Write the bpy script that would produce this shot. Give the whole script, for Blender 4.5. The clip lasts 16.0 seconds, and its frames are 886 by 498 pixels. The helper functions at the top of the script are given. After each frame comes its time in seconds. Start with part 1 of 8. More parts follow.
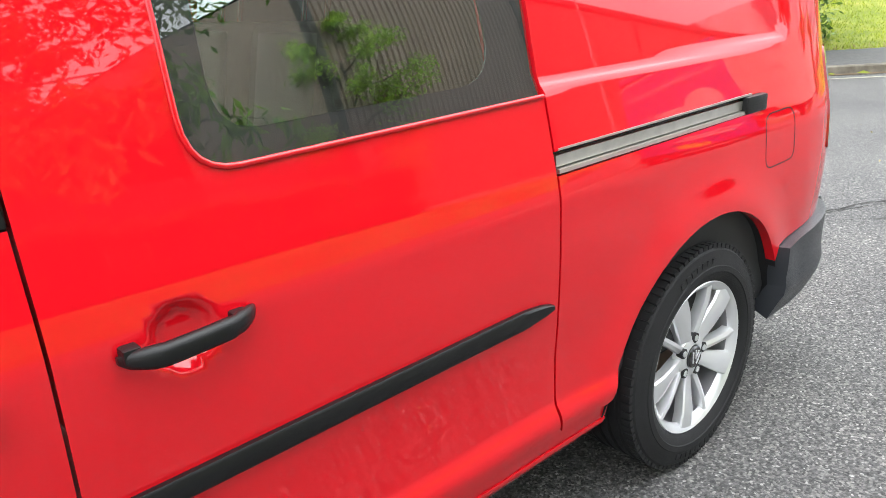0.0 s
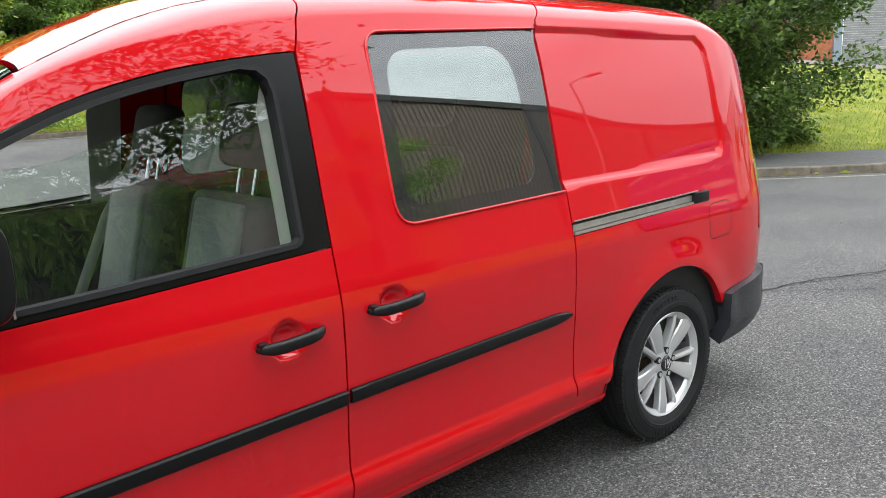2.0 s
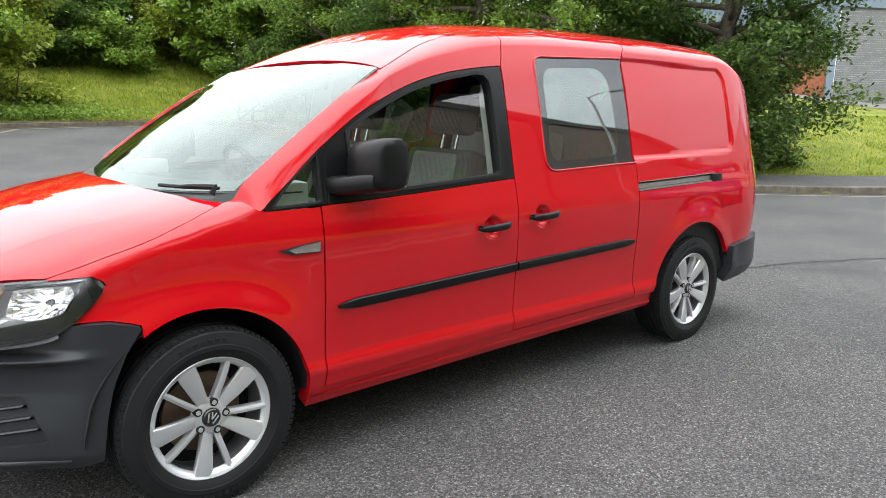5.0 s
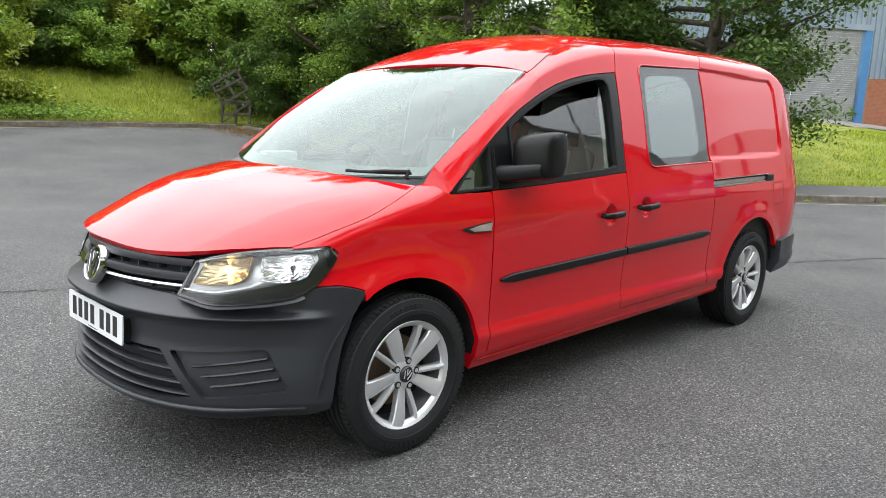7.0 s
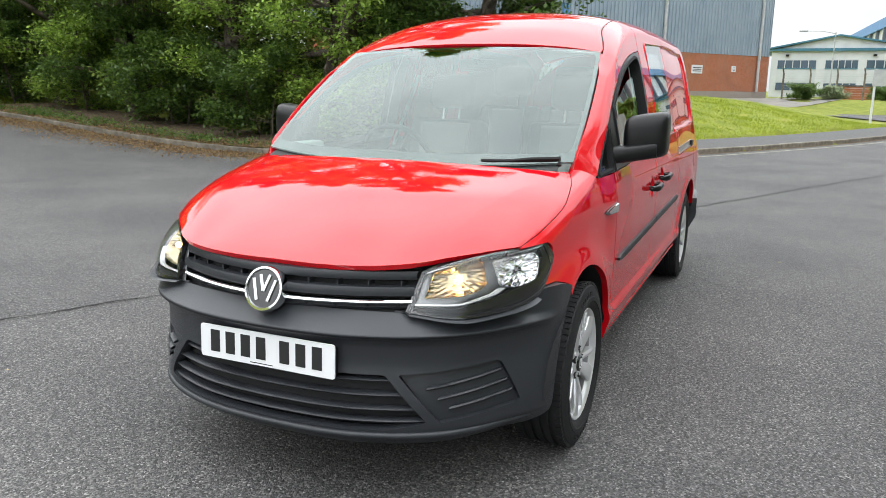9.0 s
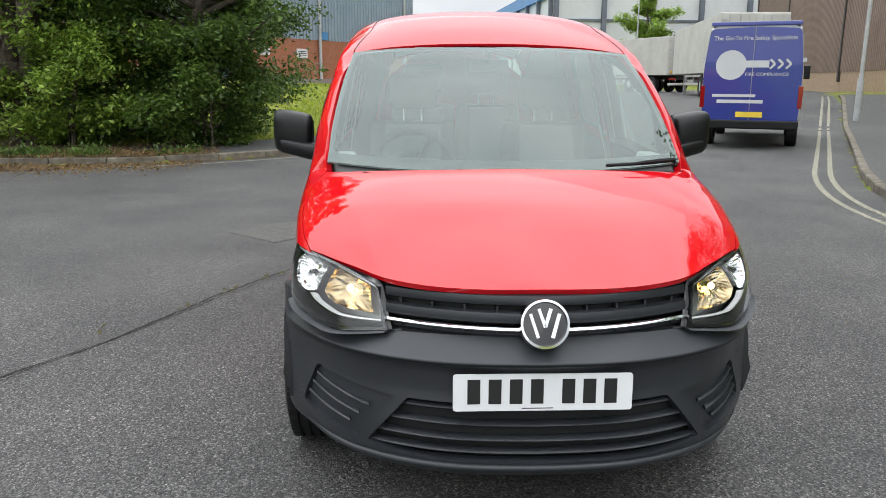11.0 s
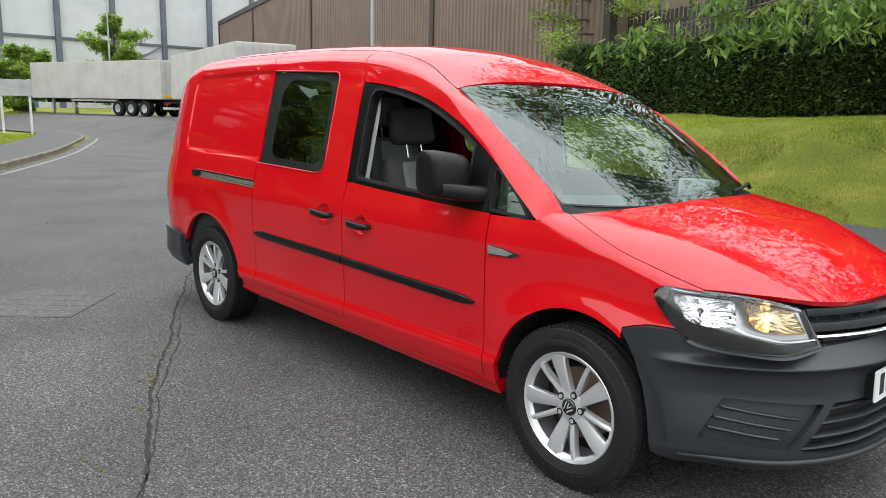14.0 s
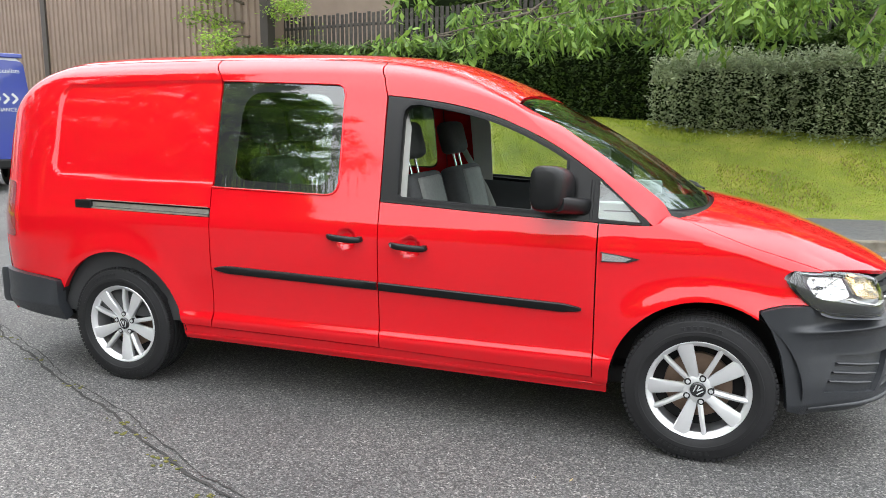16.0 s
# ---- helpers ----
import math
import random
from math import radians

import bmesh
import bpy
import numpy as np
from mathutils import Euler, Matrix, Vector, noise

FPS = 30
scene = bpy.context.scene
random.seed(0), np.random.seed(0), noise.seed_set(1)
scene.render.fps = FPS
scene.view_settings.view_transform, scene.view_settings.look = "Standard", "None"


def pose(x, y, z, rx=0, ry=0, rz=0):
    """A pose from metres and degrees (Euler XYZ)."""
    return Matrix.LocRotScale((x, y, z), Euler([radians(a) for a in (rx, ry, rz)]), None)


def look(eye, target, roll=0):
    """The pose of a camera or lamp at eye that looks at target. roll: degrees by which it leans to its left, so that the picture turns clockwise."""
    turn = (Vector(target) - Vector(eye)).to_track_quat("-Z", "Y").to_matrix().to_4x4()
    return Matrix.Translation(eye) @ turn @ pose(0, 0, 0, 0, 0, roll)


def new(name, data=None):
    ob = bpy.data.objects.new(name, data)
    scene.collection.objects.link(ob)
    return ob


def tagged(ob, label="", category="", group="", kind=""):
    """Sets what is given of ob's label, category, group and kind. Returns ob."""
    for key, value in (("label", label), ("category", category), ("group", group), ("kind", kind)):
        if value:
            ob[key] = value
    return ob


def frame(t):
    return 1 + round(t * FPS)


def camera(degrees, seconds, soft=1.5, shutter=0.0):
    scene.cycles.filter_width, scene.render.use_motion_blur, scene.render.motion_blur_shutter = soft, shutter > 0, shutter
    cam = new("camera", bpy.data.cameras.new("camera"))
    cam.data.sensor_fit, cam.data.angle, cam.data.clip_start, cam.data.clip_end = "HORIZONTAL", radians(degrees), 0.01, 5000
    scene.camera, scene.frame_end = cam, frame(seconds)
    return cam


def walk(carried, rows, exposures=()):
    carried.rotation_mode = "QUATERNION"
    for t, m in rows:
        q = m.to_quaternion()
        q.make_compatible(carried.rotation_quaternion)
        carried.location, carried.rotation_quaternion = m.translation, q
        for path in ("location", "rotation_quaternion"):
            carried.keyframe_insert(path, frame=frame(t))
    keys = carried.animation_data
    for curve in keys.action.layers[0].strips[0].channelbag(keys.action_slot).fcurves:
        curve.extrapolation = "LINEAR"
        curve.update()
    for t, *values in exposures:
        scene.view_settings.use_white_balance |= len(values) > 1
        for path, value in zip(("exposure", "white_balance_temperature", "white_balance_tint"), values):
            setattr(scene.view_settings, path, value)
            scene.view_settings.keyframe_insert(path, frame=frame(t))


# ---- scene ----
cam = camera(60.5, 16.0, soft=0.4)
PATH = [
    (0, (1.283, -1.761, 1.289), (2.536, -0.341, 0.644), -2.8),
    (0.5, (1.072, -1.908, 1.337), (2.335, -0.461, 0.779), -3.1),
    (1, (0.83, -2.071, 1.396), (2.118, -0.619, 0.916), -3.0),
    (1.5, (0.643, -2.285, 1.408), (1.931, -0.824, 0.956), -2.8),
    (2, (0.438, -2.445, 1.441), (1.714, -0.961, 1.028), -2.3),
    (2.5, (0.127, -2.586, 1.44), (1.387, -1.087, 1.033), -1.8),
    (3, (-0.155, -2.69, 1.45), (1.117, -1.2, 1.047), -0.9),
    (3.5, (-0.414, -2.897, 1.437), (0.848, -1.399, 1.033), -0.0),
    (3.7, (-0.505, -2.925, 1.427), (0.760, -1.433, 1.029), 0.3),
    (5.8, (-1.345, -3.232, 1.362), (-0.017, -1.782, 0.993), 1.6),
    (6, (-1.432, -3.209, 1.357), (-0.103, -1.761, 0.988), 2.0),
    (6.5, (-1.71, -3.119, 1.344), (-0.384, -1.666, 0.987), 1.9),
    (7, (-1.899, -2.89, 1.318), (-0.507, -1.498, 0.965), 2.1),
    (7.5, (-2.171, -2.581, 1.311), (-0.668, -1.311, 0.955), 2.4),
    (8, (-2.502, -2.263, 1.325), (-0.908, -1.135, 0.896), 2.8),
    (8.5, (-2.625, -1.861, 1.329), (-0.913, -0.917, 0.91), 1.8),
    (9, (-2.747, -1.454, 1.343), (-0.958, -0.661, 0.929), 0.8),
    (9.5, (-2.887, -1.018, 1.403), (-1.043, -0.379, 0.968), -0.3),
    (9.7, (-2.904, -0.84, 1.388), (-1.032, -0.287, 0.952), -0.7),
    (11.8, (-2.858, 1.174, 1.398), (-0.961, 0.704, 0.976), 0.9),
    (12, (-2.817, 1.377, 1.425), (-0.944, 0.815, 1.005), 0.8),
    (12.5, (-2.591, 1.829, 1.393), (-0.797, 1.046, 0.981), 1.9),
    (13, (-2.342, 2.277, 1.383), (-0.667, 1.254, 0.997), 2.4),
    (13.5, (-2.089, 2.696, 1.392), (-0.516, 1.518, 1.019), 2.2),
    (14, (-1.701, 3.004, 1.415), (-0.239, 1.688, 1.056), 1.1),
    (14.5, (-1.313, 3.335, 1.397), (-0.077, 1.805, 1.034), 1.8),
    (15, (-0.882, 3.594, 1.391), (0.142, 1.914, 1.033), 1.8),
    (15.5, (-0.42, 3.808, 1.409), (0.375, 2.007, 1.058), 0.8),
    (16, (0.021, 4.076, 1.449), (0.665, 2.213, 1.107), 0.4),
]
walk(cam, [(t, look(eye, target, roll)) for t, eye, target, roll in PATH],
     exposures=[(0.0, 1.42), (0.5, 1.3), (1.0, 1.0), (2.0, 0.82), (3.5, 0.74), (6.0, 0.66), (7.0, 0.6), (9.5, 0.44), (12.0, 0.08), (13.5, 0.2), (14.5, 0.40), (15.2, 0.72), (16.0, 0.95)])

# ---- world and light ----
world = bpy.data.worlds.new("overcast_sky")
scene.world = world
world.use_nodes = True
wn, wl = world.node_tree.nodes, world.node_tree.links
wn.clear()
w_out, w_bg = wn.new("ShaderNodeOutputWorld"), wn.new("ShaderNodeBackground")
w_sky = wn.new("ShaderNodeTexSky")
w_sky.sky_type, w_sky.sun_disc = "NISHITA", False
w_sky.sun_elevation, w_sky.sun_rotation = radians(55), radians(350)
w_tc, w_map, w_noise = wn.new("ShaderNodeTexCoord"), wn.new("ShaderNodeMapping"), wn.new("ShaderNodeTexNoise")
w_map.inputs["Scale"].default_value = (1.0, 1.0, 2.4)
w_noise.inputs["Scale"].default_value, w_noise.inputs["Detail"].default_value = 2.6, 7.0
w_noise.inputs["Roughness"].default_value = 0.55
w_ramp = wn.new("ShaderNodeValToRGB")
w_ramp.color_ramp.elements[0].position, w_ramp.color_ramp.elements[0].color = 0.33, (0.68, 0.725, 0.77, 1)
w_ramp.color_ramp.elements[1].position, w_ramp.color_ramp.elements[1].color = 0.66, (1.02, 1.05, 1.08, 1)
w_sep, w_grad = wn.new("ShaderNodeSeparateXYZ"), wn.new("ShaderNodeMapRange")
w_grad.inputs["From Min"].default_value, w_grad.inputs["From Max"].default_value = 0.0, 1.0
w_grad.inputs["To Min"].default_value, w_grad.inputs["To Max"].default_value = 0.72, 3.05
w_mul, w_sc, w_mix = wn.new("ShaderNodeVectorMath"), wn.new("ShaderNodeVectorMath"), wn.new("ShaderNodeMix")
w_mul.operation, w_sc.operation, w_mix.data_type = "SCALE", "SCALE", "RGBA"
w_sc.inputs["Scale"].default_value = 0.1
w_mix.inputs["Factor"].default_value = 0.88
wl.new(w_tc.outputs["Generated"], w_map.inputs["Vector"])
wl.new(w_map.outputs["Vector"], w_noise.inputs["Vector"])
wl.new(w_noise.outputs["Fac"], w_ramp.inputs["Fac"])
wl.new(w_tc.outputs["Generated"], w_sep.inputs["Vector"])
wl.new(w_sep.outputs["Z"], w_grad.inputs["Value"])
wl.new(w_ramp.outputs["Color"], w_mul.inputs[0])
wl.new(w_grad.outputs["Result"], w_mul.inputs["Scale"])
wl.new(w_sky.outputs["Color"], w_sc.inputs[0])
wl.new(w_sc.outputs["Vector"], w_mix.inputs["A"])
wl.new(w_mul.outputs["Vector"], w_mix.inputs["B"])
wl.new(w_mix.outputs["Result"], w_bg.inputs["Color"])
wl.new(w_bg.outputs["Background"], w_out.inputs["Surface"])
w_bg.inputs["Strength"].default_value = 1.0

sun = new("sun", bpy.data.lights.new("sun", "SUN"))
sun.data.energy, sun.data.angle, sun.data.color = 1.7, radians(155), (1.0, 0.975, 0.95)
sun.matrix_world = look((0, 0, 0), (0.1, -0.56, -0.82))


# ---- materials ----
def nodes_of(name):
    m = bpy.data.materials.new(name)
    m.use_nodes = True
    return m, m.node_tree.nodes, m.node_tree.links, m.node_tree.nodes["Principled BSDF"]


def plain(name, color, rough=0.5, metal=0.0, coat=0.0, vary=0.12, scale=6.0, bump=0.0, bump_scale=200.0, spec=0.5):
    """Base colour varied at two scales, with fine relief."""
    m, n, l, b = nodes_of(name)
    tc = n.new("ShaderNodeTexCoord")
    big, fine = n.new("ShaderNodeTexNoise"), n.new("ShaderNodeTexNoise")
    big.inputs["Scale"].default_value, big.inputs["Detail"].default_value = scale, 5
    fine.inputs["Scale"].default_value, fine.inputs["Detail"].default_value = bump_scale, 3
    l.new(tc.outputs["Object"], big.inputs["Vector"])
    l.new(tc.outputs["Object"], fine.inputs["Vector"])
    mx = n.new("ShaderNodeMix")
    mx.data_type = "RGBA"
    mx.inputs["A"].default_value = (*[c * (1 - vary) for c in color], 1)
    mx.inputs["B"].default_value = (*[min(1, c * (1 + vary)) for c in color], 1)
    l.new(big.outputs["Fac"], mx.inputs["Factor"])
    l.new(mx.outputs["Result"], b.inputs["Base Color"])
    b.inputs["Roughness"].default_value, b.inputs["Metallic"].default_value = rough, metal
    b.inputs["Coat Weight"].default_value, b.inputs["Coat Roughness"].default_value = coat, 0.02
    b.inputs["Specular IOR Level"].default_value = spec
    if bump:
        bp = n.new("ShaderNodeBump")
        bp.inputs["Strength"].default_value, bp.inputs["Distance"].default_value = bump, 0.002
        l.new(fine.outputs["Fac"], bp.inputs["Height"])
        l.new(bp.outputs["Normal"], b.inputs["Normal"])
    return m


def glassy(name, tint, ior=1.5, sheen=(1, 1, 1)):
    """A pane: tinted see-through with a glossy surface by Fresnel."""
    m = bpy.data.materials.new(name)
    m.use_nodes = True
    n, l = m.node_tree.nodes, m.node_tree.links
    n.clear()
    out, mix = n.new("ShaderNodeOutputMaterial"), n.new("ShaderNodeMixShader")
    tr, gl, lw = n.new("ShaderNodeBsdfTransparent"), n.new("ShaderNodeBsdfGlossy"), n.new("ShaderNodeLayerWeight")
    power, rise = n.new("ShaderNodeMath"), n.new("ShaderNodeMath")
    tr.inputs["Color"].default_value = (*tint, 1)
    gl.inputs["Roughness"].default_value = 0.0
    gl.inputs["Color"].default_value = (*sheen, 1)
    straight = ((ior - 1) / (ior + 1)) ** 2
    lw.inputs["Blend"].default_value = 0.5
    power.operation, rise.operation = "POWER", "MULTIPLY_ADD"
    power.inputs[1].default_value, rise.inputs[1].default_value, rise.inputs[2].default_value = 5.0, 1 - straight, straight
    l.new(lw.outputs["Facing"], power.inputs[0])
    l.new(power.outputs["Value"], rise.inputs[0])
    l.new(rise.outputs["Value"], mix.inputs["Fac"])
    l.new(tr.outputs["BSDF"], mix.inputs[1])
    l.new(gl.outputs["BSDF"], mix.inputs[2])
    l.new(mix.outputs["Shader"], out.inputs["Surface"])
    return m


def ramp_material(name, stops, scale=3.0, detail=8.0, rough=0.9, bump=0.4, bump_scale=60.0, distance=0.01, random_piece=0.0, vector="Object"):
    """Colours along a noise, with relief; random_piece varies the brightness from object to object."""
    m, n, l, b = nodes_of(name)
    tc, ns, cr = n.new("ShaderNodeTexCoord"), n.new("ShaderNodeTexNoise"), n.new("ShaderNodeValToRGB")
    ns.inputs["Scale"].default_value, ns.inputs["Detail"].default_value = scale, detail
    ns.inputs["Roughness"].default_value = 0.62
    l.new(tc.outputs[vector], ns.inputs["Vector"])
    l.new(ns.outputs["Fac"], cr.inputs["Fac"])
    el = cr.color_ramp.elements
    while len(el) < len(stops):
        el.new(0.5)
    for e, (p, c) in zip(el, stops):
        e.position, e.color = p, (*c, 1)
    col = cr.outputs["Color"]
    if random_piece:
        oi, hs, mr = n.new("ShaderNodeObjectInfo"), n.new("ShaderNodeHueSaturation"), n.new("ShaderNodeMapRange")
        mr.inputs["To Min"].default_value, mr.inputs["To Max"].default_value = 1 - random_piece, 1 + random_piece
        l.new(oi.outputs["Random"], mr.inputs["Value"])
        l.new(mr.outputs["Result"], hs.inputs["Value"])
        l.new(col, hs.inputs["Color"])
        col = hs.outputs["Color"]
    l.new(col, b.inputs["Base Color"])
    b.inputs["Roughness"].default_value = rough
    fn, bp = n.new("ShaderNodeTexNoise"), n.new("ShaderNodeBump")
    fn.inputs["Scale"].default_value, fn.inputs["Detail"].default_value = bump_scale, 6
    bp.inputs["Strength"].default_value, bp.inputs["Distance"].default_value = bump, distance
    l.new(tc.outputs[vector], fn.inputs["Vector"])
    l.new(fn.outputs["Fac"], bp.inputs["Height"])
    l.new(bp.outputs["Normal"], b.inputs["Normal"])
    return m


def leaf_material(name, dark, light, gloss=0.45):
    """Leaves, varied leaf by leaf, letting some light through."""
    m, n, l, b = nodes_of(name)
    geo, cr, ns, tc = n.new("ShaderNodeNewGeometry"), n.new("ShaderNodeValToRGB"), n.new("ShaderNodeTexNoise"), n.new("ShaderNodeTexCoord")
    ns.inputs["Scale"].default_value = 0.9
    mr = n.new("ShaderNodeMath")
    mr.operation = "MULTIPLY_ADD"
    mr.inputs[1].default_value, mr.inputs[2].default_value = 0.55, 0.0
    add = n.new("ShaderNodeMath")
    add.operation = "MULTIPLY_ADD"
    add.inputs[1].default_value = 0.5
    l.new(geo.outputs["Random Per Island"], mr.inputs[0])
    l.new(tc.outputs["Object"], ns.inputs["Vector"])
    l.new(ns.outputs["Fac"], add.inputs[0])
    l.new(mr.outputs["Value"], add.inputs[2])
    l.new(add.outputs["Value"], cr.inputs["Fac"])
    cr.color_ramp.elements[0].position, cr.color_ramp.elements[0].color = 0.15, (*dark, 1)
    cr.color_ramp.elements[1].position, cr.color_ramp.elements[1].color = 0.9, (*light, 1)
    l.new(cr.outputs["Color"], b.inputs["Base Color"])
    b.inputs["Roughness"].default_value = gloss
    tl, mx, out = n.new("ShaderNodeBsdfTranslucent"), n.new("ShaderNodeMixShader"), n["Material Output"]
    l.new(cr.outputs["Color"], tl.inputs["Color"])
    mx.inputs["Fac"].default_value = 0.45
    l.new(b.outputs["BSDF"], mx.inputs[1])
    l.new(tl.outputs["BSDF"], mx.inputs[2])
    l.new(mx.outputs["Shader"], out.inputs["Surface"])
    return m


def asphalt_material():
    m, n, l, b = nodes_of("worn_asphalt")
    tc, vo, big, mid = n.new("ShaderNodeTexCoord"), n.new("ShaderNodeTexVoronoi"), n.new("ShaderNodeTexNoise"), n.new("ShaderNodeTexNoise")
    vo.inputs["Scale"].default_value = 150.0
    big.inputs["Scale"].default_value, big.inputs["Detail"].default_value = 0.8, 9
    mid.inputs["Scale"].default_value, mid.inputs["Detail"].default_value = 70.0, 5
    for t in (vo, big, mid):
        l.new(tc.outputs["Object"], t.inputs["Vector"])
    stone, patch = n.new("ShaderNodeValToRGB"), n.new("ShaderNodeValToRGB")
    sep = n.new("ShaderNodeSeparateColor")
    l.new(vo.outputs["Color"], sep.inputs["Color"])
    l.new(sep.outputs["Red"], stone.inputs["Fac"])
    e = stone.color_ramp.elements
    e[0].position, e[0].color = 0.0, (0.026, 0.026, 0.027, 1)
    e[1].position, e[1].color = 1.0, (0.25, 0.245, 0.235, 1)
    e.new(0.55).color = (0.070, 0.069, 0.069, 1)
    e.new(0.93).color = (0.140, 0.138, 0.133, 1)
    l.new(big.outputs["Fac"], patch.inputs["Fac"])
    p = patch.color_ramp.elements
    p[0].position, p[0].color = 0.30, (0.70, 0.70, 0.71, 1)
    p[1].position, p[1].color = 0.72, (1.22, 1.20, 1.17, 1)
    m1, m2 = n.new("ShaderNodeMix"), n.new("ShaderNodeMix")
    for mm in (m1, m2):
        mm.data_type, mm.blend_type = "RGBA", "MULTIPLY"
        mm.inputs["Factor"].default_value = 1.0
    l.new(stone.outputs["Color"], m1.inputs["A"])
    l.new(patch.outputs["Color"], m1.inputs["B"])
    mr = n.new("ShaderNodeMapRange")
    mr.inputs["From Min"].default_value, mr.inputs["From Max"].default_value = 0.3, 0.7
    mr.inputs["To Min"].default_value, mr.inputs["To Max"].default_value = 0.50, 1.46
    l.new(mid.outputs["Fac"], mr.inputs["Value"])
    l.new(m1.outputs["Result"], m2.inputs["A"])
    l.new(mr.outputs["Result"], m2.inputs["B"])
    l.new(m2.outputs["Result"], b.inputs["Base Color"])
    b.inputs["Roughness"].default_value = 0.82
    bp, bp2 = n.new("ShaderNodeBump"), n.new("ShaderNodeBump")
    bp.inputs["Strength"].default_value, bp.inputs["Distance"].default_value = 0.8, 0.005
    bp2.inputs["Strength"].default_value, bp2.inputs["Distance"].default_value = 0.6, 0.01
    bp.invert = True
    l.new(vo.outputs["Distance"], bp.inputs["Height"])
    l.new(mid.outputs["Fac"], bp2.inputs["Height"])
    l.new(bp.outputs["Normal"], bp2.inputs["Normal"])
    l.new(bp2.outputs["Normal"], b.inputs["Normal"])
    return m


M_PAINT = plain("red_car_paint", (0.55, 0.0045, 0.0105), rough=0.4, coat=1.0, vary=0.03, scale=1.5, spec=0.0)
M_PAINT.node_tree.nodes["Principled BSDF"].inputs["Coat IOR"].default_value = 1.57
M_BLACK = plain("textured_black_plastic", (0.006, 0.0063, 0.007), rough=0.36, vary=0.2, scale=9, bump=0.2, bump_scale=900, spec=0.3)
M_FRAME = plain("satin_black_window_frame", (0.006, 0.006, 0.0065), rough=0.28, vary=0.1, spec=0.3)
M_BUMPER = plain("grained_dark_grey_plastic", (0.024, 0.0262, 0.0305), rough=0.36, vary=0.12, scale=5, bump=0.25, bump_scale=1100, spec=0.45)
M_GLOSSBLACK = plain("gloss_black_trim", (0.012, 0.012, 0.013), rough=0.12, coat=0.6, vary=0.1)
M_RUBBER = plain("black_rubber", (0.011, 0.011, 0.012), rough=0.70, vary=0.3, scale=14, bump=0.3, bump_scale=500, spec=0.3)
# near-black: for black parts, and for shade painted into grilles and wheels
M_DARK = plain("black_parts_and_cavity_shade", (0.008, 0.008, 0.009), rough=0.8, vary=0.2)
M_ALLOY = plain("silver_painted_alloy", (0.66, 0.665, 0.68), rough=0.3, metal=0.55, coat=0.5, vary=0.05, scale=12)
M_REFLECT = plain("bright_lamp_reflector", (0.88, 0.88, 0.88), rough=0.07, metal=1.0, vary=0.05, scale=60)
M_GOLD = plain("warm_lamp_reflector", (0.46, 0.37, 0.22), rough=0.14, metal=1.0, vary=0.1, scale=40)
M_SMOKE = plain("smoked_lamp_housing", (0.012, 0.012, 0.011), rough=0.4, metal=0.0, vary=0.1, scale=30)
M_SILVER = plain("satin_silver_plastic", (0.46, 0.465, 0.47), rough=0.30, metal=0.75, vary=0.08, scale=30)
M_BLADE = plain("pale_silver_plastic", (0.74, 0.74, 0.73), rough=0.3, metal=0.3, vary=0.05, scale=30)
# the rim's silver darkened: shade inside the barrel put in its colour
M_BARREL = plain("shaded_rim_barrel", (0.30, 0.30, 0.31), rough=0.35, metal=0.6, vary=0.15, scale=20)
M_CHROME = plain("chrome", (0.60, 0.61, 0.62), rough=0.07, metal=1.0, vary=0.03)
M_RAIL = plain("brushed_steel_rail", (0.58, 0.56, 0.52), rough=0.3, metal=0.85, vary=0.25, scale=30)
M_DISC = plain("rusted_brake_disc", (0.22, 0.15, 0.11), rough=0.5, metal=0.6, vary=0.35, scale=20)
M_SCREEN = glassy("windscreen_glass", (0.42, 0.50, 0.47), 1.94, (0.90, 1.0, 0.97))
M_CLEAR = glassy("green_tinted_side_glass", (0.80, 0.88, 0.84), 2.05)
M_PRIVACY = glassy("side_glass_pane", (0.84, 0.88, 0.86), 2.0)
M_FILM = glassy("dark_tint_film", (0.42, 0.50, 0.46), 3.0, (0.92, 1.0, 0.99))
M_LENS = glassy("clear_lamp_lens", (0.93, 0.94, 0.95), 1.45)
M_FABRIC = plain("grey_woven_fabric", (0.19, 0.195, 0.19), rough=0.95, vary=0.2, scale=60, bump=0.6, bump_scale=700)
M_FABRIC_L = plain("pale_grey_seat_cloth", (0.42, 0.43, 0.42), rough=0.95, vary=0.2, scale=60, bump=0.6, bump_scale=700)
M_FABRIC_D = plain("charcoal_woven_fabric", (0.065, 0.066, 0.068), rough=0.95, vary=0.2, scale=60, bump=0.6, bump_scale=700)
M_TRIM = plain("dark_grey_cabin_plastic", (0.035, 0.036, 0.038), rough=0.7, vary=0.15, scale=8, bump=0.2, bump_scale=600)
M_PALE = plain("pale_cabin_plastic", (0.78, 0.80, 0.78), rough=0.6, vary=0.06, scale=8)
M_LINING = plain("pale_grey_headlining", (0.38, 0.38, 0.36), rough=0.9, vary=0.08, scale=5, bump=0.3, bump_scale=500)
M_PLATE = plain("white_reflective_plate", (0.70, 0.71, 0.72), rough=0.35, vary=0.03)
M_INK = plain("black_ink", (0.012, 0.012, 0.012), rough=0.5, vary=0.05)
M_REDLAMP = plain("dark_red_lamp_plastic", (0.22, 0.006, 0.008), rough=0.1, coat=1.0, vary=0.05)
M_BULB, _n, _l, _b = nodes_of("warm_lit_bulb")
_b.inputs["Emission Color"].default_value, _b.inputs["Emission Strength"].default_value = (1.0, 0.62, 0.20, 1), 14.0

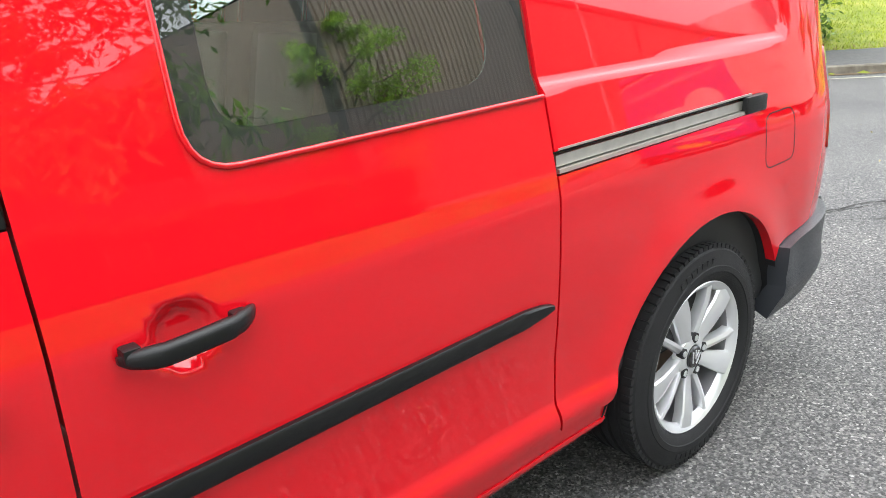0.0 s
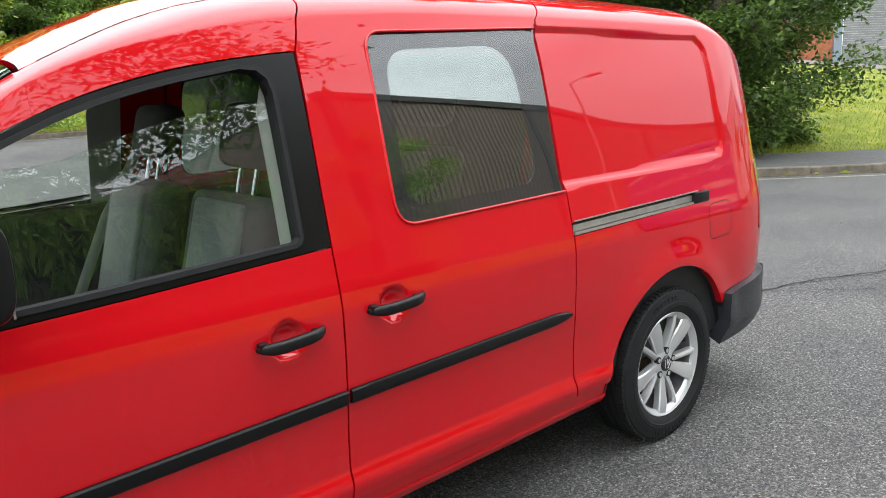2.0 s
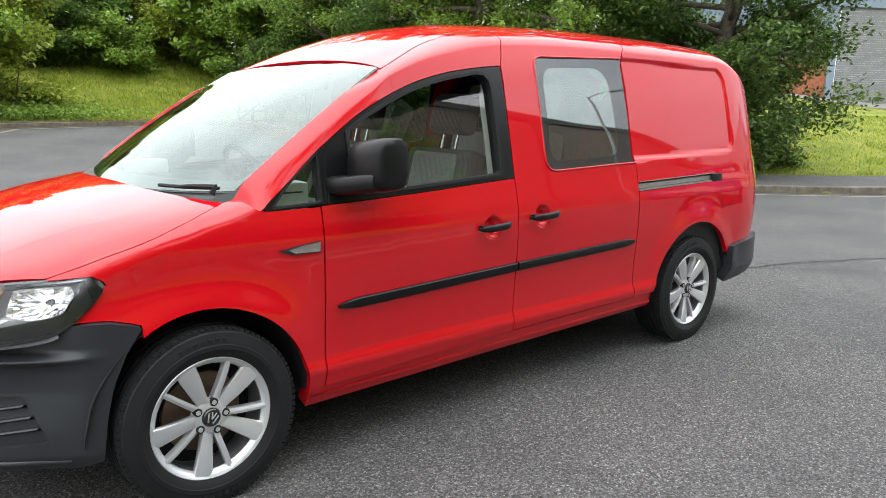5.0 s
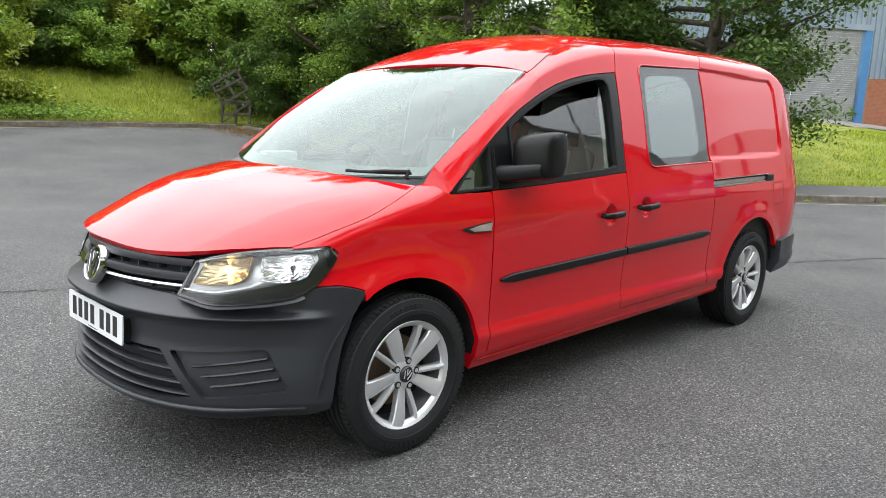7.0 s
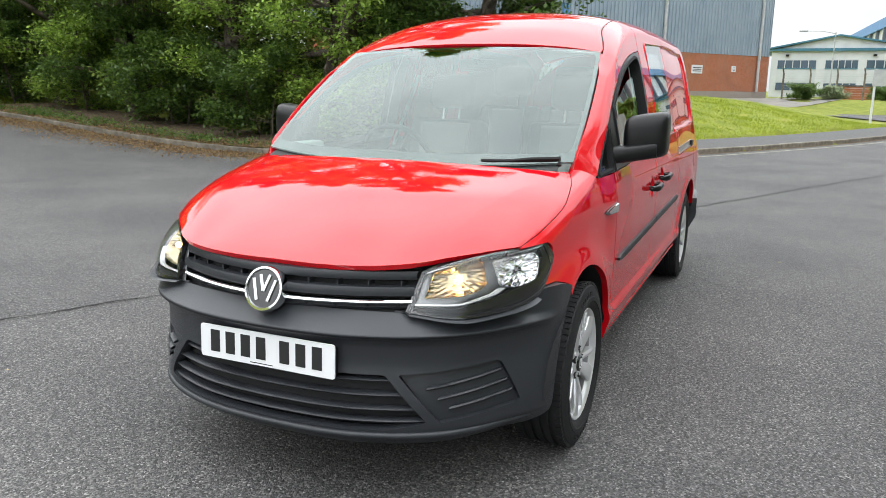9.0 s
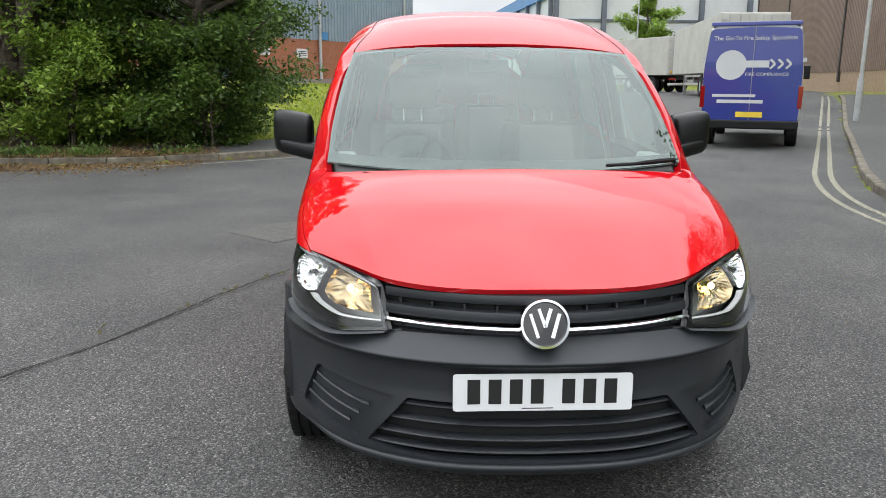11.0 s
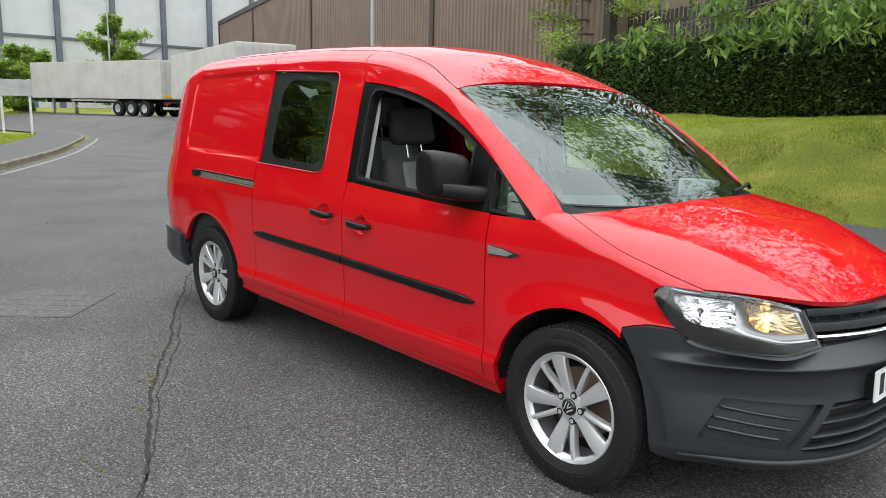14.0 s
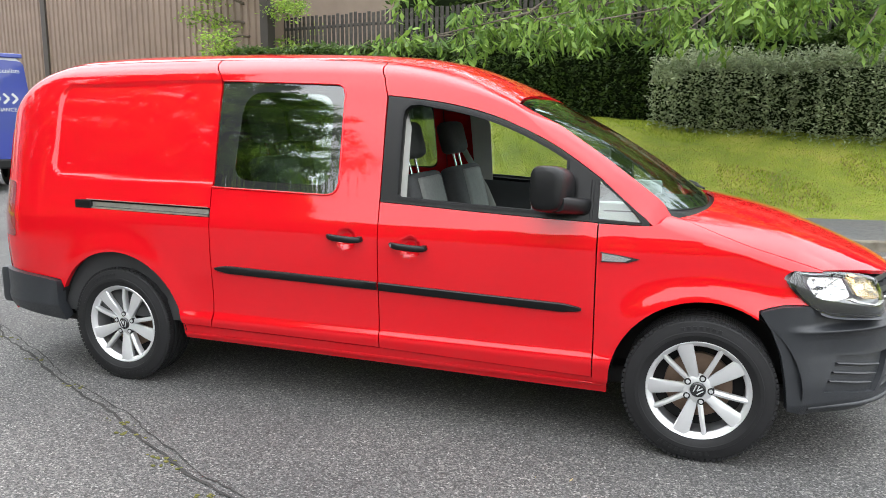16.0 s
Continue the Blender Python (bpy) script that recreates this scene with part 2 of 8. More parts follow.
M_ASPHALT = asphalt_material()
M_PATH = ramp_material("pavement_asphalt", [(0.3, (0.0495, 0.0495, 0.0495)), (0.7, (0.0891, 0.0871, 0.0825))], 14, 8, 0.9, 0.5, 120, 0.004)
M_KERB = ramp_material("weathered_concrete_kerb", [(0.25, (0.070, 0.058, 0.042)), (0.5, (0.145, 0.128, 0.10)), (0.8, (0.235, 0.21, 0.172))], 5, 9, 0.95, 0.5, 90, 0.006, 0.18)
M_SOIL = ramp_material("grass_soil", [(0.25, (0.075, 0.11, 0.007)), (0.5, (0.15, 0.18, 0.013)), (0.75, (0.27, 0.25, 0.045))], 1.6, 9, 1.0, 0.6, 45, 0.03)
M_LITTER = ramp_material("dry_leaf_litter", [(0.3, (0.04, 0.028, 0.016)), (0.6, (0.12, 0.08, 0.044)), (0.85, (0.216, 0.16, 0.088))], 9, 9, 1.0, 0.8, 70, 0.02)
M_CRACK = ramp_material("dark_crack_filler", [(0.3, (0.012, 0.012, 0.012)), (0.8, (0.04, 0.038, 0.035))], 20, 6, 1.0)
M_MOSS = ramp_material("yellow_green_moss", [(0.3, (0.05, 0.055, 0.012)), (0.7, (0.13, 0.12, 0.03))], 30, 6, 1.0)
M_IRON = ramp_material("worn_concrete_cover", [(0.3, (0.045, 0.044, 0.041)), (0.55, (0.105, 0.102, 0.096)), (0.8, (0.19, 0.185, 0.174))], 60, 8, 0.9, 0.8, 140, 0.006)
M_LINE = ramp_material("worn_pale_road_paint", [(0.35, (0.084, 0.0805, 0.07)), (0.55, (0.294, 0.28, 0.21)), (0.8, (0.385, 0.371, 0.294))], 26, 9, 0.9)
M_BARK = ramp_material("grey_brown_bark", [(0.3, (0.05, 0.04, 0.03)), (0.7, (0.17, 0.14, 0.11))], 7, 8, 1.0, 1.0, 40, 0.03)
M_WOOD = ramp_material("weathered_dark_timber", [(0.3, (0.026, 0.020, 0.016)), (0.7, (0.075, 0.062, 0.05))], 6, 8, 0.95, 0.6, 60, 0.01, 0.2)
M_FENCE = ramp_material("dark_stained_fence", [(0.3, (0.0225, 0.021, 0.0188)), (0.7, (0.0675, 0.06, 0.0525))], 5, 7, 0.9, 0.4, 50, 0.01, 0.25)
M_BROWN = ramp_material("brown_ribbed_cladding", [(0.3, (0.148, 0.104, 0.080)), (0.7, (0.20, 0.143, 0.112))], 0.6, 8, 0.55, 0.1, 30, 0.004)
M_BROWN_D = ramp_material("dark_brown_flashing", [(0.3, (0.0252, 0.0194, 0.0166)), (0.7, (0.0432, 0.0338, 0.0288))], 0.8, 6, 0.6)
M_STEEL = ramp_material("blue_grey_ribbed_cladding", [(0.3, (0.173, 0.223, 0.281)), (0.7, (0.238, 0.288, 0.338))], 0.5, 8, 0.5, 0.1, 30, 0.004)
M_BRICK = ramp_material("orange_red_brick", [(0.3, (0.29, 0.095, 0.045)), (0.7, (0.44, 0.165, 0.085))], 5, 9, 0.95, 0.5, 80, 0.006, 0.2)
M_BUFF = ramp_material("buff_brick_plinth", [(0.3, (0.27, 0.188, 0.12)), (0.7, (0.375, 0.277, 0.188))], 5, 9, 0.95, 0.5, 80, 0.006, 0.15)
M_MORTAR = ramp_material("mortar", [(0.3, (0.195, 0.165, 0.143)), (0.7, (0.27, 0.24, 0.21))], 12, 8, 1.0)
M_SHUTTER = ramp_material("grey_roller_shutter", [(0.3, (0.173, 0.18, 0.18)), (0.7, (0.238, 0.245, 0.245))], 1.5, 7, 0.55)
M_WHITE = ramp_material("white_cladding", [(0.3, (0.496, 0.512, 0.528)), (0.7, (0.624, 0.632, 0.64))], 0.7, 7, 0.6)
M_BLUE = ramp_material("blue_steel_fascia", [(0.3, (0.036, 0.144, 0.331)), (0.7, (0.0576, 0.194, 0.403))], 0.7, 6, 0.5)
M_FARGLASS = plain("blue_grey_window_glass", (0.07, 0.10, 0.14), rough=0.1, vary=0.25, scale=0.6)
M_GALV = ramp_material("galvanised_steel", [(0.3, (0.30, 0.31, 0.32)), (0.7, (0.44, 0.45, 0.45))], 3, 7, 0.5)
M_VANBLUE = plain("dark_blue_van_paint", (0.012, 0.030, 0.24), rough=0.3, coat=1.0, vary=0.04)
M_VANWHITE = plain("silver_white_van_paint", (0.413, 0.427, 0.45), rough=0.3, coat=1.0, vary=0.04)
M_TRAILER = ramp_material("grimy_white_trailer_panel", [(0.3, (0.40, 0.39, 0.36)), (0.7, (0.54, 0.54, 0.51))], 0.8, 8, 0.5, 0.1)
M_LEAF = leaf_material("mid_green_leaves", (0.05, 0.115, 0.018), (0.40, 0.56, 0.09))
M_LEAF_D = leaf_material("dark_green_leaves", (0.022, 0.056, 0.012), (0.16, 0.26, 0.045))
M_LEAF_Y = leaf_material("yellow_green_leaves", (0.08, 0.14, 0.014), (0.46, 0.54, 0.07))
M_HEDGE = leaf_material("dark_hedge_leaves", (0.013, 0.034, 0.008), (0.105, 0.175, 0.032))
M_LEAF_B = leaf_material("bright_green_leaves", (0.035, 0.095, 0.015), (0.26, 0.40, 0.07), 0.6)
M_LEAF_G = leaf_material("grey_green_leaves", (0.12, 0.155, 0.08), (0.42, 0.48, 0.29))
M_GRASS = leaf_material("grass_blades", (0.105, 0.165, 0.010), (0.42, 0.48, 0.045), 0.6)
# near-black green: the shade inside hedges, put into the core's colour
M_CORE = plain("inner_foliage_shade", (0.009, 0.015, 0.005), rough=1.0, vary=0.4, spec=0.1)


# ---- mesh helpers ----
def part(name, bm, material, parent=None, label="", smooth=None):
    """Link a bmesh as one mesh object under a thing or a part."""
    me = bpy.data.meshes.new(name)
    bm.normal_update()
    bm.to_mesh(me)
    bm.free()
    if smooth is not None:
        me.shade_smooth()
        me.set_sharp_from_angle(angle=radians(smooth))
    return mesh_part(name, me, material, parent, label)


def mesh_part(name, me, material, parent=None, label=""):
    if material and not me.materials:
        me.materials.append(material)
    ob = new(name, me)
    ob.parent = parent
    if label:
        tagged(ob, label)
    return ob


def box(bm, x0, x1, y0, y1, z0, z1, bevel=0.0, m=None, segments=2):
    geo = bmesh.ops.create_cube(bm, size=1.0)["verts"]
    t = Matrix.Translation(((x0 + x1) / 2, (y0 + y1) / 2, (z0 + z1) / 2)) @ Matrix.Diagonal((x1 - x0, y1 - y0, z1 - z0, 1))
    bmesh.ops.transform(bm, matrix=(m @ t) if m else t, verts=geo)
    if bevel:
        edges = {e for v in geo for e in v.link_edges}
        bmesh.ops.bevel(bm, geom=list(edges), offset=bevel, segments=segments, affect="EDGES", profile=0.6)
    return bm


def cyl(bm, p0, p1, r0, r1=None, seg=16, caps=True):
    """A tapered round bar from p0 to p1."""
    p0, p1 = Vector(p0), Vector(p1)
    d = p1 - p0
    m = Matrix.Translation((p0 + p1) / 2) @ d.to_track_quat("Z", "Y").to_matrix().to_4x4()
    bmesh.ops.create_cone(bm, cap_ends=caps, segments=seg, radius1=r0, radius2=r0 if r1 is None else r1, depth=d.length, matrix=m)
    return bm


def tube(bm, pts, r, seg=8, taper=None):
    """A round bar along a row of points."""
    rings = []
    for i, p in enumerate(pts):
        p = Vector(p)
        d = (Vector(pts[min(i + 1, len(pts) - 1)]) - Vector(pts[max(i - 1, 0)])).normalized()
        q = d.to_track_quat("Z", "Y").to_matrix()
        rr = r if taper is None else r + (taper - r) * i / (len(pts) - 1)
        rings.append([bm.verts.new(p + q @ Vector((rr * math.cos(a), rr * math.sin(a), 0))) for a in np.linspace(0, 2 * math.pi, seg, endpoint=False)])
    for a, b in zip(rings, rings[1:]):
        for k in range(seg):
            bm.faces.new((a[k], a[(k + 1) % seg], b[(k + 1) % seg], b[k]))
    bm.faces.new(rings[0][::-1])
    bm.faces.new(rings[-1])
    return bm


def lathe(bm, profile, axis="Y", seg=48, closed=False):
    """Turn a profile of (radius, height) round an axis."""
    rings = []
    for r, h in profile:
        ring = []
        for a in np.linspace(0, 2 * math.pi, seg, endpoint=False):
            c, s = r * math.cos(a), r * math.sin(a)
            ring.append(bm.verts.new({"Y": (c, h, s), "X": (h, c, s), "Z": (c, s, h)}[axis]))
        rings.append(ring)
    for a, b in zip(rings, rings[1:] + ([rings[0]] if closed else [])):
        for k in range(seg):
            bm.faces.new((a[k], b[k], b[(k + 1) % seg], a[(k + 1) % seg]))
    return bm


def prism(bm, outline, depth, m):
    """A flat outline in the xy plane, pushed to a depth along z, at the pose m."""
    lo = [bm.verts.new(m @ Vector((x, y, 0))) for x, y in outline]
    hi = [bm.verts.new(m @ Vector((x, y, depth))) for x, y in outline]
    bm.faces.new(hi)
    bm.faces.new(lo[::-1])
    for k in range(len(lo)):
        j = (k + 1) % len(lo)
        bm.faces.new((lo[k], lo[j], hi[j], hi[k]))
    return bm


class Curve:
    """A smooth curve through knots, without overshoot."""

    def __init__(self, *knots):
        self.x = [k[0] for k in knots]
        self.y = [k[1] for k in knots]
        n, x, y = len(knots), self.x, self.y
        d = [(y[i + 1] - y[i]) / (x[i + 1] - x[i]) for i in range(n - 1)]
        self.t = [d[0]] + [0.0 if d[i - 1] * d[i] <= 0 else 2 * d[i - 1] * d[i] / (d[i - 1] + d[i]) for i in range(1, n - 1)] + [d[-1]]

    def __call__(self, v):
        x, y, t = self.x, self.y, self.t
        if v <= x[0]:
            return y[0]
        if v >= x[-1]:
            return y[-1]
        i = 0
        while v > x[i + 1]:
            i += 1
        h = x[i + 1] - x[i]
        u = (v - x[i]) / h
        return (2 * u**3 - 3 * u**2 + 1) * y[i] + (u**3 - 2 * u**2 + u) * h * t[i] + (3 * u**2 - 2 * u**3) * y[i + 1] + (u**3 - u**2) * h * t[i + 1]


def step01(a, b, v):
    u = min(1.0, max(0.0, (v - a) / (b - a)))
    return u * u * (3 - 2 * u)


def rounded(points, seg=6):
    """A closed outline from corners (x, z, radius)."""
    out, n = [], len(points)
    for i, (x, z, r) in enumerate(points):
        p = Vector((x, z))
        if r <= 0:
            out.append(p)
            continue
        a, b = Vector(points[i - 1][:2]) - p, Vector(points[(i + 1) % n][:2]) - p
        ra, rb = min(r, a.length * 0.49), min(r, b.length * 0.49)
        pa, pb = p + a.normalized() * ra, p + b.normalized() * rb
        for k in range(seg + 1):
            u = k / seg
            out.append((1 - u) ** 2 * pa + 2 * u * (1 - u) * p + u * u * pb)
    return [tuple(p) for p in out]


def dense(loop, spacing):
    out = []
    for (x0, z0), (x1, z1) in zip(loop, loop[1:] + loop[:1]):
        n = max(1, int(math.hypot(x1 - x0, z1 - z0) / spacing + 0.5))
        out += [(x0 + (x1 - x0) * k / n, z0 + (z1 - z0) * k / n) for k in range(n)]
    return out


def inside(px, py, loop):
    """Which of the points lie inside a closed outline."""
    hit = np.zeros(len(px), bool)
    for (x0, y0), (x1, y1) in zip(loop, loop[1:] + loop[:1]):
        if y0 == y1:
            continue
        hit ^= ((y0 > py) != (y1 > py)) & (px < (x1 - x0) * (py - y0) / (y1 - y0) + x0)
    return hit


def flat_net(outline, holes=(), spacing=0.04):
    """Points, triangles and border loops of an outline with holes, filled with an even net."""
    from mathutils.geometry import delaunay_2d_cdt
    loops = [dense(list(l), spacing) for l in (outline, *holes)]
    pts, edges, marks = [], [], []
    for l in loops:
        base = len(pts)
        pts += l
        marks.append(list(range(base, base + len(l))))
        edges += [(base + k, base + (k + 1) % len(l)) for k in range(len(l))]
    border = np.array(pts)
    lo, hi = border.min(0), border.max(0)
    gx, gy = np.meshgrid(np.arange(lo[0] + spacing / 2, hi[0], spacing), np.arange(lo[1] + spacing / 2, hi[1], spacing))
    gx, gy = gx.ravel(), gy.ravel()
    keep = inside(gx, gy, loops[0])
    for l in loops[1:]:
        keep &= ~inside(gx, gy, l)
    gx, gy = gx[keep], gy[keep]
    if len(gx):
        near = np.full(len(gx), 9.0)
        for c in np.array_split(border, max(1, len(border) // 200)):
            near = np.minimum(near, np.hypot(gx[:, None] - c[:, 0], gy[:, None] - c[:, 1]).min(1))
        gx, gy = gx[near > spacing * 0.5], gy[near > spacing * 0.5]
    pts += list(zip(gx.tolist(), gy.tolist()))
    v, _, f, ov, _, _ = delaunay_2d_cdt([Vector(p) for p in pts], edges, [], 0, 1e-6)
    back = {}
    for new_i, olds in enumerate(ov):
        for o in olds:
            back[o] = new_i
    v = np.array([tuple(p) for p in v])
    f = np.array([t for t in f if len(t) == 3])
    mid = v[f].mean(1)
    keep = inside(mid[:, 0], mid[:, 1], loops[0])
    for l in loops[1:]:
        keep &= ~inside(mid[:, 0], mid[:, 1], l)
    return v, f[keep], [[back[i] for i in l] for l in marks]


def skin(name, outline, surface, material, parent, holes=(), spacing=0.04, depth=0.02, label="", round_edge=0.0015, out=True):
    """A panel cut to an outline (u, v) out of a smooth surface(u, v) -> place, with turned-in edges."""
    v2, tris, loops = flat_net(outline, holes, spacing)
    e = 0.0015
    P, N = [], []
    for u, v in v2:
        du = Vector(surface(u + e, v)) - Vector(surface(u - e, v))
        dv = Vector(surface(u, v + e)) - Vector(surface(u, v - e))
        n = du.cross(dv)
        N.append(n.normalized() if n.length > 1e-12 else Vector((0, 0, 1)))
        P.append(Vector(surface(u, v)))
    centre = Vector((1.5, 0.0, 0.9))
    turned = sum(n.dot((p - centre).normalized()) for n, p in zip(N, P))
    flip = 1 if (turned > 0) == out else -1
    N = [n * flip for n in N]
    verts = [p.copy() for p in P]
    faces = [tuple(t) for t in tris]
    a, b, c = (P[i] for i in faces[0])
    if (b - a).cross(c - a).dot(N[faces[0][0]]) < 0:
        faces = [f[::-1] for f in faces]
    for loop in loops:
        for i in loop:
            verts[i] = P[i] - N[i] * round_edge
    nf = len(faces)
    for loop in loops:
        base, m = len(verts), len(loop)
        verts += [P[i] - N[i] * round_edge for i in loop]
        verts += [P[i] - N[i] * depth for i in loop]
        for j in range(m):
            q = (base + j, base + (j + 1) % m, base + m + (j + 1) % m, base + m + j)
            faces.append(q)
    me = bpy.data.meshes.new(name)
    me.from_pydata([tuple(p) for p in verts], [], [tuple(int(i) for i in f) for f in faces])
    me.update()
    me.shade_smooth()
    normals = []
    for poly in me.polygons:
        for i in poly.vertices:
            normals.append(tuple(N[i]) if poly.index < nf else tuple(poly.normal))
    me.normals_split_custom_set(normals)
    return mesh_part(name, me, material, parent, label)


# ---- the red van: front towards -x, front axle at x = 0, left side at -y ----
van = tagged(new("van"), "red panel van with grey bumpers and alloy wheels on asphalt", "van")

FLANK = Curve((0.20, 0.775), (0.26, 0.802), (0.31, 0.826), (0.36, 0.837), (0.392, 0.844), (0.404, 0.8435), (0.445, 0.832), (0.54, 0.835), (0.66, 0.844), (0.80, 0.849), (0.88, 0.849),
              (0.93, 0.843), (1.0, 0.828), (1.1, 0.806), (1.3, 0.764), (1.5, 0.716), (1.65, 0.668), (1.8, 0.61))
NOSE_HIGH = Curve((-0.85, -0.30), (-0.6, -0.175), (-0.45, -0.105), (-0.33, -0.075), (0.0, -0.042), (0.28, -0.026), (0.45, -0.008), (0.75, 0.0))
NOSE_LOW = Curve((-0.6, -0.09), (-0.38, -0.022), (-0.2, -0.014), (0.0, -0.006), (0.45, 0.0))
CROWN = Curve((-0.84, 0.772), (-0.80, 0.802), (-0.70, 0.853), (-0.5, 0.938), (-0.3, 1.004), (0.0, 1.066), (0.16, 1.086), (0.86, 1.556), (0.95, 1.602), (1.1, 1.668),
              (1.26, 1.722), (1.5, 1.762), (2.0, 1.788), (2.5, 1.798), (3.0, 1.797), (3.4, 1.785), (3.62, 1.758), (3.78, 1.70), (3.88, 1.62), (3.93, 1.54))
SHOULDER = Curve((-0.84, 0.60), (-0.6, 0.72), (-0.33, 0.82), (0.0, 0.935), (0.2, 1.005), (0.45, 1.20), (0.6, 1.34), (0.86, 1.494), (1.1, 1.57), (1.5, 1.635), (2.0, 1.655), (3.4, 1.645), (3.7, 1.56), (3.93, 1.40))
ARC = 0.8


def recess(x, z):
    """Depth of the stamped panel behind the sliding door."""
    dx = max(2.2 - x, x - (3.455 - 0.03 * (z - 1.3))) + 0.07
    dz = abs(z - 1.365) - (0.262 - 0.018 * (x - 2.4)) + 0.07
    d = math.hypot(max(dx, 0), max(dz, 0)) + min(max(dx, dz), 0) - 0.07
    return 0.013 * step01(0.010, -0.016, d) if x > 2.395 else 0.0


def flank_y(x, z):
    y = FLANK(z) + NOSE_LOW(x) + (NOSE_HIGH(x) - NOSE_LOW(x)) * step01(0.55, 0.80, z)
    for xa, ra in ((-0.01, 0.385), (3.006, 0.412)):
        r = math.hypot(x - xa, z - 0.315)
        y += 0.016 * math.exp(-(((r - ra) / 0.075) ** 2)) * step01(0.26, 0.5, z)
    q = (x - 3.50) / 0.43
    if q > 0:
        y -= 0.20 * (1 - math.sqrt(max(0.0, 1 - min(q, 0.985) ** 2)))
    return y - recess(x, z) - 0.012 * step01(2.4, 3.4, x) * step01(0.7, 1.0, z)


def body(sg):
    """The van's skin on one side: height up to the shoulder, then on over the top towards the centre line."""

    def place(x, s):
        zc = SHOULDER(x)
        if s <= zc:
            return (x, sg * flank_y(x, s), s)
        t = min(1.0, (s - zc) / ARC)
        yc, top = flank_y(x, zc), CROWN(x)
        slope = (yc - flank_y(x, zc - 0.02)) / 0.02
        h = (top - zc) * 0.72
        p0, p1, p2, p3 = (yc, zc), (yc + slope * h, zc + h), (yc * (0.5 + 0.16 * step01(0.5, 0.2, x) + 0.09 * step01(-0.6, -0.2, x) * step01(0.5, 0.2, x)), top - 0.006 * step01(0.5, 0.2, x)), (0.0, top)
        a, b, c, d = (1 - t) ** 3, 3 * t * (1 - t) ** 2, 3 * t * t * (1 - t), t**3
        return (x, sg * (a * p0[0] + b * p1[0] + c * p2[0] + d * p3[0]), a * p0[1] + b * p1[1] + c * p2[1] + d * p3[1])

    return place


def arch(xa, za, r, a0, a1, n=18):
    return [(xa + r * math.cos(radians(a)), za + r * math.sin(radians(a))) for a in np.linspace(a0, a1, n)]


def over(x, t):
    return (x, SHOULDER(x) + t * ARC)


GAP = 0.0028
DOOR_TOP = Curve((0.232, 1.014), (0.455, 1.199), (0.713, 1.361), (0.981, 1.468), (1.20, 1.516), (1.403, 1.541), (1.46, 1.546))
BELT = Curve((0.2, 1.002), (0.45, 1.010), (0.95, 1.030), (1.46, 1.056), (2.42, 1.09))
SILL = Curve((0.36, 0.312), (0.45, 0.322), (1.46, 0.347), (2.42, 0.357), (2.62, 0.36))
SEAM = 0.34


def moulding(bm, x0, x1, z0, z1, place, h=0.0195, lift=0.013):
    """A rubbing strip along the flank with tapered ends."""
    n, rows = 40, []
    for k in range(n + 1):
        u = k / n
        x, z = x0 + (x1 - x0) * u, z0 + (z1 - z0) * u
        end = 1.0
        if u < 0.09:
            end = 0.25 + 0.75 * (u / 0.09) ** 0.6
        hh = h * end
        a = Vector(place(x, z))
        o = Vector((0, math.copysign(1, a.y), 0))
        row = [Vector(place(x, z - hh)), Vector(place(x, z - hh)) + o * lift * 0.7, Vector(place(x, z - hh * 0.75)) + o * lift,
               Vector(place(x, z + hh * 0.75)) + o * lift, Vector(place(x, z + hh)) + o * lift * 0.7, Vector(place(x, z + hh))]
        rows.append([bm.verts.new(p) for p in row])
    for a, b in zip(rows, rows[1:]):
        for k in range(5):
            bm.faces.new((a[k], a[k + 1], b[k + 1], b[k]))
    bm.faces.new(rows[0])
    bm.faces.new(rows[-1][::-1])
    bmesh.ops.recalc_face_normals(bm, faces=bm.faces)
    return bm


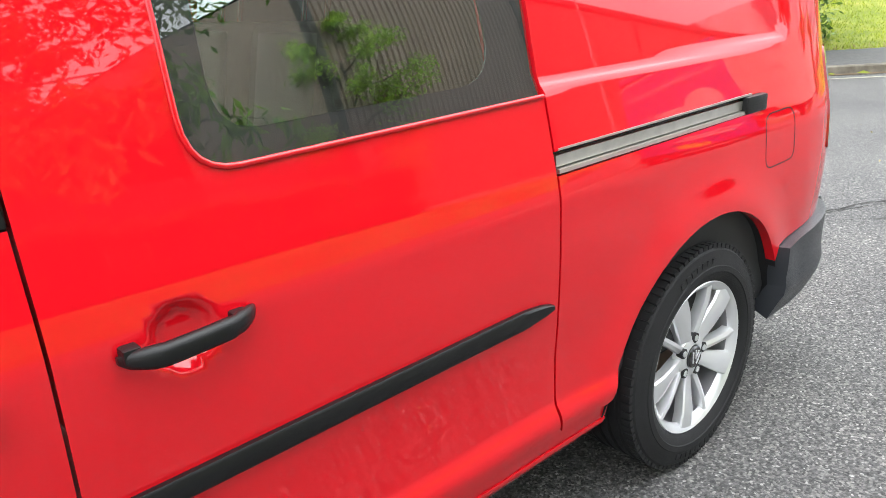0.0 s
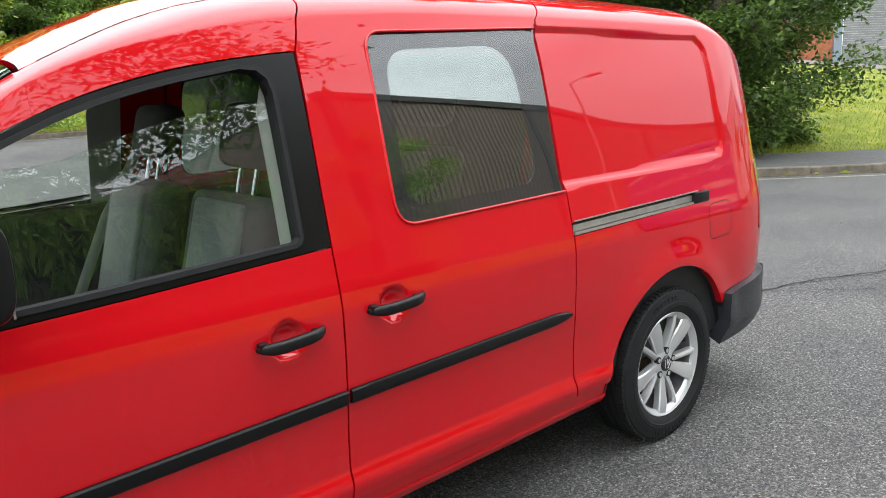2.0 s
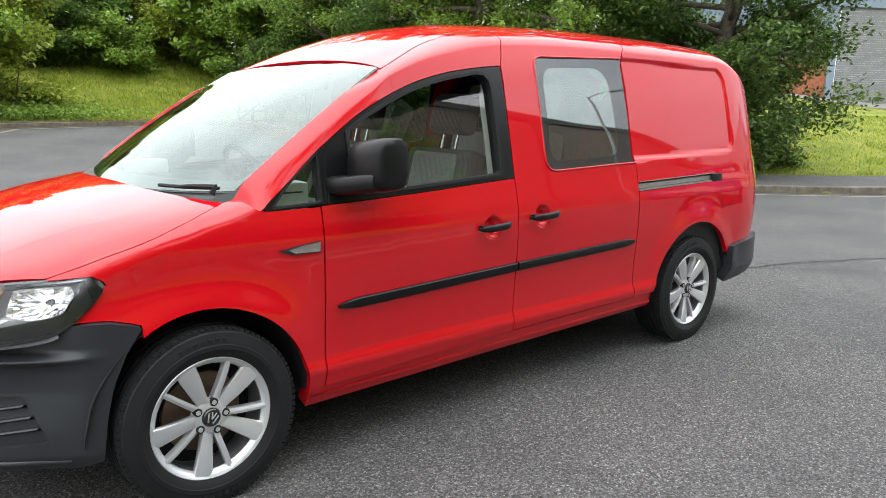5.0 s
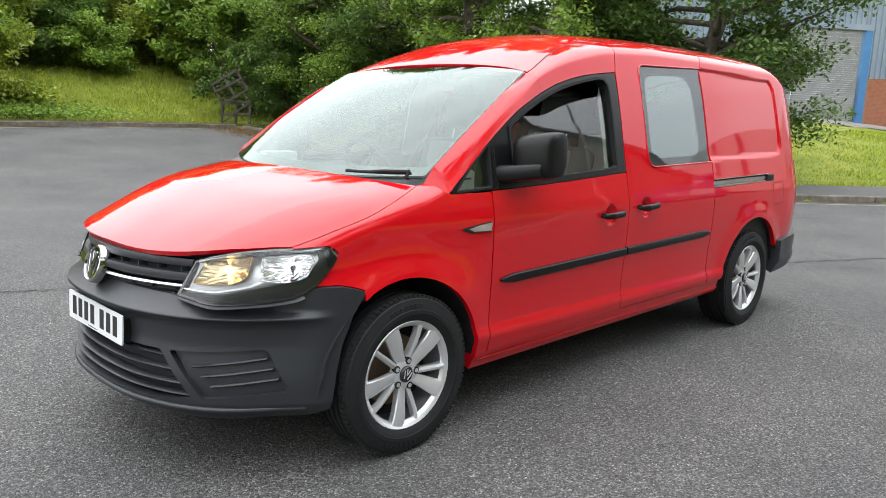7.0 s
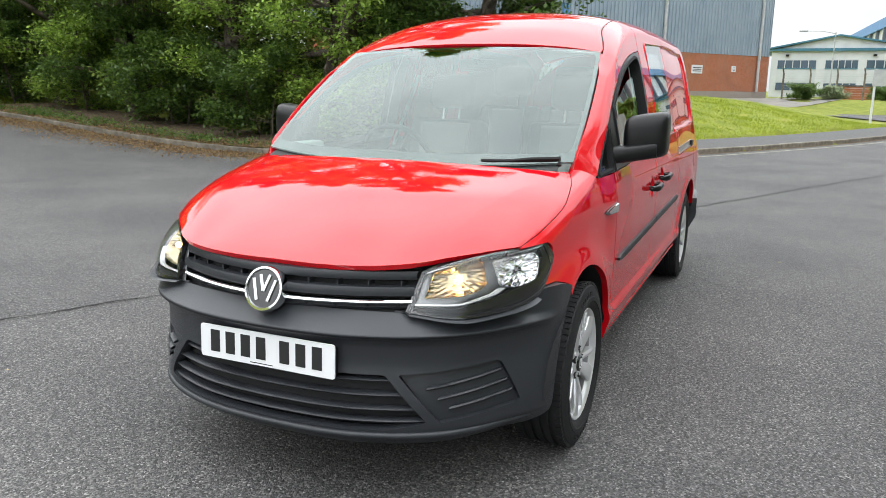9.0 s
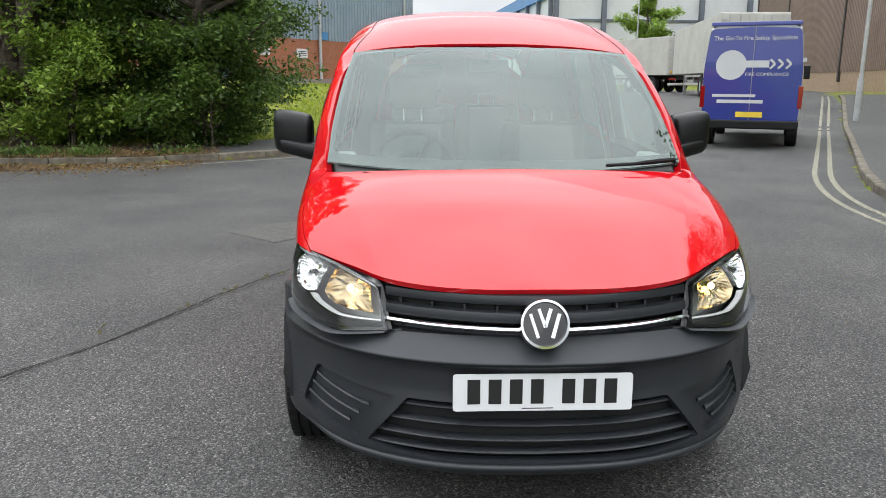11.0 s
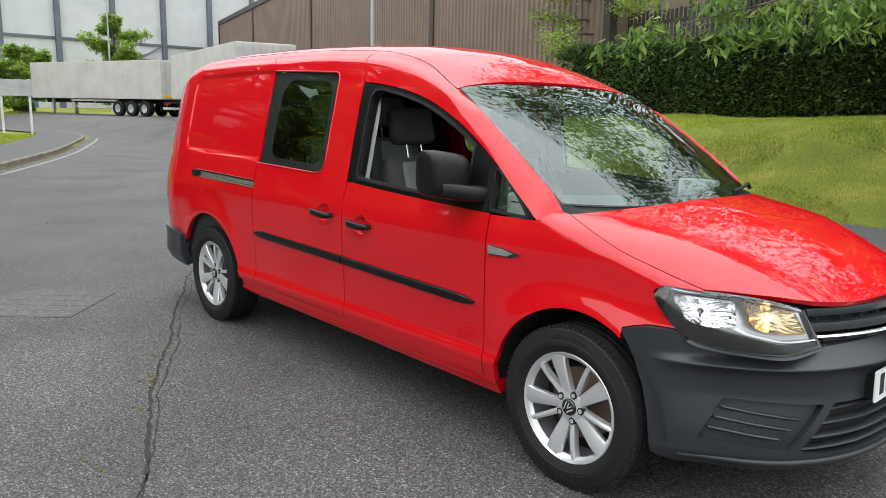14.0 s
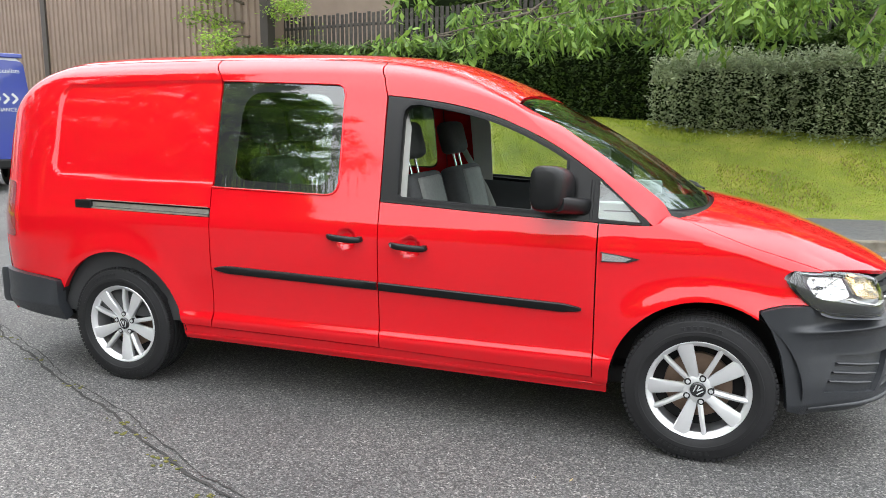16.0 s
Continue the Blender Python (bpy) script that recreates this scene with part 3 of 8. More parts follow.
def door_handle(parent, x_front, x_back, z, sg, place, lock):
    """A bar handle in front of a round finger cup."""
    xm = (x_front + x_back) / 2
    bm = bmesh.new()
    y = abs(place(xm, z)[1])
    n, rings = 22, []
    for k in range(n + 1):
        u = k / n
        x = x_front + (x_back - x_front) * u
        arc = math.sin(math.pi * u)
        end = min(1.0, 5.5 * min(u, 1 - u)) ** 0.5
        bow = 0.006 + 0.030 * min(1.0, 1.35 * arc) ** 0.7 + 0.004 * arc
        hh, dd = 0.0155 * (0.35 + 0.65 * end), 0.012 * (0.5 + 0.5 * end)
        zz = z + 0.012 * (u - 0.5)
        if 0.76 < u < 0.80:
            hh, dd = hh * 0.93, dd * 0.9
        ring = []
        for a in np.linspace(0, 2 * math.pi, 14, endpoint=False):
            ca, sa = math.cos(a), math.sin(a)
            ring.append(bm.verts.new((x, sg * (y + bow + dd * math.copysign(abs(ca) ** 0.8, ca)), zz + hh * math.copysign(abs(sa) ** 0.8, sa))))
        rings.append(ring)
    for a, b in zip(rings, rings[1:]):
        for k in range(14):
            bm.faces.new((a[k], a[(k + 1) % 14], b[(k + 1) % 14], b[k]))
    bm.faces.new(rings[0])
    bm.faces.new(rings[-1])
    for xx in (x_front + 0.016, x_back - 0.024):
        box(bm, xx - 0.012, xx + 0.012, min(sg * (y - 0.012), sg * (y + 0.022)), max(sg * (y - 0.012), sg * (y + 0.022)), z - 0.010, z + 0.010, 0.004)
    bmesh.ops.recalc_face_normals(bm, faces=bm.faces)
    handle = part("door_handle", bm, M_BLACK, parent, "black plastic bar handle", smooth=40)
    if lock:
        bm = bmesh.new()
        cyl(bm, (x_back - 0.022, sg * (y + 0.02), z + 0.005), (x_back - 0.022, sg * (y + 0.036), z + 0.005), 0.008, seg=14)
        part("lock_barrel", bm, M_CHROME, handle, smooth=40)


def door_surface(place, cx, cz, r=0.052, deep=0.022):
    """The flank with a dished finger cup pressed into it."""

    def dished(x, s):
        p = place(x, s)
        d = math.hypot((x - cx), (s - cz)) / r
        if d < 1.12:
            k = deep * step01(1.05, 0.55, d) * (1.0 if s < SHOULDER(x) else 0)
            return (p[0], p[1] - math.copysign(k, p[1]), p[2])
        return p

    return dished


def seat(parent, x, y, w=0.46, rake=0.24, mat=None, side=None, rest=True, base=0.62, back=0.62):
    """A cushioned seat with bolsters and a headrest; x is the hinge of the backrest."""
    s = part("seat", box(bmesh.new(), x - 0.50, x - 0.02, y - w / 2, y + w / 2, base - 0.16, base, 0.05, segments=4), side or M_FABRIC_D, parent, "grey cloth seat", smooth=50)
    m = Matrix.Translation((x, y, base - 0.06)) @ Matrix.Rotation(rake, 4, "Y")
    part("seat_back", box(bmesh.new(), -0.07, 0.06, -w / 2, w / 2, 0, back, 0.055, m, 4), side or M_FABRIC_D, s, smooth=50)
    part("seat_panel", box(bmesh.new(), -0.088, -0.04, -w / 2 + 0.085, w / 2 - 0.085, 0.05, back - 0.03, 0.022, m, 3), mat or M_FABRIC, s, "lighter grey woven centre panel", smooth=50)
    part("seat_panel", box(bmesh.new(), 0.04, 0.078, -w / 2 + 0.07, w / 2 - 0.07, 0.06, back - 0.04, 0.018, m, 3), mat or M_FABRIC, s, smooth=50)
    if rest:
        h = part("headrest", box(bmesh.new(), -0.055, 0.05, -0.135, 0.135, back + 0.075, back + 0.27, 0.05, m, 4), side or M_FABRIC_D, s, "padded dark cloth headrest", smooth=50)
        for dy in (-0.05, 0.05):
            bm = bmesh.new()
            cyl(bm, m @ Vector((0, dy, back - 0.02)), m @ Vector((0, dy, back + 0.1)), 0.0075, seg=10)
            part("headrest_post", bm, M_CHROME, h, smooth=40)
    return s


def sweep_frame(bm, loop, place, w, lift, thick=0.02):
    """A raised seal that follows a closed outline on the flank."""
    n = len(loop)
    rows = []
    for i, (x, z) in enumerate(loop):
        d = Vector(loop[(i + 1) % n]) - Vector(loop[i - 1])
        d = d.normalized() if d.length > 0 else Vector((1, 0))
        nx, nz = -d.y, d.x
        a, b = place(x + nx * w / 2, z + nz * w / 2), place(x - nx * w / 2, z - nz * w / 2)
        o = Vector((0, math.copysign(1, a[1]), 0))
        rows.append([bm.verts.new(Vector(a) - o * thick), bm.verts.new(Vector(a) + o * lift), bm.verts.new(Vector(b) + o * lift), bm.verts.new(Vector(b) - o * thick)])
    for i in range(n):
        a, b = rows[i], rows[(i + 1) % n]
        for k in range(3):
            bm.faces.new((a[k], a[k + 1], b[k + 1], b[k]))
    bmesh.ops.recalc_face_normals(bm, faces=bm.faces)
    return bm


def van_side(sg):
    place = body(sg)
    put = dict(out=True)
    # front wing
    top = [over(x, SEAM_BONNET(x) - 0.004) for x in np.linspace(0.115, -0.45, 15)]
    outline = ([(0.443, 0.30), (0.443, 1.005), (0.34, 1.003), (0.238, 1.002), (0.21, 1.008), over(0.19, 0.10), over(0.165, SEAM_BONNET(0.115) - 0.004)] + top
               + [over(-0.45, 0.185), over(-0.412, 0.150), over(-0.374, 0.117), over(-0.338, 0.082), (-0.306, 0.826), (-0.302, 0.814), (-0.340, 0.774), (-0.380, 0.740), (-0.416, 0.709), (-0.384, 0.7115), (-0.312, 0.709), (-0.249, 0.694), (-0.215, 0.682)]
               + arch(-0.01, 0.315, 0.387, 122, 0, 22) + [(0.378, 0.30)])
    wing = skin("front_wing", outline, place, M_PAINT, van, spacing=0.022, depth=0.025, **put)
    # side repeater: a black pointed base with a bright lens let into it

    def plaque(pts, low, high, shrink):
        bm = bmesh.new()
        cx, cz = sum(p[0] for p in pts) / len(pts), sum(p[1] for p in pts) / len(pts)
        ys = [abs(place(x, z)[1]) for x, z in pts]
        lo = [bm.verts.new((x, sg * (y + low), z)) for (x, z), y in zip(pts, ys)]
        hi = [bm.verts.new((x + (cx - x) * shrink, sg * (y + high), z + (cz - z) * shrink)) for (x, z), y in zip(pts, ys)]
        bm.faces.new(hi)
        for k in range(len(pts)):
            j = (k + 1) % len(pts)
            bm.faces.new((lo[k], lo[j], hi[j], hi[k]))
        bmesh.ops.recalc_face_normals(bm, faces=bm.faces)
        return bm

    rep = part("side_repeater", plaque([(0.428, 0.844), (0.430, 0.888), (0.345, 0.877), (0.262, 0.862), (0.312, 0.846)], -0.004, 0.006, 0.04), M_GLOSSBLACK, wing, "black pointed indicator base", smooth=30)
    part("repeater_lens", plaque([(0.425, 0.849), (0.426, 0.885), (0.35, 0.875), (0.295, 0.863), (0.322, 0.849)], 0.004, 0.012, 0.08), M_REFLECT, rep, "clear silver indicator lens", smooth=30)
    # front door below the belt
    hx, hz = 1.302, 0.858
    outline = ([(0.449, 0.324), (1.462, 0.350)] + [(1.462, z) for z in np.linspace(0.45, BELT(1.46) - 0.002, 8)]
               + [(x, BELT(x) - 0.002) for x in np.linspace(1.40, 0.449, 16)])
    door = skin("front_door", outline, door_surface(place, hx, hz - 0.006), M_PAINT, van, spacing=0.013, depth=0.03, **put)
    door_handle(door, 1.212, 1.402, hz, sg, place, sg > 0)
    part("side_moulding", moulding(bmesh.new(), 0.500, 1.459, 0.629, 0.656, place), M_BLACK, door, "black rubbing strip", smooth=40)
    # black window surround with quarter light and main opening
    upper = [(x, DOOR_TOP(x)) for x in np.linspace(0.235, 1.40, 30)] + [(1.462, 1.546)]
    outline = [(0.235, 1.003)] + [(x, BELT(x) + 0.001) for x in np.linspace(0.34, 1.462, 14)] + upper[::-1]
    opening = ([(x, BELT(x) + 0.024) for x in np.linspace(0.60, 1.365, 10)] + [(1.382, z) for z in np.linspace(1.09, 1.45, 6)]
               + [(1.374, 1.485), (1.347, 1.508), (1.30, 1.512)] + [(x, DOOR_TOP(x) - 0.021) for x in np.linspace(1.20, 0.59, 14)])
    quarter = rounded([(0.258, 1.009, 0.012), (0.454, 1.021, 0.014), (0.454, 1.196, 0.012), (0.39, 1.143, 0.02), (0.325, 1.084, 0.02)])
    surround = skin("window_surround", outline, place, M_FRAME, door, (opening, quarter), 0.02, 0.05, "black window frame and mirror base", **put)
    part("window_seal", sweep_frame(bmesh.new(), dense(opening, 0.02), place, 0.012, 0.006), M_RUBBER, surround, smooth=40)
    part("window_seal", sweep_frame(bmesh.new(), dense(quarter, 0.02), place, 0.006, 0.002), M_RUBBER, surround, smooth=40)
    for xb in (0.472, 0.484):
        part("frame_bead", tube(bmesh.new(), [Vector(place(xb, z)) for z in np.linspace(1.012, DOOR_TOP(xb) - 0.03, 8)], 0.0022, 6), M_FRAME, surround, smooth=60)
    inner = lambda x, s: (place(x, s)[0], place(x, s)[1] - sg * 0.018, place(x, s)[2])
    q = skin("quarter_glass", quarter, inner, M_CLEAR, surround, spacing=0.05, depth=0.004, **put)
    q.visible_shadow = False
    if sg < 0:
        # the passenger's pane is wound down a little
        pane = [(x, BELT(x) + 0.01) for x in np.linspace(0.60, 1.382, 8)] + [(1.382, 1.40), (1.35, 1.43)] + [(x, DOOR_TOP(x) - 0.022 - 0.085 * step01(0.62, 0.9, x)) for x in np.linspace(1.20, 0.60, 12)]
        g = skin("door_glass", pane, inner, M_CLEAR, door, spacing=0.05, depth=0.004, label="side window wound a little way down", **put)
        g.visible_shadow = False
    # sliding door with its dark pane
    hx, hz = 1.63, 0.880
    glass = rounded([(1.672, 1.062, 0.085), (2.3985, 1.080, 0.0), (2.4025, 1.636, 0.0), (1.678, 1.614, 0.07)])
    rim = rounded([(1.684, 1.074, 0.075), (2.3985, 1.092, 0.0), (2.4015, 1.6262, 0.0), (1.690, 1.602, 0.06)])
    # the skin runs round the pane on three sides
    ring = ([(1.4675, 0.352), (1.95, 0.357), (2.416, 0.359), (2.402, 0.42)] + [(2.3975, z) for z in np.linspace(0.55, 1.089, 8)])
    corner_low = [p for p in rim if p[1] < 1.3 and p[0] < 2.3]
    corner_top = [p for p in rim if p[1] > 1.3 and p[0] < 2.3]
    tail = ([(2.402, 1.6285), (2.41, SHOULDER(2.41)), over(2.435, 0.08), over(2.462, 0.2), over(2.478, SEAM - 0.006)] + [over(x, SEAM - 0.006) for x in np.linspace(2.3, 1.65, 6)]
            + [over(1.532, SEAM - 0.006), over(1.522, 0.15), over(1.505, 0.04), (1.49, 1.60), (1.472, 1.545), (1.4675, 1.3), (1.4675, 1.0), (1.4675, 0.7)])
    outline = ring + corner_low[::-1] + corner_top[::-1] + tail
    slide = skin("sliding_door", outline, door_surface(place, hx, hz - 0.006), M_PAINT, van, spacing=0.013, depth=0.03, **put)
    door_handle(slide, 1.538, 1.728, hz, sg, place, False)
    bm = moulding(bmesh.new(), 2.372, 1.471, 0.677, 0.6568, place)
    part("side_moulding", bm, M_BLACK, slide, "black rubbing strip", smooth=40)
    proud = lambda x, s: (place(x, s)[0], place(x, s)[1] - sg * 0.006, place(x, s)[2])
    view = rounded([(1.742, 1.118, 0.07), (2.285, 1.130, 0.09), (2.255, 1.572, 0.12), (1.752, 1.552, 0.09)])
    g = skin("side_glass", glass, proud, M_PRIVACY, slide, (), 0.05, 0.004, "tinted sliding door glass", **put)
    g.visible_shadow = False
    back = lambda x, s: (proud(x, s)[0], proud(x, s)[1] - sg * 0.006, proud(x, s)[2])
    film = skin("tint_film", view, lambda x, s: (proud(x, s)[0], proud(x, s)[1] - sg * 0.005, proud(x, s)[2]), M_FILM, g, (), 0.05, 0.0005, "dark tint film inside the glass", **put)
    film.visible_shadow = False
    lip = [Vector(place(x, z)) + Vector((0, sg * 0.001, 0)) for x, z in [(2.394, 1.0905)] + corner_low[::-1] + corner_top[::-1] + [(2.398, 1.6262)]]
    part("window_lip", tube(bmesh.new(), lip, 0.0045, 8), M_PAINT, slide, "rolled red lip round the window", smooth=60)
    skin("glass_border", glass, back, M_DARK, slide, (view,), 0.05, 0.004, "black printed glass border", **put)
    wide_view = rounded([(1.735, 1.110, 0.06), (2.285, 1.122, 0.05), (2.290, 1.587, 0.06), (1.740, 1.570, 0.06)])
    inward = lambda x, s: (proud(x, s)[0], proud(x, s)[1] - sg * 0.022, proud(x, s)[2])
    skin("inner_frame", glass, inward, M_PAINT, slide, (wide_view,), 0.05, 0.004, "red painted inner window frame", **put)
    # rear quarter with its stamped panel, rail slot and wheel arch
    slot = rounded([(2.42, 0.940, 0.0), (3.272, 0.954, 0.014), (3.272, 0.992, 0.014), (2.42, 0.982, 0.0)], 4)
    outline = ([(2.4035, 0.9375), (2.4035, 0.55), (2.408, 0.43), (2.423, 0.359), (2.58, 0.362)] + arch(3.006, 0.31, 0.414, 172, 27, 24)
               + [(3.40, 0.540), (3.55, 0.553), (3.70, 0.562), (3.86, 0.566)] + [(3.90, z) for z in np.linspace(0.7, 1.30, 6)]
               + [over(3.90, 0.02), over(3.88, 0.18), over(3.84, SEAM - 0.006)] + [over(x, SEAM - 0.006) for x in np.linspace(3.6, 2.56, 8)]
               + [over(2.486, SEAM - 0.006), over(2.469, 0.2), over(2.442, 0.08), (2.415, SHOULDER(2.415)), (2.4075, 1.60), (2.4035, 1.3), (2.4035, 0.985), (3.25, 0.9955), (3.274, 0.992), (3.276, 0.958), (3.25, 0.951)])
    quarter_panel = skin("rear_quarter", outline, place, M_PAINT, van, (), 0.0155, 0.03, **put)
    bm = bmesh.new()
    yr = [sg * (abs(place(x, 0.965)[1])) for x in (2.41, 3.26)]
    for (za, zb, dep, lift) in ((0.940, 0.949, 0.03, -0.001), (0.952, 0.975, 0.03, -0.010), (0.986, 0.990, 0.03, -0.003)):
        v = []
        for x, y, dz in ((2.412, yr[0], 0.0), (3.20, sg * abs(place(3.20, 0.965)[1]), 0.010)):
            v.append([bm.verts.new((x, y + sg * lift, za + dz)), bm.verts.new((x, y + sg * lift, zb + dz)), bm.verts.new((x, y - sg * dep, zb + dz)), bm.verts.new((x, y - sg * dep, za + dz))])
        for k in range(4):
            bm.faces.new((v[0][k], v[0][(k + 1) % 4], v[1][(k + 1) % 4], v[1][k]))
        bm.faces.new(v[0])
        bm.faces.new(v[1][::-1])
    bmesh.ops.recalc_face_normals(bm, faces=bm.faces)
    rail = part("door_rail", bm, M_RAIL, quarter_panel, "brushed steel sliding door rail")
    # black sheet behind the rail paints the shade in its slot
    yb = [sg * (abs(place(x, 0.965)[1]) - 0.024) for x in (2.41, 3.26)]
    bm = bmesh.new()
    v = [bm.verts.new(c) for c in ((2.41, yb[0], 0.93), (3.26, yb[1], 0.94), (3.26, yb[1], 1.0), (2.41, yb[0], 0.995))]
    bm.faces.new(v if sg < 0 else v[::-1])
    part("slot_shade", bm, M_BLACK, quarter_panel, "black sheet painted as shade behind the rail")
    ye = abs(place(3.23, 0.97)[1])
    bm = box(bmesh.new(), 3.165, 3.272, min(sg * (ye - 0.03), sg * (ye + 0.008)), max(sg * (ye - 0.03), sg * (ye + 0.008)), 0.950, 0.994, 0.006)
    part("rail_end_cap", bm, M_BLACK, quarter_panel, "black plastic end stop", smooth=40)
    for xx in (2.50, 2.76, 3.02):
        yy = abs(place(xx, 0.965)[1])
        bm = cyl(bmesh.new(), (xx, sg * (yy - 0.02), 0.960 + 0.011 * (xx - 2.4)), (xx, sg * (yy - 0.012), 0.960 + 0.011 * (xx - 2.4)), 0.007, seg=10)
        part("rail_screw", bm, M_BLACK, quarter_panel, smooth=40)
    if sg < 0:
        flap = rounded([(3.262, 0.79, 0.035), (3.432, 0.795, 0.035), (3.432, 0.940, 0.04), (3.262, 0.935, 0.04)], 6)
        groove = lambda x, s: (place(x, s)[0], place(x, s)[1] + sg * 0.0015, place(x, s)[2])
        skin("fuel_flap", flap, groove, M_PAINT, quarter_panel, (), 0.02, 0.02, "red fuel filler flap", round_edge=0.0035, **put)
        part("flap_gap", sweep_frame(bmesh.new(), dense(flap, 0.012), place, 0.003, 0.0004), M_RUBBER, quarter_panel)
    # cantrail over the front door, pillar beside the screen
    outline = ([(x, DOOR_TOP(x) + 0.004) for x in np.linspace(0.835, 1.46, 12)] + [(1.467, 1.549), (1.484, 1.60), over(1.499, 0.04), over(1.516, 0.15), over(1.526, SEAM - 0.006)]
               + [over(x, SEAM - 0.006 - 0.085 * step01(1.15, 0.86, x)) for x in np.linspace(1.45, 0.825, 10)])
    skin("cantrail", outline, place, M_PAINT, van, (), 0.013, 0.03, **put)

    def pillar(w, t):
        a, b = Vector(screen(sg * 1.0, w)), None
        xb = 0.205 + (0.86 - 0.205) * w
        b = Vector(place(xb, DOOR_TOP(max(xb, 0.232)) + 0.004))
        c = (a + b) / 2 + Vector((-0.010, sg * 0.026, 0.024)) * (0.5 + 0.5 * w) * step01(-0.08, 0.3, w)
        low = Vector((0.4, -sg * 0.3, -0.85)) * 0.030 * step01(0.07, -0.06, w)
        p = (1 - t) ** 2 * b + 2 * t * (1 - t) * c + t * t * (a + Vector((-0.004, sg * 0.006, 0.004))) + low
        # at its top the pillar runs into the cantrail
        s0, s1 = DOOR_TOP(xb) + 0.004, SHOULDER(xb) + (SEAM - 0.085) * ARC
        top = Vector(place(xb - 0.03 * t, s0 + (s1 - s0) * t)) - Vector((0, sg * 0.002, 0.0015))
        return tuple(Vector(p).lerp(top, step01(0.72, 0.98, w)))

    skin("windscreen_pillar", [(-0.075, 0.0), (1.006, 0.0), (1.006, 1.0), (-0.075, 1.0)], pillar, M_PAINT, van, (), 0.011, 0.03)
    # sill
    outline = [(0.385, 0.245), (0.385, 0.308), (0.445, 0.318), (1.46, 0.344), (2.42, 0.353), (2.60, 0.357), (2.605, 0.275), (1.5, 0.262)]
    sill = skin("sill", outline, lambda x, s: (x, place(x, s)[1] - sg * 0.010, s), M_PAINT, van, (), 0.03, 0.06, **put)
    part("sill_step", moulding(bmesh.new(), 0.40, 2.60, 0.285, 0.300, lambda x, s: (x, place(x, s)[1] - sg * 0.012, s), 0.012, 0.006), M_PAINT, sill, smooth=40)
    # rear bumper and rear lamp
    outline = [(3.40, 0.536), (3.55, 0.549), (3.70, 0.558), (3.90, 0.562), (3.90, 0.35), (3.70, 0.335), (3.385, 0.305), (3.395, 0.42)]
    skin("rear_bumper", outline, lambda x, s: (x, place(x, s)[1] + sg * (0.012 + 0.02 * step01(0.30, 0.45, s)), s), M_BUMPER, van, (), 0.03, 0.06, label="grained dark grey plastic rear bumper", **put)
    outline = rounded([(3.73, 0.765, 0.02), (3.90, 0.765, 0.0), (3.90, 1.075, 0.0), (3.75, 1.075, 0.03)])
    skin("rear_lamp", outline, lambda x, s: (x, place(x, s)[1] + sg * 0.006, s), M_REDLAMP, van, (), 0.03, 0.03, label="dark red tail lamp", **put)
    # liners behind the skins
    lid = lambda x, s: (x, place(x, s)[1] - sg * 0.055, s)
    card = [(0.47, 0.33), (1.44, 0.36)] + [(x, BELT(x) - 0.005) for x in np.linspace(1.44, 0.47, 10)]
    skin("door_card", card, lid, M_TRIM, door, (), 0.06, 0.004, "dark grey inner door trim", out=False)
    load = [(2.44, 0.36), (3.80, 0.36), (3.80, 1.50), (3.60, 1.60), (2.44, 1.62)]
    skin("cargo_lining", load, lid, M_TRIM, quarter_panel, (), 0.08, 0.004, out=False)
    low = [(1.49, 0.36), (2.39, 0.37), (2.39, 1.06), (1.49, 1.04)]
    skin("door_card", low, lid, M_TRIM, slide, (), 0.08, 0.004, out=False)
    post = [(1.350, 1.04), (1.47, 1.05), (1.485, 1.50), (1.40, 1.53), (1.352, 1.40)]
    skin("pillar_trim", post, lid, M_LINING, door, (), 0.08, 0.006, "pale grey pillar trim", out=False)
    bm = tube(bmesh.new(), [(1.36, sg * 0.735, 0.60), (1.39, sg * 0.72, 1.0), (1.43, sg * 0.665, 1.42)], 0.004, 6)
    bmesh.ops.scale(bm, vec=(6.0, 1.0, 1.0), verts=bm.verts, space=Matrix.Translation((-1.39, 0, 0)))
    part("seat_belt", bm, M_LINING, van, "pale grey seat belt", smooth=40)


def screen(u, w):
    """The windscreen: u across from -1 to 1, w from its foot to its top."""
    a = abs(u)
    xb, xt = 0.0 + 0.163 * a**2.3, 0.875 - 0.050 * a**2
    zb, zt = 1.045 + 0.027 * a**2, 1.553 - 0.033 * a**2.2
    bow = 0.035 * (1 - 0.6 * a * a) * 4 * w * (1 - w)
    return (xb + (xt - xb) * w - bow * 0.6, u * (0.719 - 0.068 * w + 0.06 * w * (1 - w)), zb + (zt - zb) * w + bow * 0.8)


SEAM_BONNET = Curve((-0.46, 0.20), (-0.33, 0.20), (-0.20, 0.195), (-0.05, 0.23), (0.05, 0.29), (0.115, 0.34))


for sg in (-1, 1):
    van_side(sg)

# bonnet and roof cross the centre line: v runs over from the left flank to the right
L_SKIN, R_SKIN = body(-1), body(1)


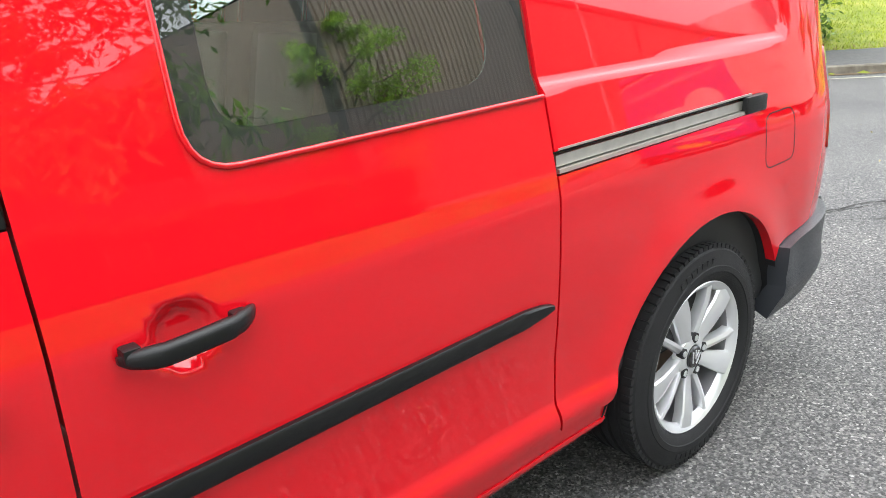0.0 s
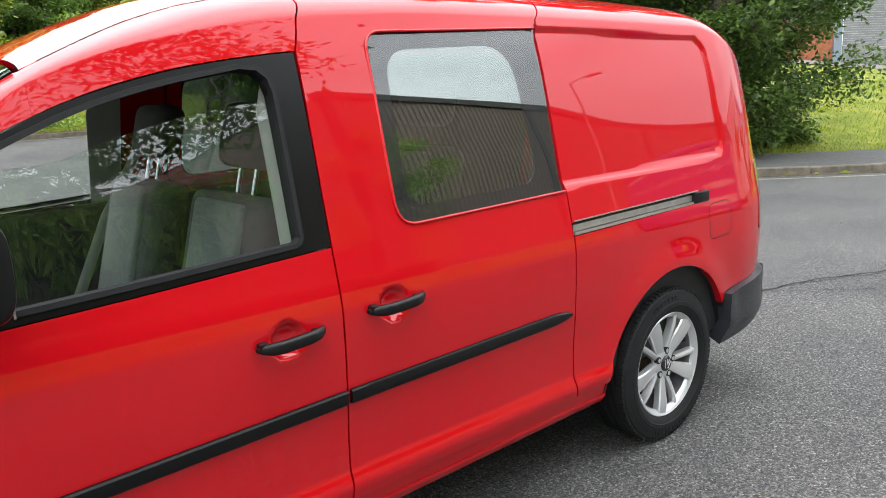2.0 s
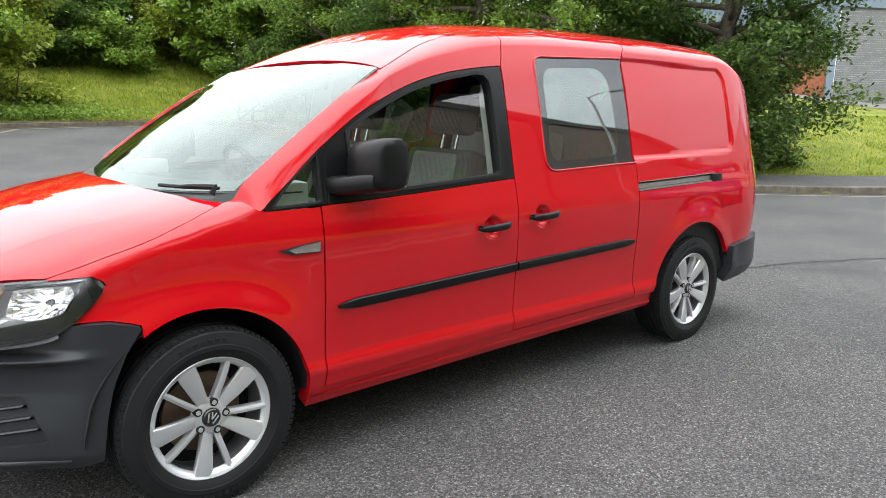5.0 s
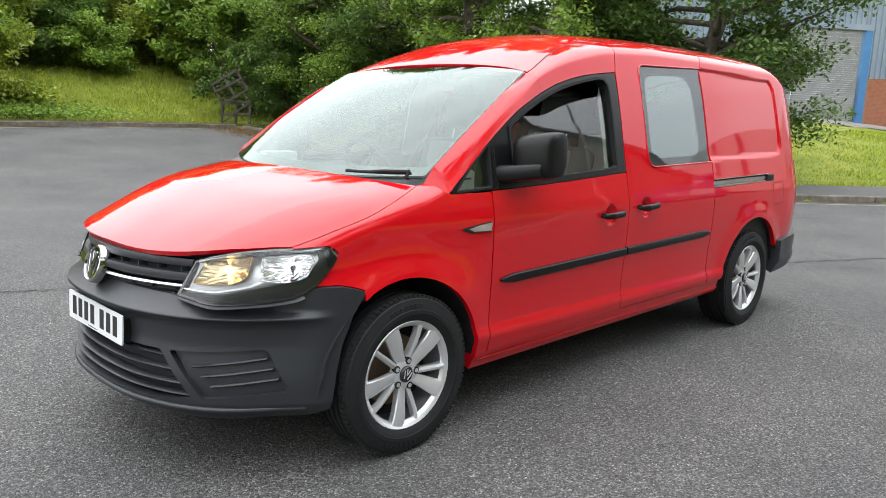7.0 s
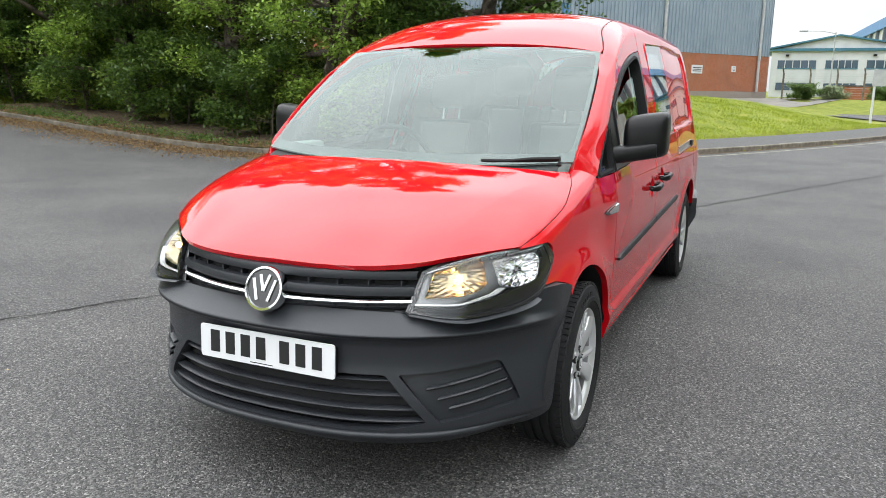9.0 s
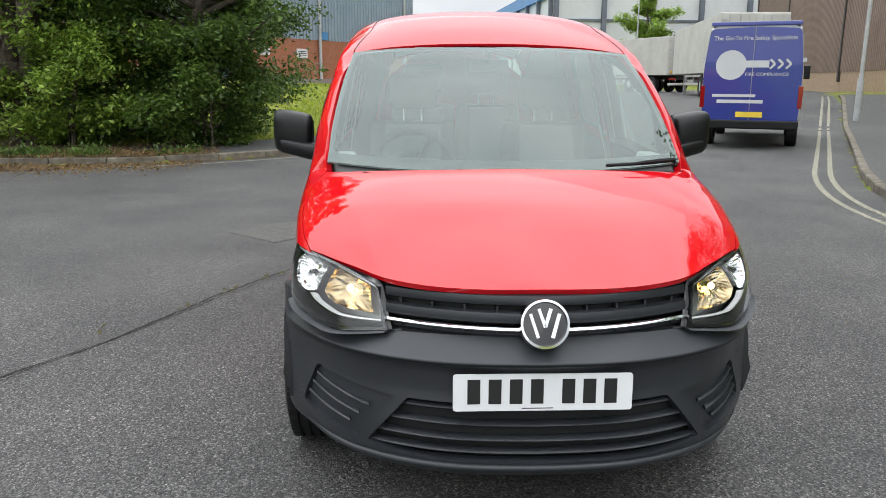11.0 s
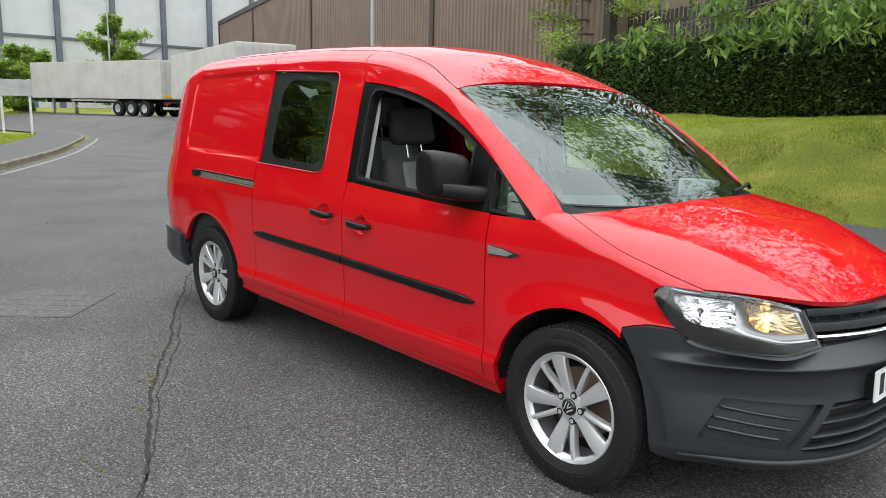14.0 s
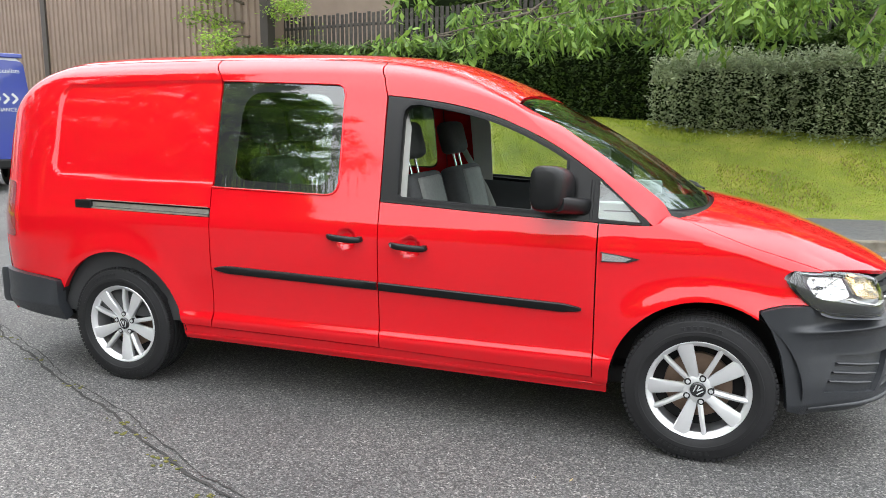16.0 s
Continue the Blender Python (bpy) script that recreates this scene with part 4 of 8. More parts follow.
def across(x, v):
    """v from -1 (left shoulder) through 0 (centre line) to 1 (right shoulder)."""
    p = (L_SKIN if v < 0 else R_SKIN)(x, SHOULDER(x) + (1 - abs(v)) * ARC)
    if x > 0.15:
        return p
    # the bonnet's crease, from the lamp's inner corner back to the screen's corner
    yc = 0.455 + 0.245 * (x + 0.72) / 0.82
    ys = (0.585 + 0.115 * step01(-0.62, -0.44, x)) if x < -0.44 else 0.705 + 0.03 * step01(-0.44, -0.2, x)
    d = abs(p[1]) - yc
    k = max(0.0, 1 + d / 0.34) ** 2 if d < 0 else max(0.0, 1 - d / max(0.02, ys - yc))
    return (p[0], p[1], p[2] + 0.008 * k * step01(0.0, -0.32, x))


def bonnet_side(x):
    return 1 - SEAM_BONNET(x) - 0.004


front = [(-0.797 + 0.090 * (abs(v) / 0.47) ** 2.2, v) for v in np.linspace(-0.47, 0.47, 17)]
left = [(x, -bonnet_side(x)) for x in np.linspace(-0.45, 0.115, 15)]
left_lamp = [(-0.672, -0.53), (-0.631, -0.585), (-0.562, -0.672), (-0.488, -0.752)]
rear = [(0.122 - 0.145 * (1 - (abs(v) / 0.66) ** 2.2), v) for v in np.linspace(-0.64, 0.64, 15)]
outline = left_lamp + left + rear + [(x, -v) for x, v in left[::-1]] + [(x, -v) for x, v in left_lamp[::-1]] + front[::-1]
bonnet = skin("bonnet", outline, across, M_PAINT, van, (), 0.016, 0.02, out=True)

roof_edge = 1 - SEAM - 0.004
outline = ([(0.872 - 0.02 * (v / 0.6) ** 2, v) for v in np.linspace(-0.73, 0.73, 15)] + [(x, roof_edge + 0.085 * step01(1.15, 0.86, x)) for x in np.linspace(0.87, 3.84, 26)]
           + [(3.86, v) for v in np.linspace(0.6, -0.6, 9)] + [(x, -roof_edge - 0.085 * step01(1.15, 0.86, x)) for x in np.linspace(3.84, 0.87, 26)])
roof = skin("roof", outline, across, M_PAINT, van, (), 0.035, 0.02, out=True)
bm = bmesh.new()
for sgn in (-1, 1):
    pts = [Vector(across(x, sgn * (1 - SEAM + 0.085 * step01(1.15, 0.86, x)))) - Vector((0, 0, 0.004)) for x in np.linspace(0.88, 3.84, 44)]
    tube(bm, pts, 0.0045, 6)
part("roof_seal", bm, M_RUBBER, roof, smooth=40)

# windscreen with its dark border, cowl and wipers
outline = [(u, 0.0) for u in np.linspace(-0.992, 0.992, 14)] + [(u, 0.995) for u in np.linspace(0.992, -0.992, 14)]
pane = skin("windscreen", outline, screen, M_SCREEN, van, (), 0.04, 0.005, "laminated windscreen reflecting the sky", out=True)
pane.visible_shadow = False
behind = lambda u, w: tuple(Vector(screen(u, w)) + Vector((0.004, 0, -0.006)))
view = rounded([(-0.965, 0.075, 0.05), (0.965, 0.075, 0.05), (0.965, 0.975, 0.05), (-0.965, 0.975, 0.05)])
skin("screen_border", outline, behind, M_GLOSSBLACK, pane, (view,), 0.04, 0.004, "black printed border", out=True)
bm = bmesh.new()
rows = []
for u in np.linspace(-0.93, 0.93, 21):
    a = Vector(screen(u, 0.02))
    rows.append([bm.verts.new(a + Vector((0.03, 0, -0.01))), bm.verts.new(a + Vector((-0.03, 0, -0.028))), bm.verts.new(a + Vector((-0.075, 0, -0.045))), bm.verts.new(a + Vector((-0.08, 0, -0.09)))])
for a, b in zip(rows, rows[1:]):
    for k in range(3):
        bm.faces.new((a[k], b[k], b[k + 1], a[k + 1]))
part("cowl", bm, M_BLACK, van, "black plastic scuttle panel", smooth=40)
for y0, y1, w0 in ((-0.675, -0.38, 0.0), (0.56, 0.08, -0.07)):
    bm = bmesh.new()
    pts = []
    for k in range(9):
        y = y0 + (y1 - y0) * k / 8
        p = Vector(screen(y / 0.72, w0 + 0.012 * (k / 8)))
        pts.append(p + Vector((-0.016, 0, 0.010)))
    tube(bm, pts, 0.007, 6)
    arm = [Vector(screen(y0 / 0.72, w0 - 0.02)) + Vector((-0.03, 0, 0.0)), pts[0] + Vector((-0.012, 0, 0.006)), pts[3] + Vector((-0.010, 0, 0.006)), pts[5]]
    tube(bm, arm, 0.011, 6, 0.006)
    part("wiper", bm, M_RUBBER, van, "black wiper blade", smooth=40)

# rear end
bm = bmesh.new()
rows = []
for z in np.linspace(0.30, 1.635, 28):
    y = (flank_y(3.89, z) - 0.004) * (1 - 0.42 * step01(1.36, 1.66, z))
    rows.append([bm.verts.new((3.90 + 0.03 * (1 - (v**4)) - 0.06 * step01(1.40, 1.64, z), v * y, z)) for v in np.linspace(-1, 1, 13)])
for a, b in zip(rows, rows[1:]):
    for k in range(12):
        bm.faces.new((a[k], a[k + 1], b[k + 1], b[k]))
part("rear_door", bm, M_PAINT, van, smooth=40)
bm = box(bmesh.new(), 3.86, 3.97, -0.74, 0.74, 0.34, 0.56, 0.03)
part("rear_bumper", bm, M_BUMPER, van, smooth=40)

# underside, floor and wheel wells
bm = box(bmesh.new(), -0.45, 3.85, -0.55, 0.55, 0.21, 0.30, 0.02)
box(bm, 0.42, 2.58, -0.64, 0.64, 0.24, 0.32, 0.02)
part("underbody", bm, M_DARK, van)
bm = box(bmesh.new(), 0.42, 3.86, -0.74, 0.74, 0.33, 0.36)
part("cabin_floor", bm, M_TRIM, van)
for xa, r in ((-0.01, 0.395), (3.006, 0.42)):
    for sg in (-1, 1):
        bm = bmesh.new()
        rows = []
        for a in np.linspace(0, 180, 30):
            c, s = math.cos(radians(a)), math.sin(radians(a))
            yy = flank_y(xa + r * c, max(0.3, 0.315 + r * s)) - 0.006
            rows.append([bm.verts.new((xa + r * c, sg * (yy + (0.48 - yy) * k), 0.315 + r * s)) for k in (0, 0.15, 0.6, 1.0)])
        for a, b in zip(rows, rows[1:]):
            for k in range(3):
                bm.faces.new((a[k], b[k], b[k + 1], a[k + 1]))
        bm.faces.new([row[3] for row in rows])
        part("wheel_arch_liner", bm, M_DARK, van, smooth=40)

# ---- the van's nose ----
NOSE_PLAN_X = Curve((0.0, -0.885), (0.13, -0.880), (0.26, -0.864), (0.43, -0.812), (0.58, -0.735), (0.70, -0.650), (0.79, -0.570), (0.87, -0.485), (0.96, -0.385), (1.12, -0.220))
NOSE_PLAN_Y = Curve((0.0, 0.0), (0.13, 0.13), (0.26, 0.258), (0.43, 0.424), (0.58, 0.560), (0.70, 0.652), (0.79, 0.712), (0.87, 0.765), (0.96, 0.808), (1.12, 0.832))
NOSE_IN = Curve((0.20, 0.11), (0.245, 0.05), (0.29, 0.026), (0.36, 0.022), (0.46, 0.034), (0.505, 0.040), (0.56, 0.036), (0.586, 0.022), (0.598, 0.003), (0.604, 0.0), (0.610, 0.008), (0.636, 0.040), (0.664, 0.066), (0.69, 0.085), (0.73, 0.11))


def nose(p, z):
    """The front bumper's skin: p along its plan from the centre (0) round to the wheel arch (1.12), negative to the left."""
    a, s = abs(p), (1 if p >= 0 else -1)
    low = NOSE_IN(min(z, 0.632))
    k = low * (1 - step01(0.82, 1.04, a)) + (NOSE_IN(z) - low) * (1 - step01(0.62, 0.95, a)) + 0.25 * max(0.0, 0.29 - z) * step01(0.6, 0.95, a)
    x, y = NOSE_PLAN_X(a), NOSE_PLAN_Y(a)
    dx, dy = NOSE_PLAN_X(a + 0.01) - NOSE_PLAN_X(a - 0.01) if a > 0.01 else 0.0, NOSE_PLAN_Y(a + 0.01) - NOSE_PLAN_Y(max(0, a - 0.01))
    n = Vector((dy, -dx)).normalized() if abs(dx) + abs(dy) > 1e-9 else Vector((1, 0))
    return (x + n.x * k, s * (y - abs(n.y) * k), z)


def set_back(k):
    def f(p, z):
        q = nose(p, z)
        return (q[0] + k, q[1] * (1 - k * 0.25), q[2])
    return f


def mirror_loop(loop):
    return [(-x, z) for x, z in loop][::-1]


TOP_R = [(0.10, 0.668), (0.30, 0.668), (0.48, 0.664), (0.60, 0.650), (0.69, 0.646), (0.74, 0.648), (0.785, 0.655), (0.83, 0.663), (0.868, 0.673), (0.900, 0.688), (0.928, 0.7045), (0.96, 0.7075), (1.03, 0.7045), (1.09, 0.689), (1.115, 0.680)]
ARCH_R = [(1.118, 0.672), (1.072, 0.60), (1.03, 0.50), (1.008, 0.40), (0.995, 0.30), (0.99, 0.262)]
LOW_R = [(0.90, 0.232), (0.75, 0.222), (0.5, 0.215), (0.25, 0.213)]
right = TOP_R + ARCH_R + LOW_R
outline = right + [(0.0, 0.213)] + mirror_loop(right) + [(0.0, 0.668)]
LOWER = rounded([(-0.41, 0.470, 0.012), (0.41, 0.470, 0.012), (0.545, 0.312, 0.012), (0.40, 0.288, 0.1), (-0.40, 0.288, 0.1), (-0.545, 0.312, 0.012)])
VENT = rounded([(0.452, 0.470, 0.012), (0.80, 0.490, 0.02), (0.862, 0.338, 0.02), (0.585, 0.310, 0.01)])
bumper = skin("front_bumper", outline, nose, M_BUMPER, van, (LOWER, VENT, mirror_loop(VENT)), 0.013, 0.035, "grained dark grey plastic front bumper", out=True)


def slat(name, parent, pts, h, d, mat, label=""):
    """A grille bar that follows the nose."""
    bm, rows = bmesh.new(), []
    for x, y, z in pts:
        rows.append([bm.verts.new((x + d, y, z - h)), bm.verts.new((x + 0.004, y, z - h * 0.8)), bm.verts.new((x, y, z)), bm.verts.new((x + 0.006, y, z + h)), bm.verts.new((x + d, y, z + h))])
    for a, b in zip(rows, rows[1:]):
        for k in range(4):
            bm.faces.new((a[k], b[k], b[k + 1], a[k + 1]))
    return part(name, bm, mat, parent, label, smooth=50)


lower = part("lower_grille", bmesh.new(), M_DARK, bumper, "black lower grille")
# near-black sheet: the shade behind the lower openings, put in colour
pts = set_back(0.05)
net = bmesh.new()
rows = []
for p in np.linspace(-0.87, 0.87, 41):
    rows.append([net.verts.new(pts(p, z)) for z in (0.27, 0.34, 0.42, 0.50)])
for a, b in zip(rows, rows[1:]):
    for k in range(3):
        net.faces.new((a[k], a[k + 1], b[k + 1], b[k]))
part("grille_shade_sheet", net, M_DARK, bumper)
for z, w in ((0.448, 0.425), (0.402, 0.465), (0.356, 0.505), (0.316, 0.54)):
    f = set_back(0.010)
    slat("grille_slat", lower, [f(p, z) for p in np.linspace(-w, w, 33)], 0.0055, 0.035, M_BUMPER)
for s in (-1, 1):
    vent = skin("side_vent", [(s * a, b) for a, b in [(0.44, 0.478), (0.81, 0.498), (0.872, 0.33), (0.575, 0.302)]], set_back(0.024), M_BUMPER, bumper, (), 0.05, 0.004, "recessed bumper panel with raised ribs", out=True)
    for z, a, b in ((0.436, 0.54, 0.795), (0.398, 0.575, 0.812), (0.360, 0.612, 0.828)):
        f = set_back(0.004)
        slat("vent_rib", vent, [f(s * p, z + 0.026 * (p - 0.65) / 0.2) for p in (np.linspace(a, b, 10) if s > 0 else np.linspace(b, a, 10))], 0.0050, 0.026, M_BUMPER)
# lip under the openings
lip = [Vector(nose(p, 0.272)) + Vector((-0.004 + 0.016 * step01(0.62, 0.90, abs(p)), 0, 0)) for p in np.linspace(-0.90, 0.90, 50)]
part("bumper_lip", tube(bmesh.new(), lip, 0.011, 8), M_BUMPER, bumper, smooth=60)

# upper grille: near-black sheet painted as shade, two broad bars, a bright strip
GW = 0.455


def grille(y, z, back=0.0):
    return (-0.868 + 0.62 * y * y + (z - 0.66) * 0.42 + back, y, z)


radiator = tagged(new("radiator_grille"), "black slatted radiator grille with one chrome strip")
radiator.parent = van
bm, rows = bmesh.new(), []
for y in np.linspace(-0.50, 0.50, 25):
    rows.append([bm.verts.new(grille(y, z, 0.05)) for z in (0.63, 0.69, 0.75, 0.80)])
for a, b in zip(rows, rows[1:]):
    for k in range(3):
        bm.faces.new((a[k], a[k + 1], b[k + 1], b[k]))
part("grille_shade_sheet", bm, M_DARK, radiator)
ys = np.linspace(-GW, GW, 31)
for z, h in ((0.771, 0.0145), (0.724, 0.0155)):
    slat("grille_bar", radiator, [grille(y, z, 0.004) for y in ys], h, 0.04, M_BUMPER)
slat("grille_bar", radiator, [grille(y, 0.671 + 0.004, 0.034) for y in ys], 0.009, 0.04, M_BUMPER)
slat("chrome_strip", radiator, [grille(y, 0.695, 0.001) for y in ys], 0.0065, 0.03, M_CHROME, "bright chrome strip")
for y in list(np.linspace(-0.41, -0.13, 4)) + list(np.linspace(0.13, 0.41, 4)):
    for z in (0.747, 0.797, 0.686):
        p = grille(y, z, 0.02)
        part("grille_pin", box(bmesh.new(), p[0], p[0] + 0.03, y - 0.003, y + 0.003, z - 0.008, z + 0.008), M_BUMPER, radiator)
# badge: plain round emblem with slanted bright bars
tilt = Matrix.Translation((-0.842, 0, 0.713)) @ Matrix.Rotation(radians(-72), 4, "Y") @ Matrix.Rotation(radians(-90), 4, "Z")
badge = part("badge", lathe(bmesh.new(), [(0.0, 0.016), (0.066, 0.014), (0.070, 0.010), (0.071, -0.015)], "Z"), M_GLOSSBLACK, radiator, "round black and chrome emblem", smooth=40)
badge.matrix_local = tilt
ring = part("badge_ring", lathe(bmesh.new(), [(0.060, 0.014), (0.063, 0.021), (0.070, 0.020), (0.073, 0.008), (0.073, -0.01)], "Z"), M_CHROME, badge, smooth=60)


EMBLEM = (((-0.70, 0.50), (-0.34, -0.66)), ((-0.30, 0.74), (0.0, -0.16)), ((0.30, 0.74), (0.0, -0.16)), ((0.70, 0.50), (0.34, -0.66)))


def bar_emblem(parent, r, z, h, mat, name="emblem_bar"):
    """Four slanted plain bars on a round plate."""
    for (xa, ya), (xb, yb) in EMBLEM:
        a, b = Vector((xa * r, ya * r, z)), Vector((xb * r, yb * r, z))
        d = b - a
        m = Matrix.Translation((a + b) / 2) @ Matrix.Rotation(math.atan2(d.y, d.x), 4, "Z")
        part(name, box(bmesh.new(), -d.length / 2, d.length / 2, -0.095 * r, 0.095 * r, -h / 2, h / 2, 0.0012, m, 1), mat, parent)


bar_emblem(badge, 0.060, 0.0165, 0.006, M_CHROME)

# number plate with plain dark bars in place of its characters
plate_m = Matrix.Translation((-0.857, 0.0, 0.514)) @ Matrix.Rotation(radians(-88), 4, "Y") @ Matrix.Rotation(radians(-90), 4, "Z")
plate = part("number_plate", prism(bmesh.new(), rounded([(-0.26, -0.0555, 0.01), (0.26, -0.0555, 0.01), (0.26, 0.0555, 0.01), (-0.26, 0.0555, 0.01)], 4), 0.005, Matrix.Identity(4)), M_PLATE, van, "white number plate with seven dark bars")
plate.matrix_local = plate_m
for cx in (-0.2, -0.139, -0.078, -0.017, 0.074, 0.135, 0.196):
    bm = box(bmesh.new(), cx - 0.0185, cx + 0.0185, -0.034, 0.040, 0.0048, 0.0062)
    part("plate_bar", bm, M_INK, plate)
part("plate_bar", box(bmesh.new(), -0.06, 0.03, -0.049, -0.0465, 0.0048, 0.0058), M_INK, plate)
bm = box(bmesh.new(), -0.854, -0.80, -0.25, 0.25, 0.465, 0.555, 0.004)
part("plate_bracket", bm, M_BLACK, van)


# headlamps
def bez(pts, t):
    pts = [Vector(p) for p in pts]
    while len(pts) > 1:
        pts = [a + (b - a) * t for a, b in zip(pts, pts[1:])]
    return pts[0]


LAMP_TOP = [(-0.690, 0.480, 0.786), (-0.60, 0.585, 0.838), (-0.46, 0.720, 0.842), (-0.336, 0.770, 0.846)]
LOW_X = Curve((0.0, -0.750), (0.28, -0.698), (0.45, -0.615), (0.66, -0.484), (0.80, -0.420), (0.92, -0.342), (1.0, -0.306))
LOW_Y = Curve((0.0, 0.452), (0.28, 0.606), (0.45, 0.683), (0.66, 0.760), (0.80, 0.784), (0.92, 0.789), (1.0, 0.784))
LOW_Z = Curve((0.0, 0.669), (0.28, 0.655), (0.45, 0.659), (0.66, 0.675), (0.80, 0.703), (0.92, 0.770), (1.0, 0.812))
lamp_low = lambda u: Vector((LOW_X(u), LOW_Y(u), LOW_Z(u)))


def lamp(sg, sink=0.0):
    def f(u, v):
        a, b = lamp_low(u), bez(LAMP_TOP, u)
        p = a + (b - a) * v
        out = Vector((-0.75, 0.62, 0.12)).normalized()
        p = p + out * (0.030 * math.sin(math.pi * min(1, max(0, u))) * math.sin(math.pi * min(1, max(0, v))) - sink * (0.25 + 0.75 * math.sin(math.pi * min(1, max(0, u)))))
        return (p.x, sg * p.y, p.z)
    return f


TOP_X, TOP_Z = [p for p, z in TOP_R], [z for p, z in TOP_R]
for sg in (-1, 1):
    # the bumper's top runs in under the lamp
    bm, rows = bmesh.new(), []
    for u in np.linspace(-0.04, 0.74, 20):
        a = lamp_low(max(0.0, u))
        p = 0.46 + 0.58 * u
        b = Vector(nose(p, float(np.interp(p, TOP_X, TOP_Z)) - 0.002))
        a = Vector((a.x + (0.02 if u < 0 else 0.0), a.y + min(0, u), a.z - 0.004))
        mid = a.lerp(b, 0.55) + Vector((0, 0, 0.006))
        rows.append([bm.verts.new((q.x, sg * q.y, q.z)) for q in (a + (a - b) * 0.35 - Vector((0, 0, 0.006)), a, mid, b)])
    for a, b in zip(rows, rows[1:]):
        for k in range(3):
            bm.faces.new((a[k], a[k + 1], b[k + 1], b[k]))
    bmesh.ops.recalc_face_normals(bm, faces=bm.faces)
    shelf = part("bumper_shelf", bm, M_BUMPER, bumper, smooth=60)
    if sum(f.normal.z for f in shelf.data.polygons) < 0:
        shelf.data.flip_normals()

for sg in (-1, 1):
    whole = [(0.0, 0.0), (0.985, 0.0), (0.985, 1.0), (0.0, 1.0)]
    lens = skin("headlamp", whole, lamp(sg), M_LENS, van, (), 0.06, 0.006, "clear headlamp with chrome reflectors and a lit lamp", out=True)
    lens.visible_shadow = False
    skin("lamp_housing", whole, lamp(sg, 0.085), M_SILVER, lens, (), 0.08, 0.005, "satin silver lamp housing", out=True)
    foot = [(0.01, 0.02), (0.5, 0.02), (0.95, 0.02), (0.955, 0.88), (0.885, 0.84), (0.88, 0.60), (0.80, 0.31), (0.60, 0.32), (0.46, 0.27), (0.30, 0.20), (0.01, 0.15)]
    skin("lamp_skirt", foot, lamp(sg, 0.020), M_SMOKE, lens, (), 0.05, 0.02, "smoked lower half of the lamp", out=True)
    brow = [(0.03, 0.93), (0.50, 0.955), (0.93, 0.90), (0.94, 0.965), (0.03, 0.985)]
    skin("lamp_brow", brow, lamp(sg, 0.012), M_SILVER, lens, (), 0.05, 0.012, "silver ledge along the top of the lamp", out=True)
    rim_in = rounded([(0.022, 0.060, 0.02), (0.915, 0.055, 0.06), (0.935, 0.955, 0.06), (0.015, 0.975, 0.02)])
    skin("lamp_rim", whole, lamp(sg, 0.004), M_GLOSSBLACK, lens, (rim_in,), 0.05, 0.03, "gloss black lamp surround", out=True)
    # main beam: a fluted reflector; side lamp: a box with a lit bulb; a bright blade below both
    f1, f2 = lamp(sg, 0.030), lamp(sg, 0.075)

    def reflector(face, cu, cv, core, label, mat=M_REFLECT):
        bowl, rings = bmesh.new(), []
        row = dense(face, 0.035)
        for k, (shrink, deep) in enumerate(((1.0, 0.0), (0.93, 0.35), (0.80, 0.62), (0.64, 0.82), (0.46, 0.94), (core, 1.0))):
            ring = []
            for i, (u, v) in enumerate(row):
                q = (cu + (u - cu) * shrink, cv + (v - cv) * shrink)
                flute = 0.10 * math.sin(2.3 * i + 1.7 * k) * math.sin(0.9 * i * k) * (k in (1, 2, 3, 4))
                ring.append(bowl.verts.new(Vector(f1(*q)).lerp(Vector(f2(*q)), max(0, deep - flute))))
            rings.append(ring)
        for a, b in zip(rings, rings[1:]):
            for k in range(len(a)):
                j = (k + 1) % len(a)
                bowl.faces.new((a[k], a[j], b[j], b[k]))
        bowl.faces.new(rings[-1])
        return part("reflector", bowl, mat, lens, label)

    refl = reflector(rounded([(0.50, 0.44, 0.04), (0.60, 0.34, 0.04), (0.78, 0.33, 0.05), (0.85, 0.60, 0.05), (0.83, 0.84, 0.06), (0.49, 0.86, 0.04)]), 0.67, 0.60, 0.20, "fluted bright reflector")
    part("bulb", cyl(bmesh.new(), Vector(f2(0.67, 0.60)), Vector(lamp(sg, 0.05)(0.67, 0.60)), 0.010, 0.007, 12), M_GLOSSBLACK, refl, smooth=40)
    ind = reflector(rounded([(0.07, 0.34, 0.03), (0.37, 0.40, 0.03), (0.43, 0.50, 0.03), (0.43, 0.89, 0.05), (0.09, 0.88, 0.04)]), 0.28, 0.66, 0.34, "warm lit side lamp reflector", M_GOLD)
    c = Vector(lamp(sg, 0.058)(0.28, 0.66))
    bm = bmesh.new()
    bmesh.ops.create_uvsphere(bm, u_segments=14, v_segments=8, radius=0.011, matrix=Matrix.Translation(c))
    part("lit_bulb", bm, M_BULB, ind, "small warm lit bulb", smooth=60)
    strip = [(0.015, 0.225), (0.28, 0.265), (0.45, 0.345), (0.50, 0.42), (0.53, 0.39), (0.465, 0.318), (0.29, 0.238), (0.015, 0.188)]
    skin("lamp_blade", strip, lamp(sg, 0.014), M_BLADE, lens, (), 0.05, 0.02, "pale silver lamp blade", out=True)
    for v in (0.06, 0.10, 0.14):
        strip = [(0.08, v), (0.40, v + 0.01), (0.40, v + 0.022), (0.08, v + 0.014)]
        skin("lens_rib", strip, lamp(sg, 0.017), M_BUMPER, lens, (), 0.05, 0.006, out=True)

    # door mirror
    mirror = tagged(new("door_mirror"), "black plastic door mirror")
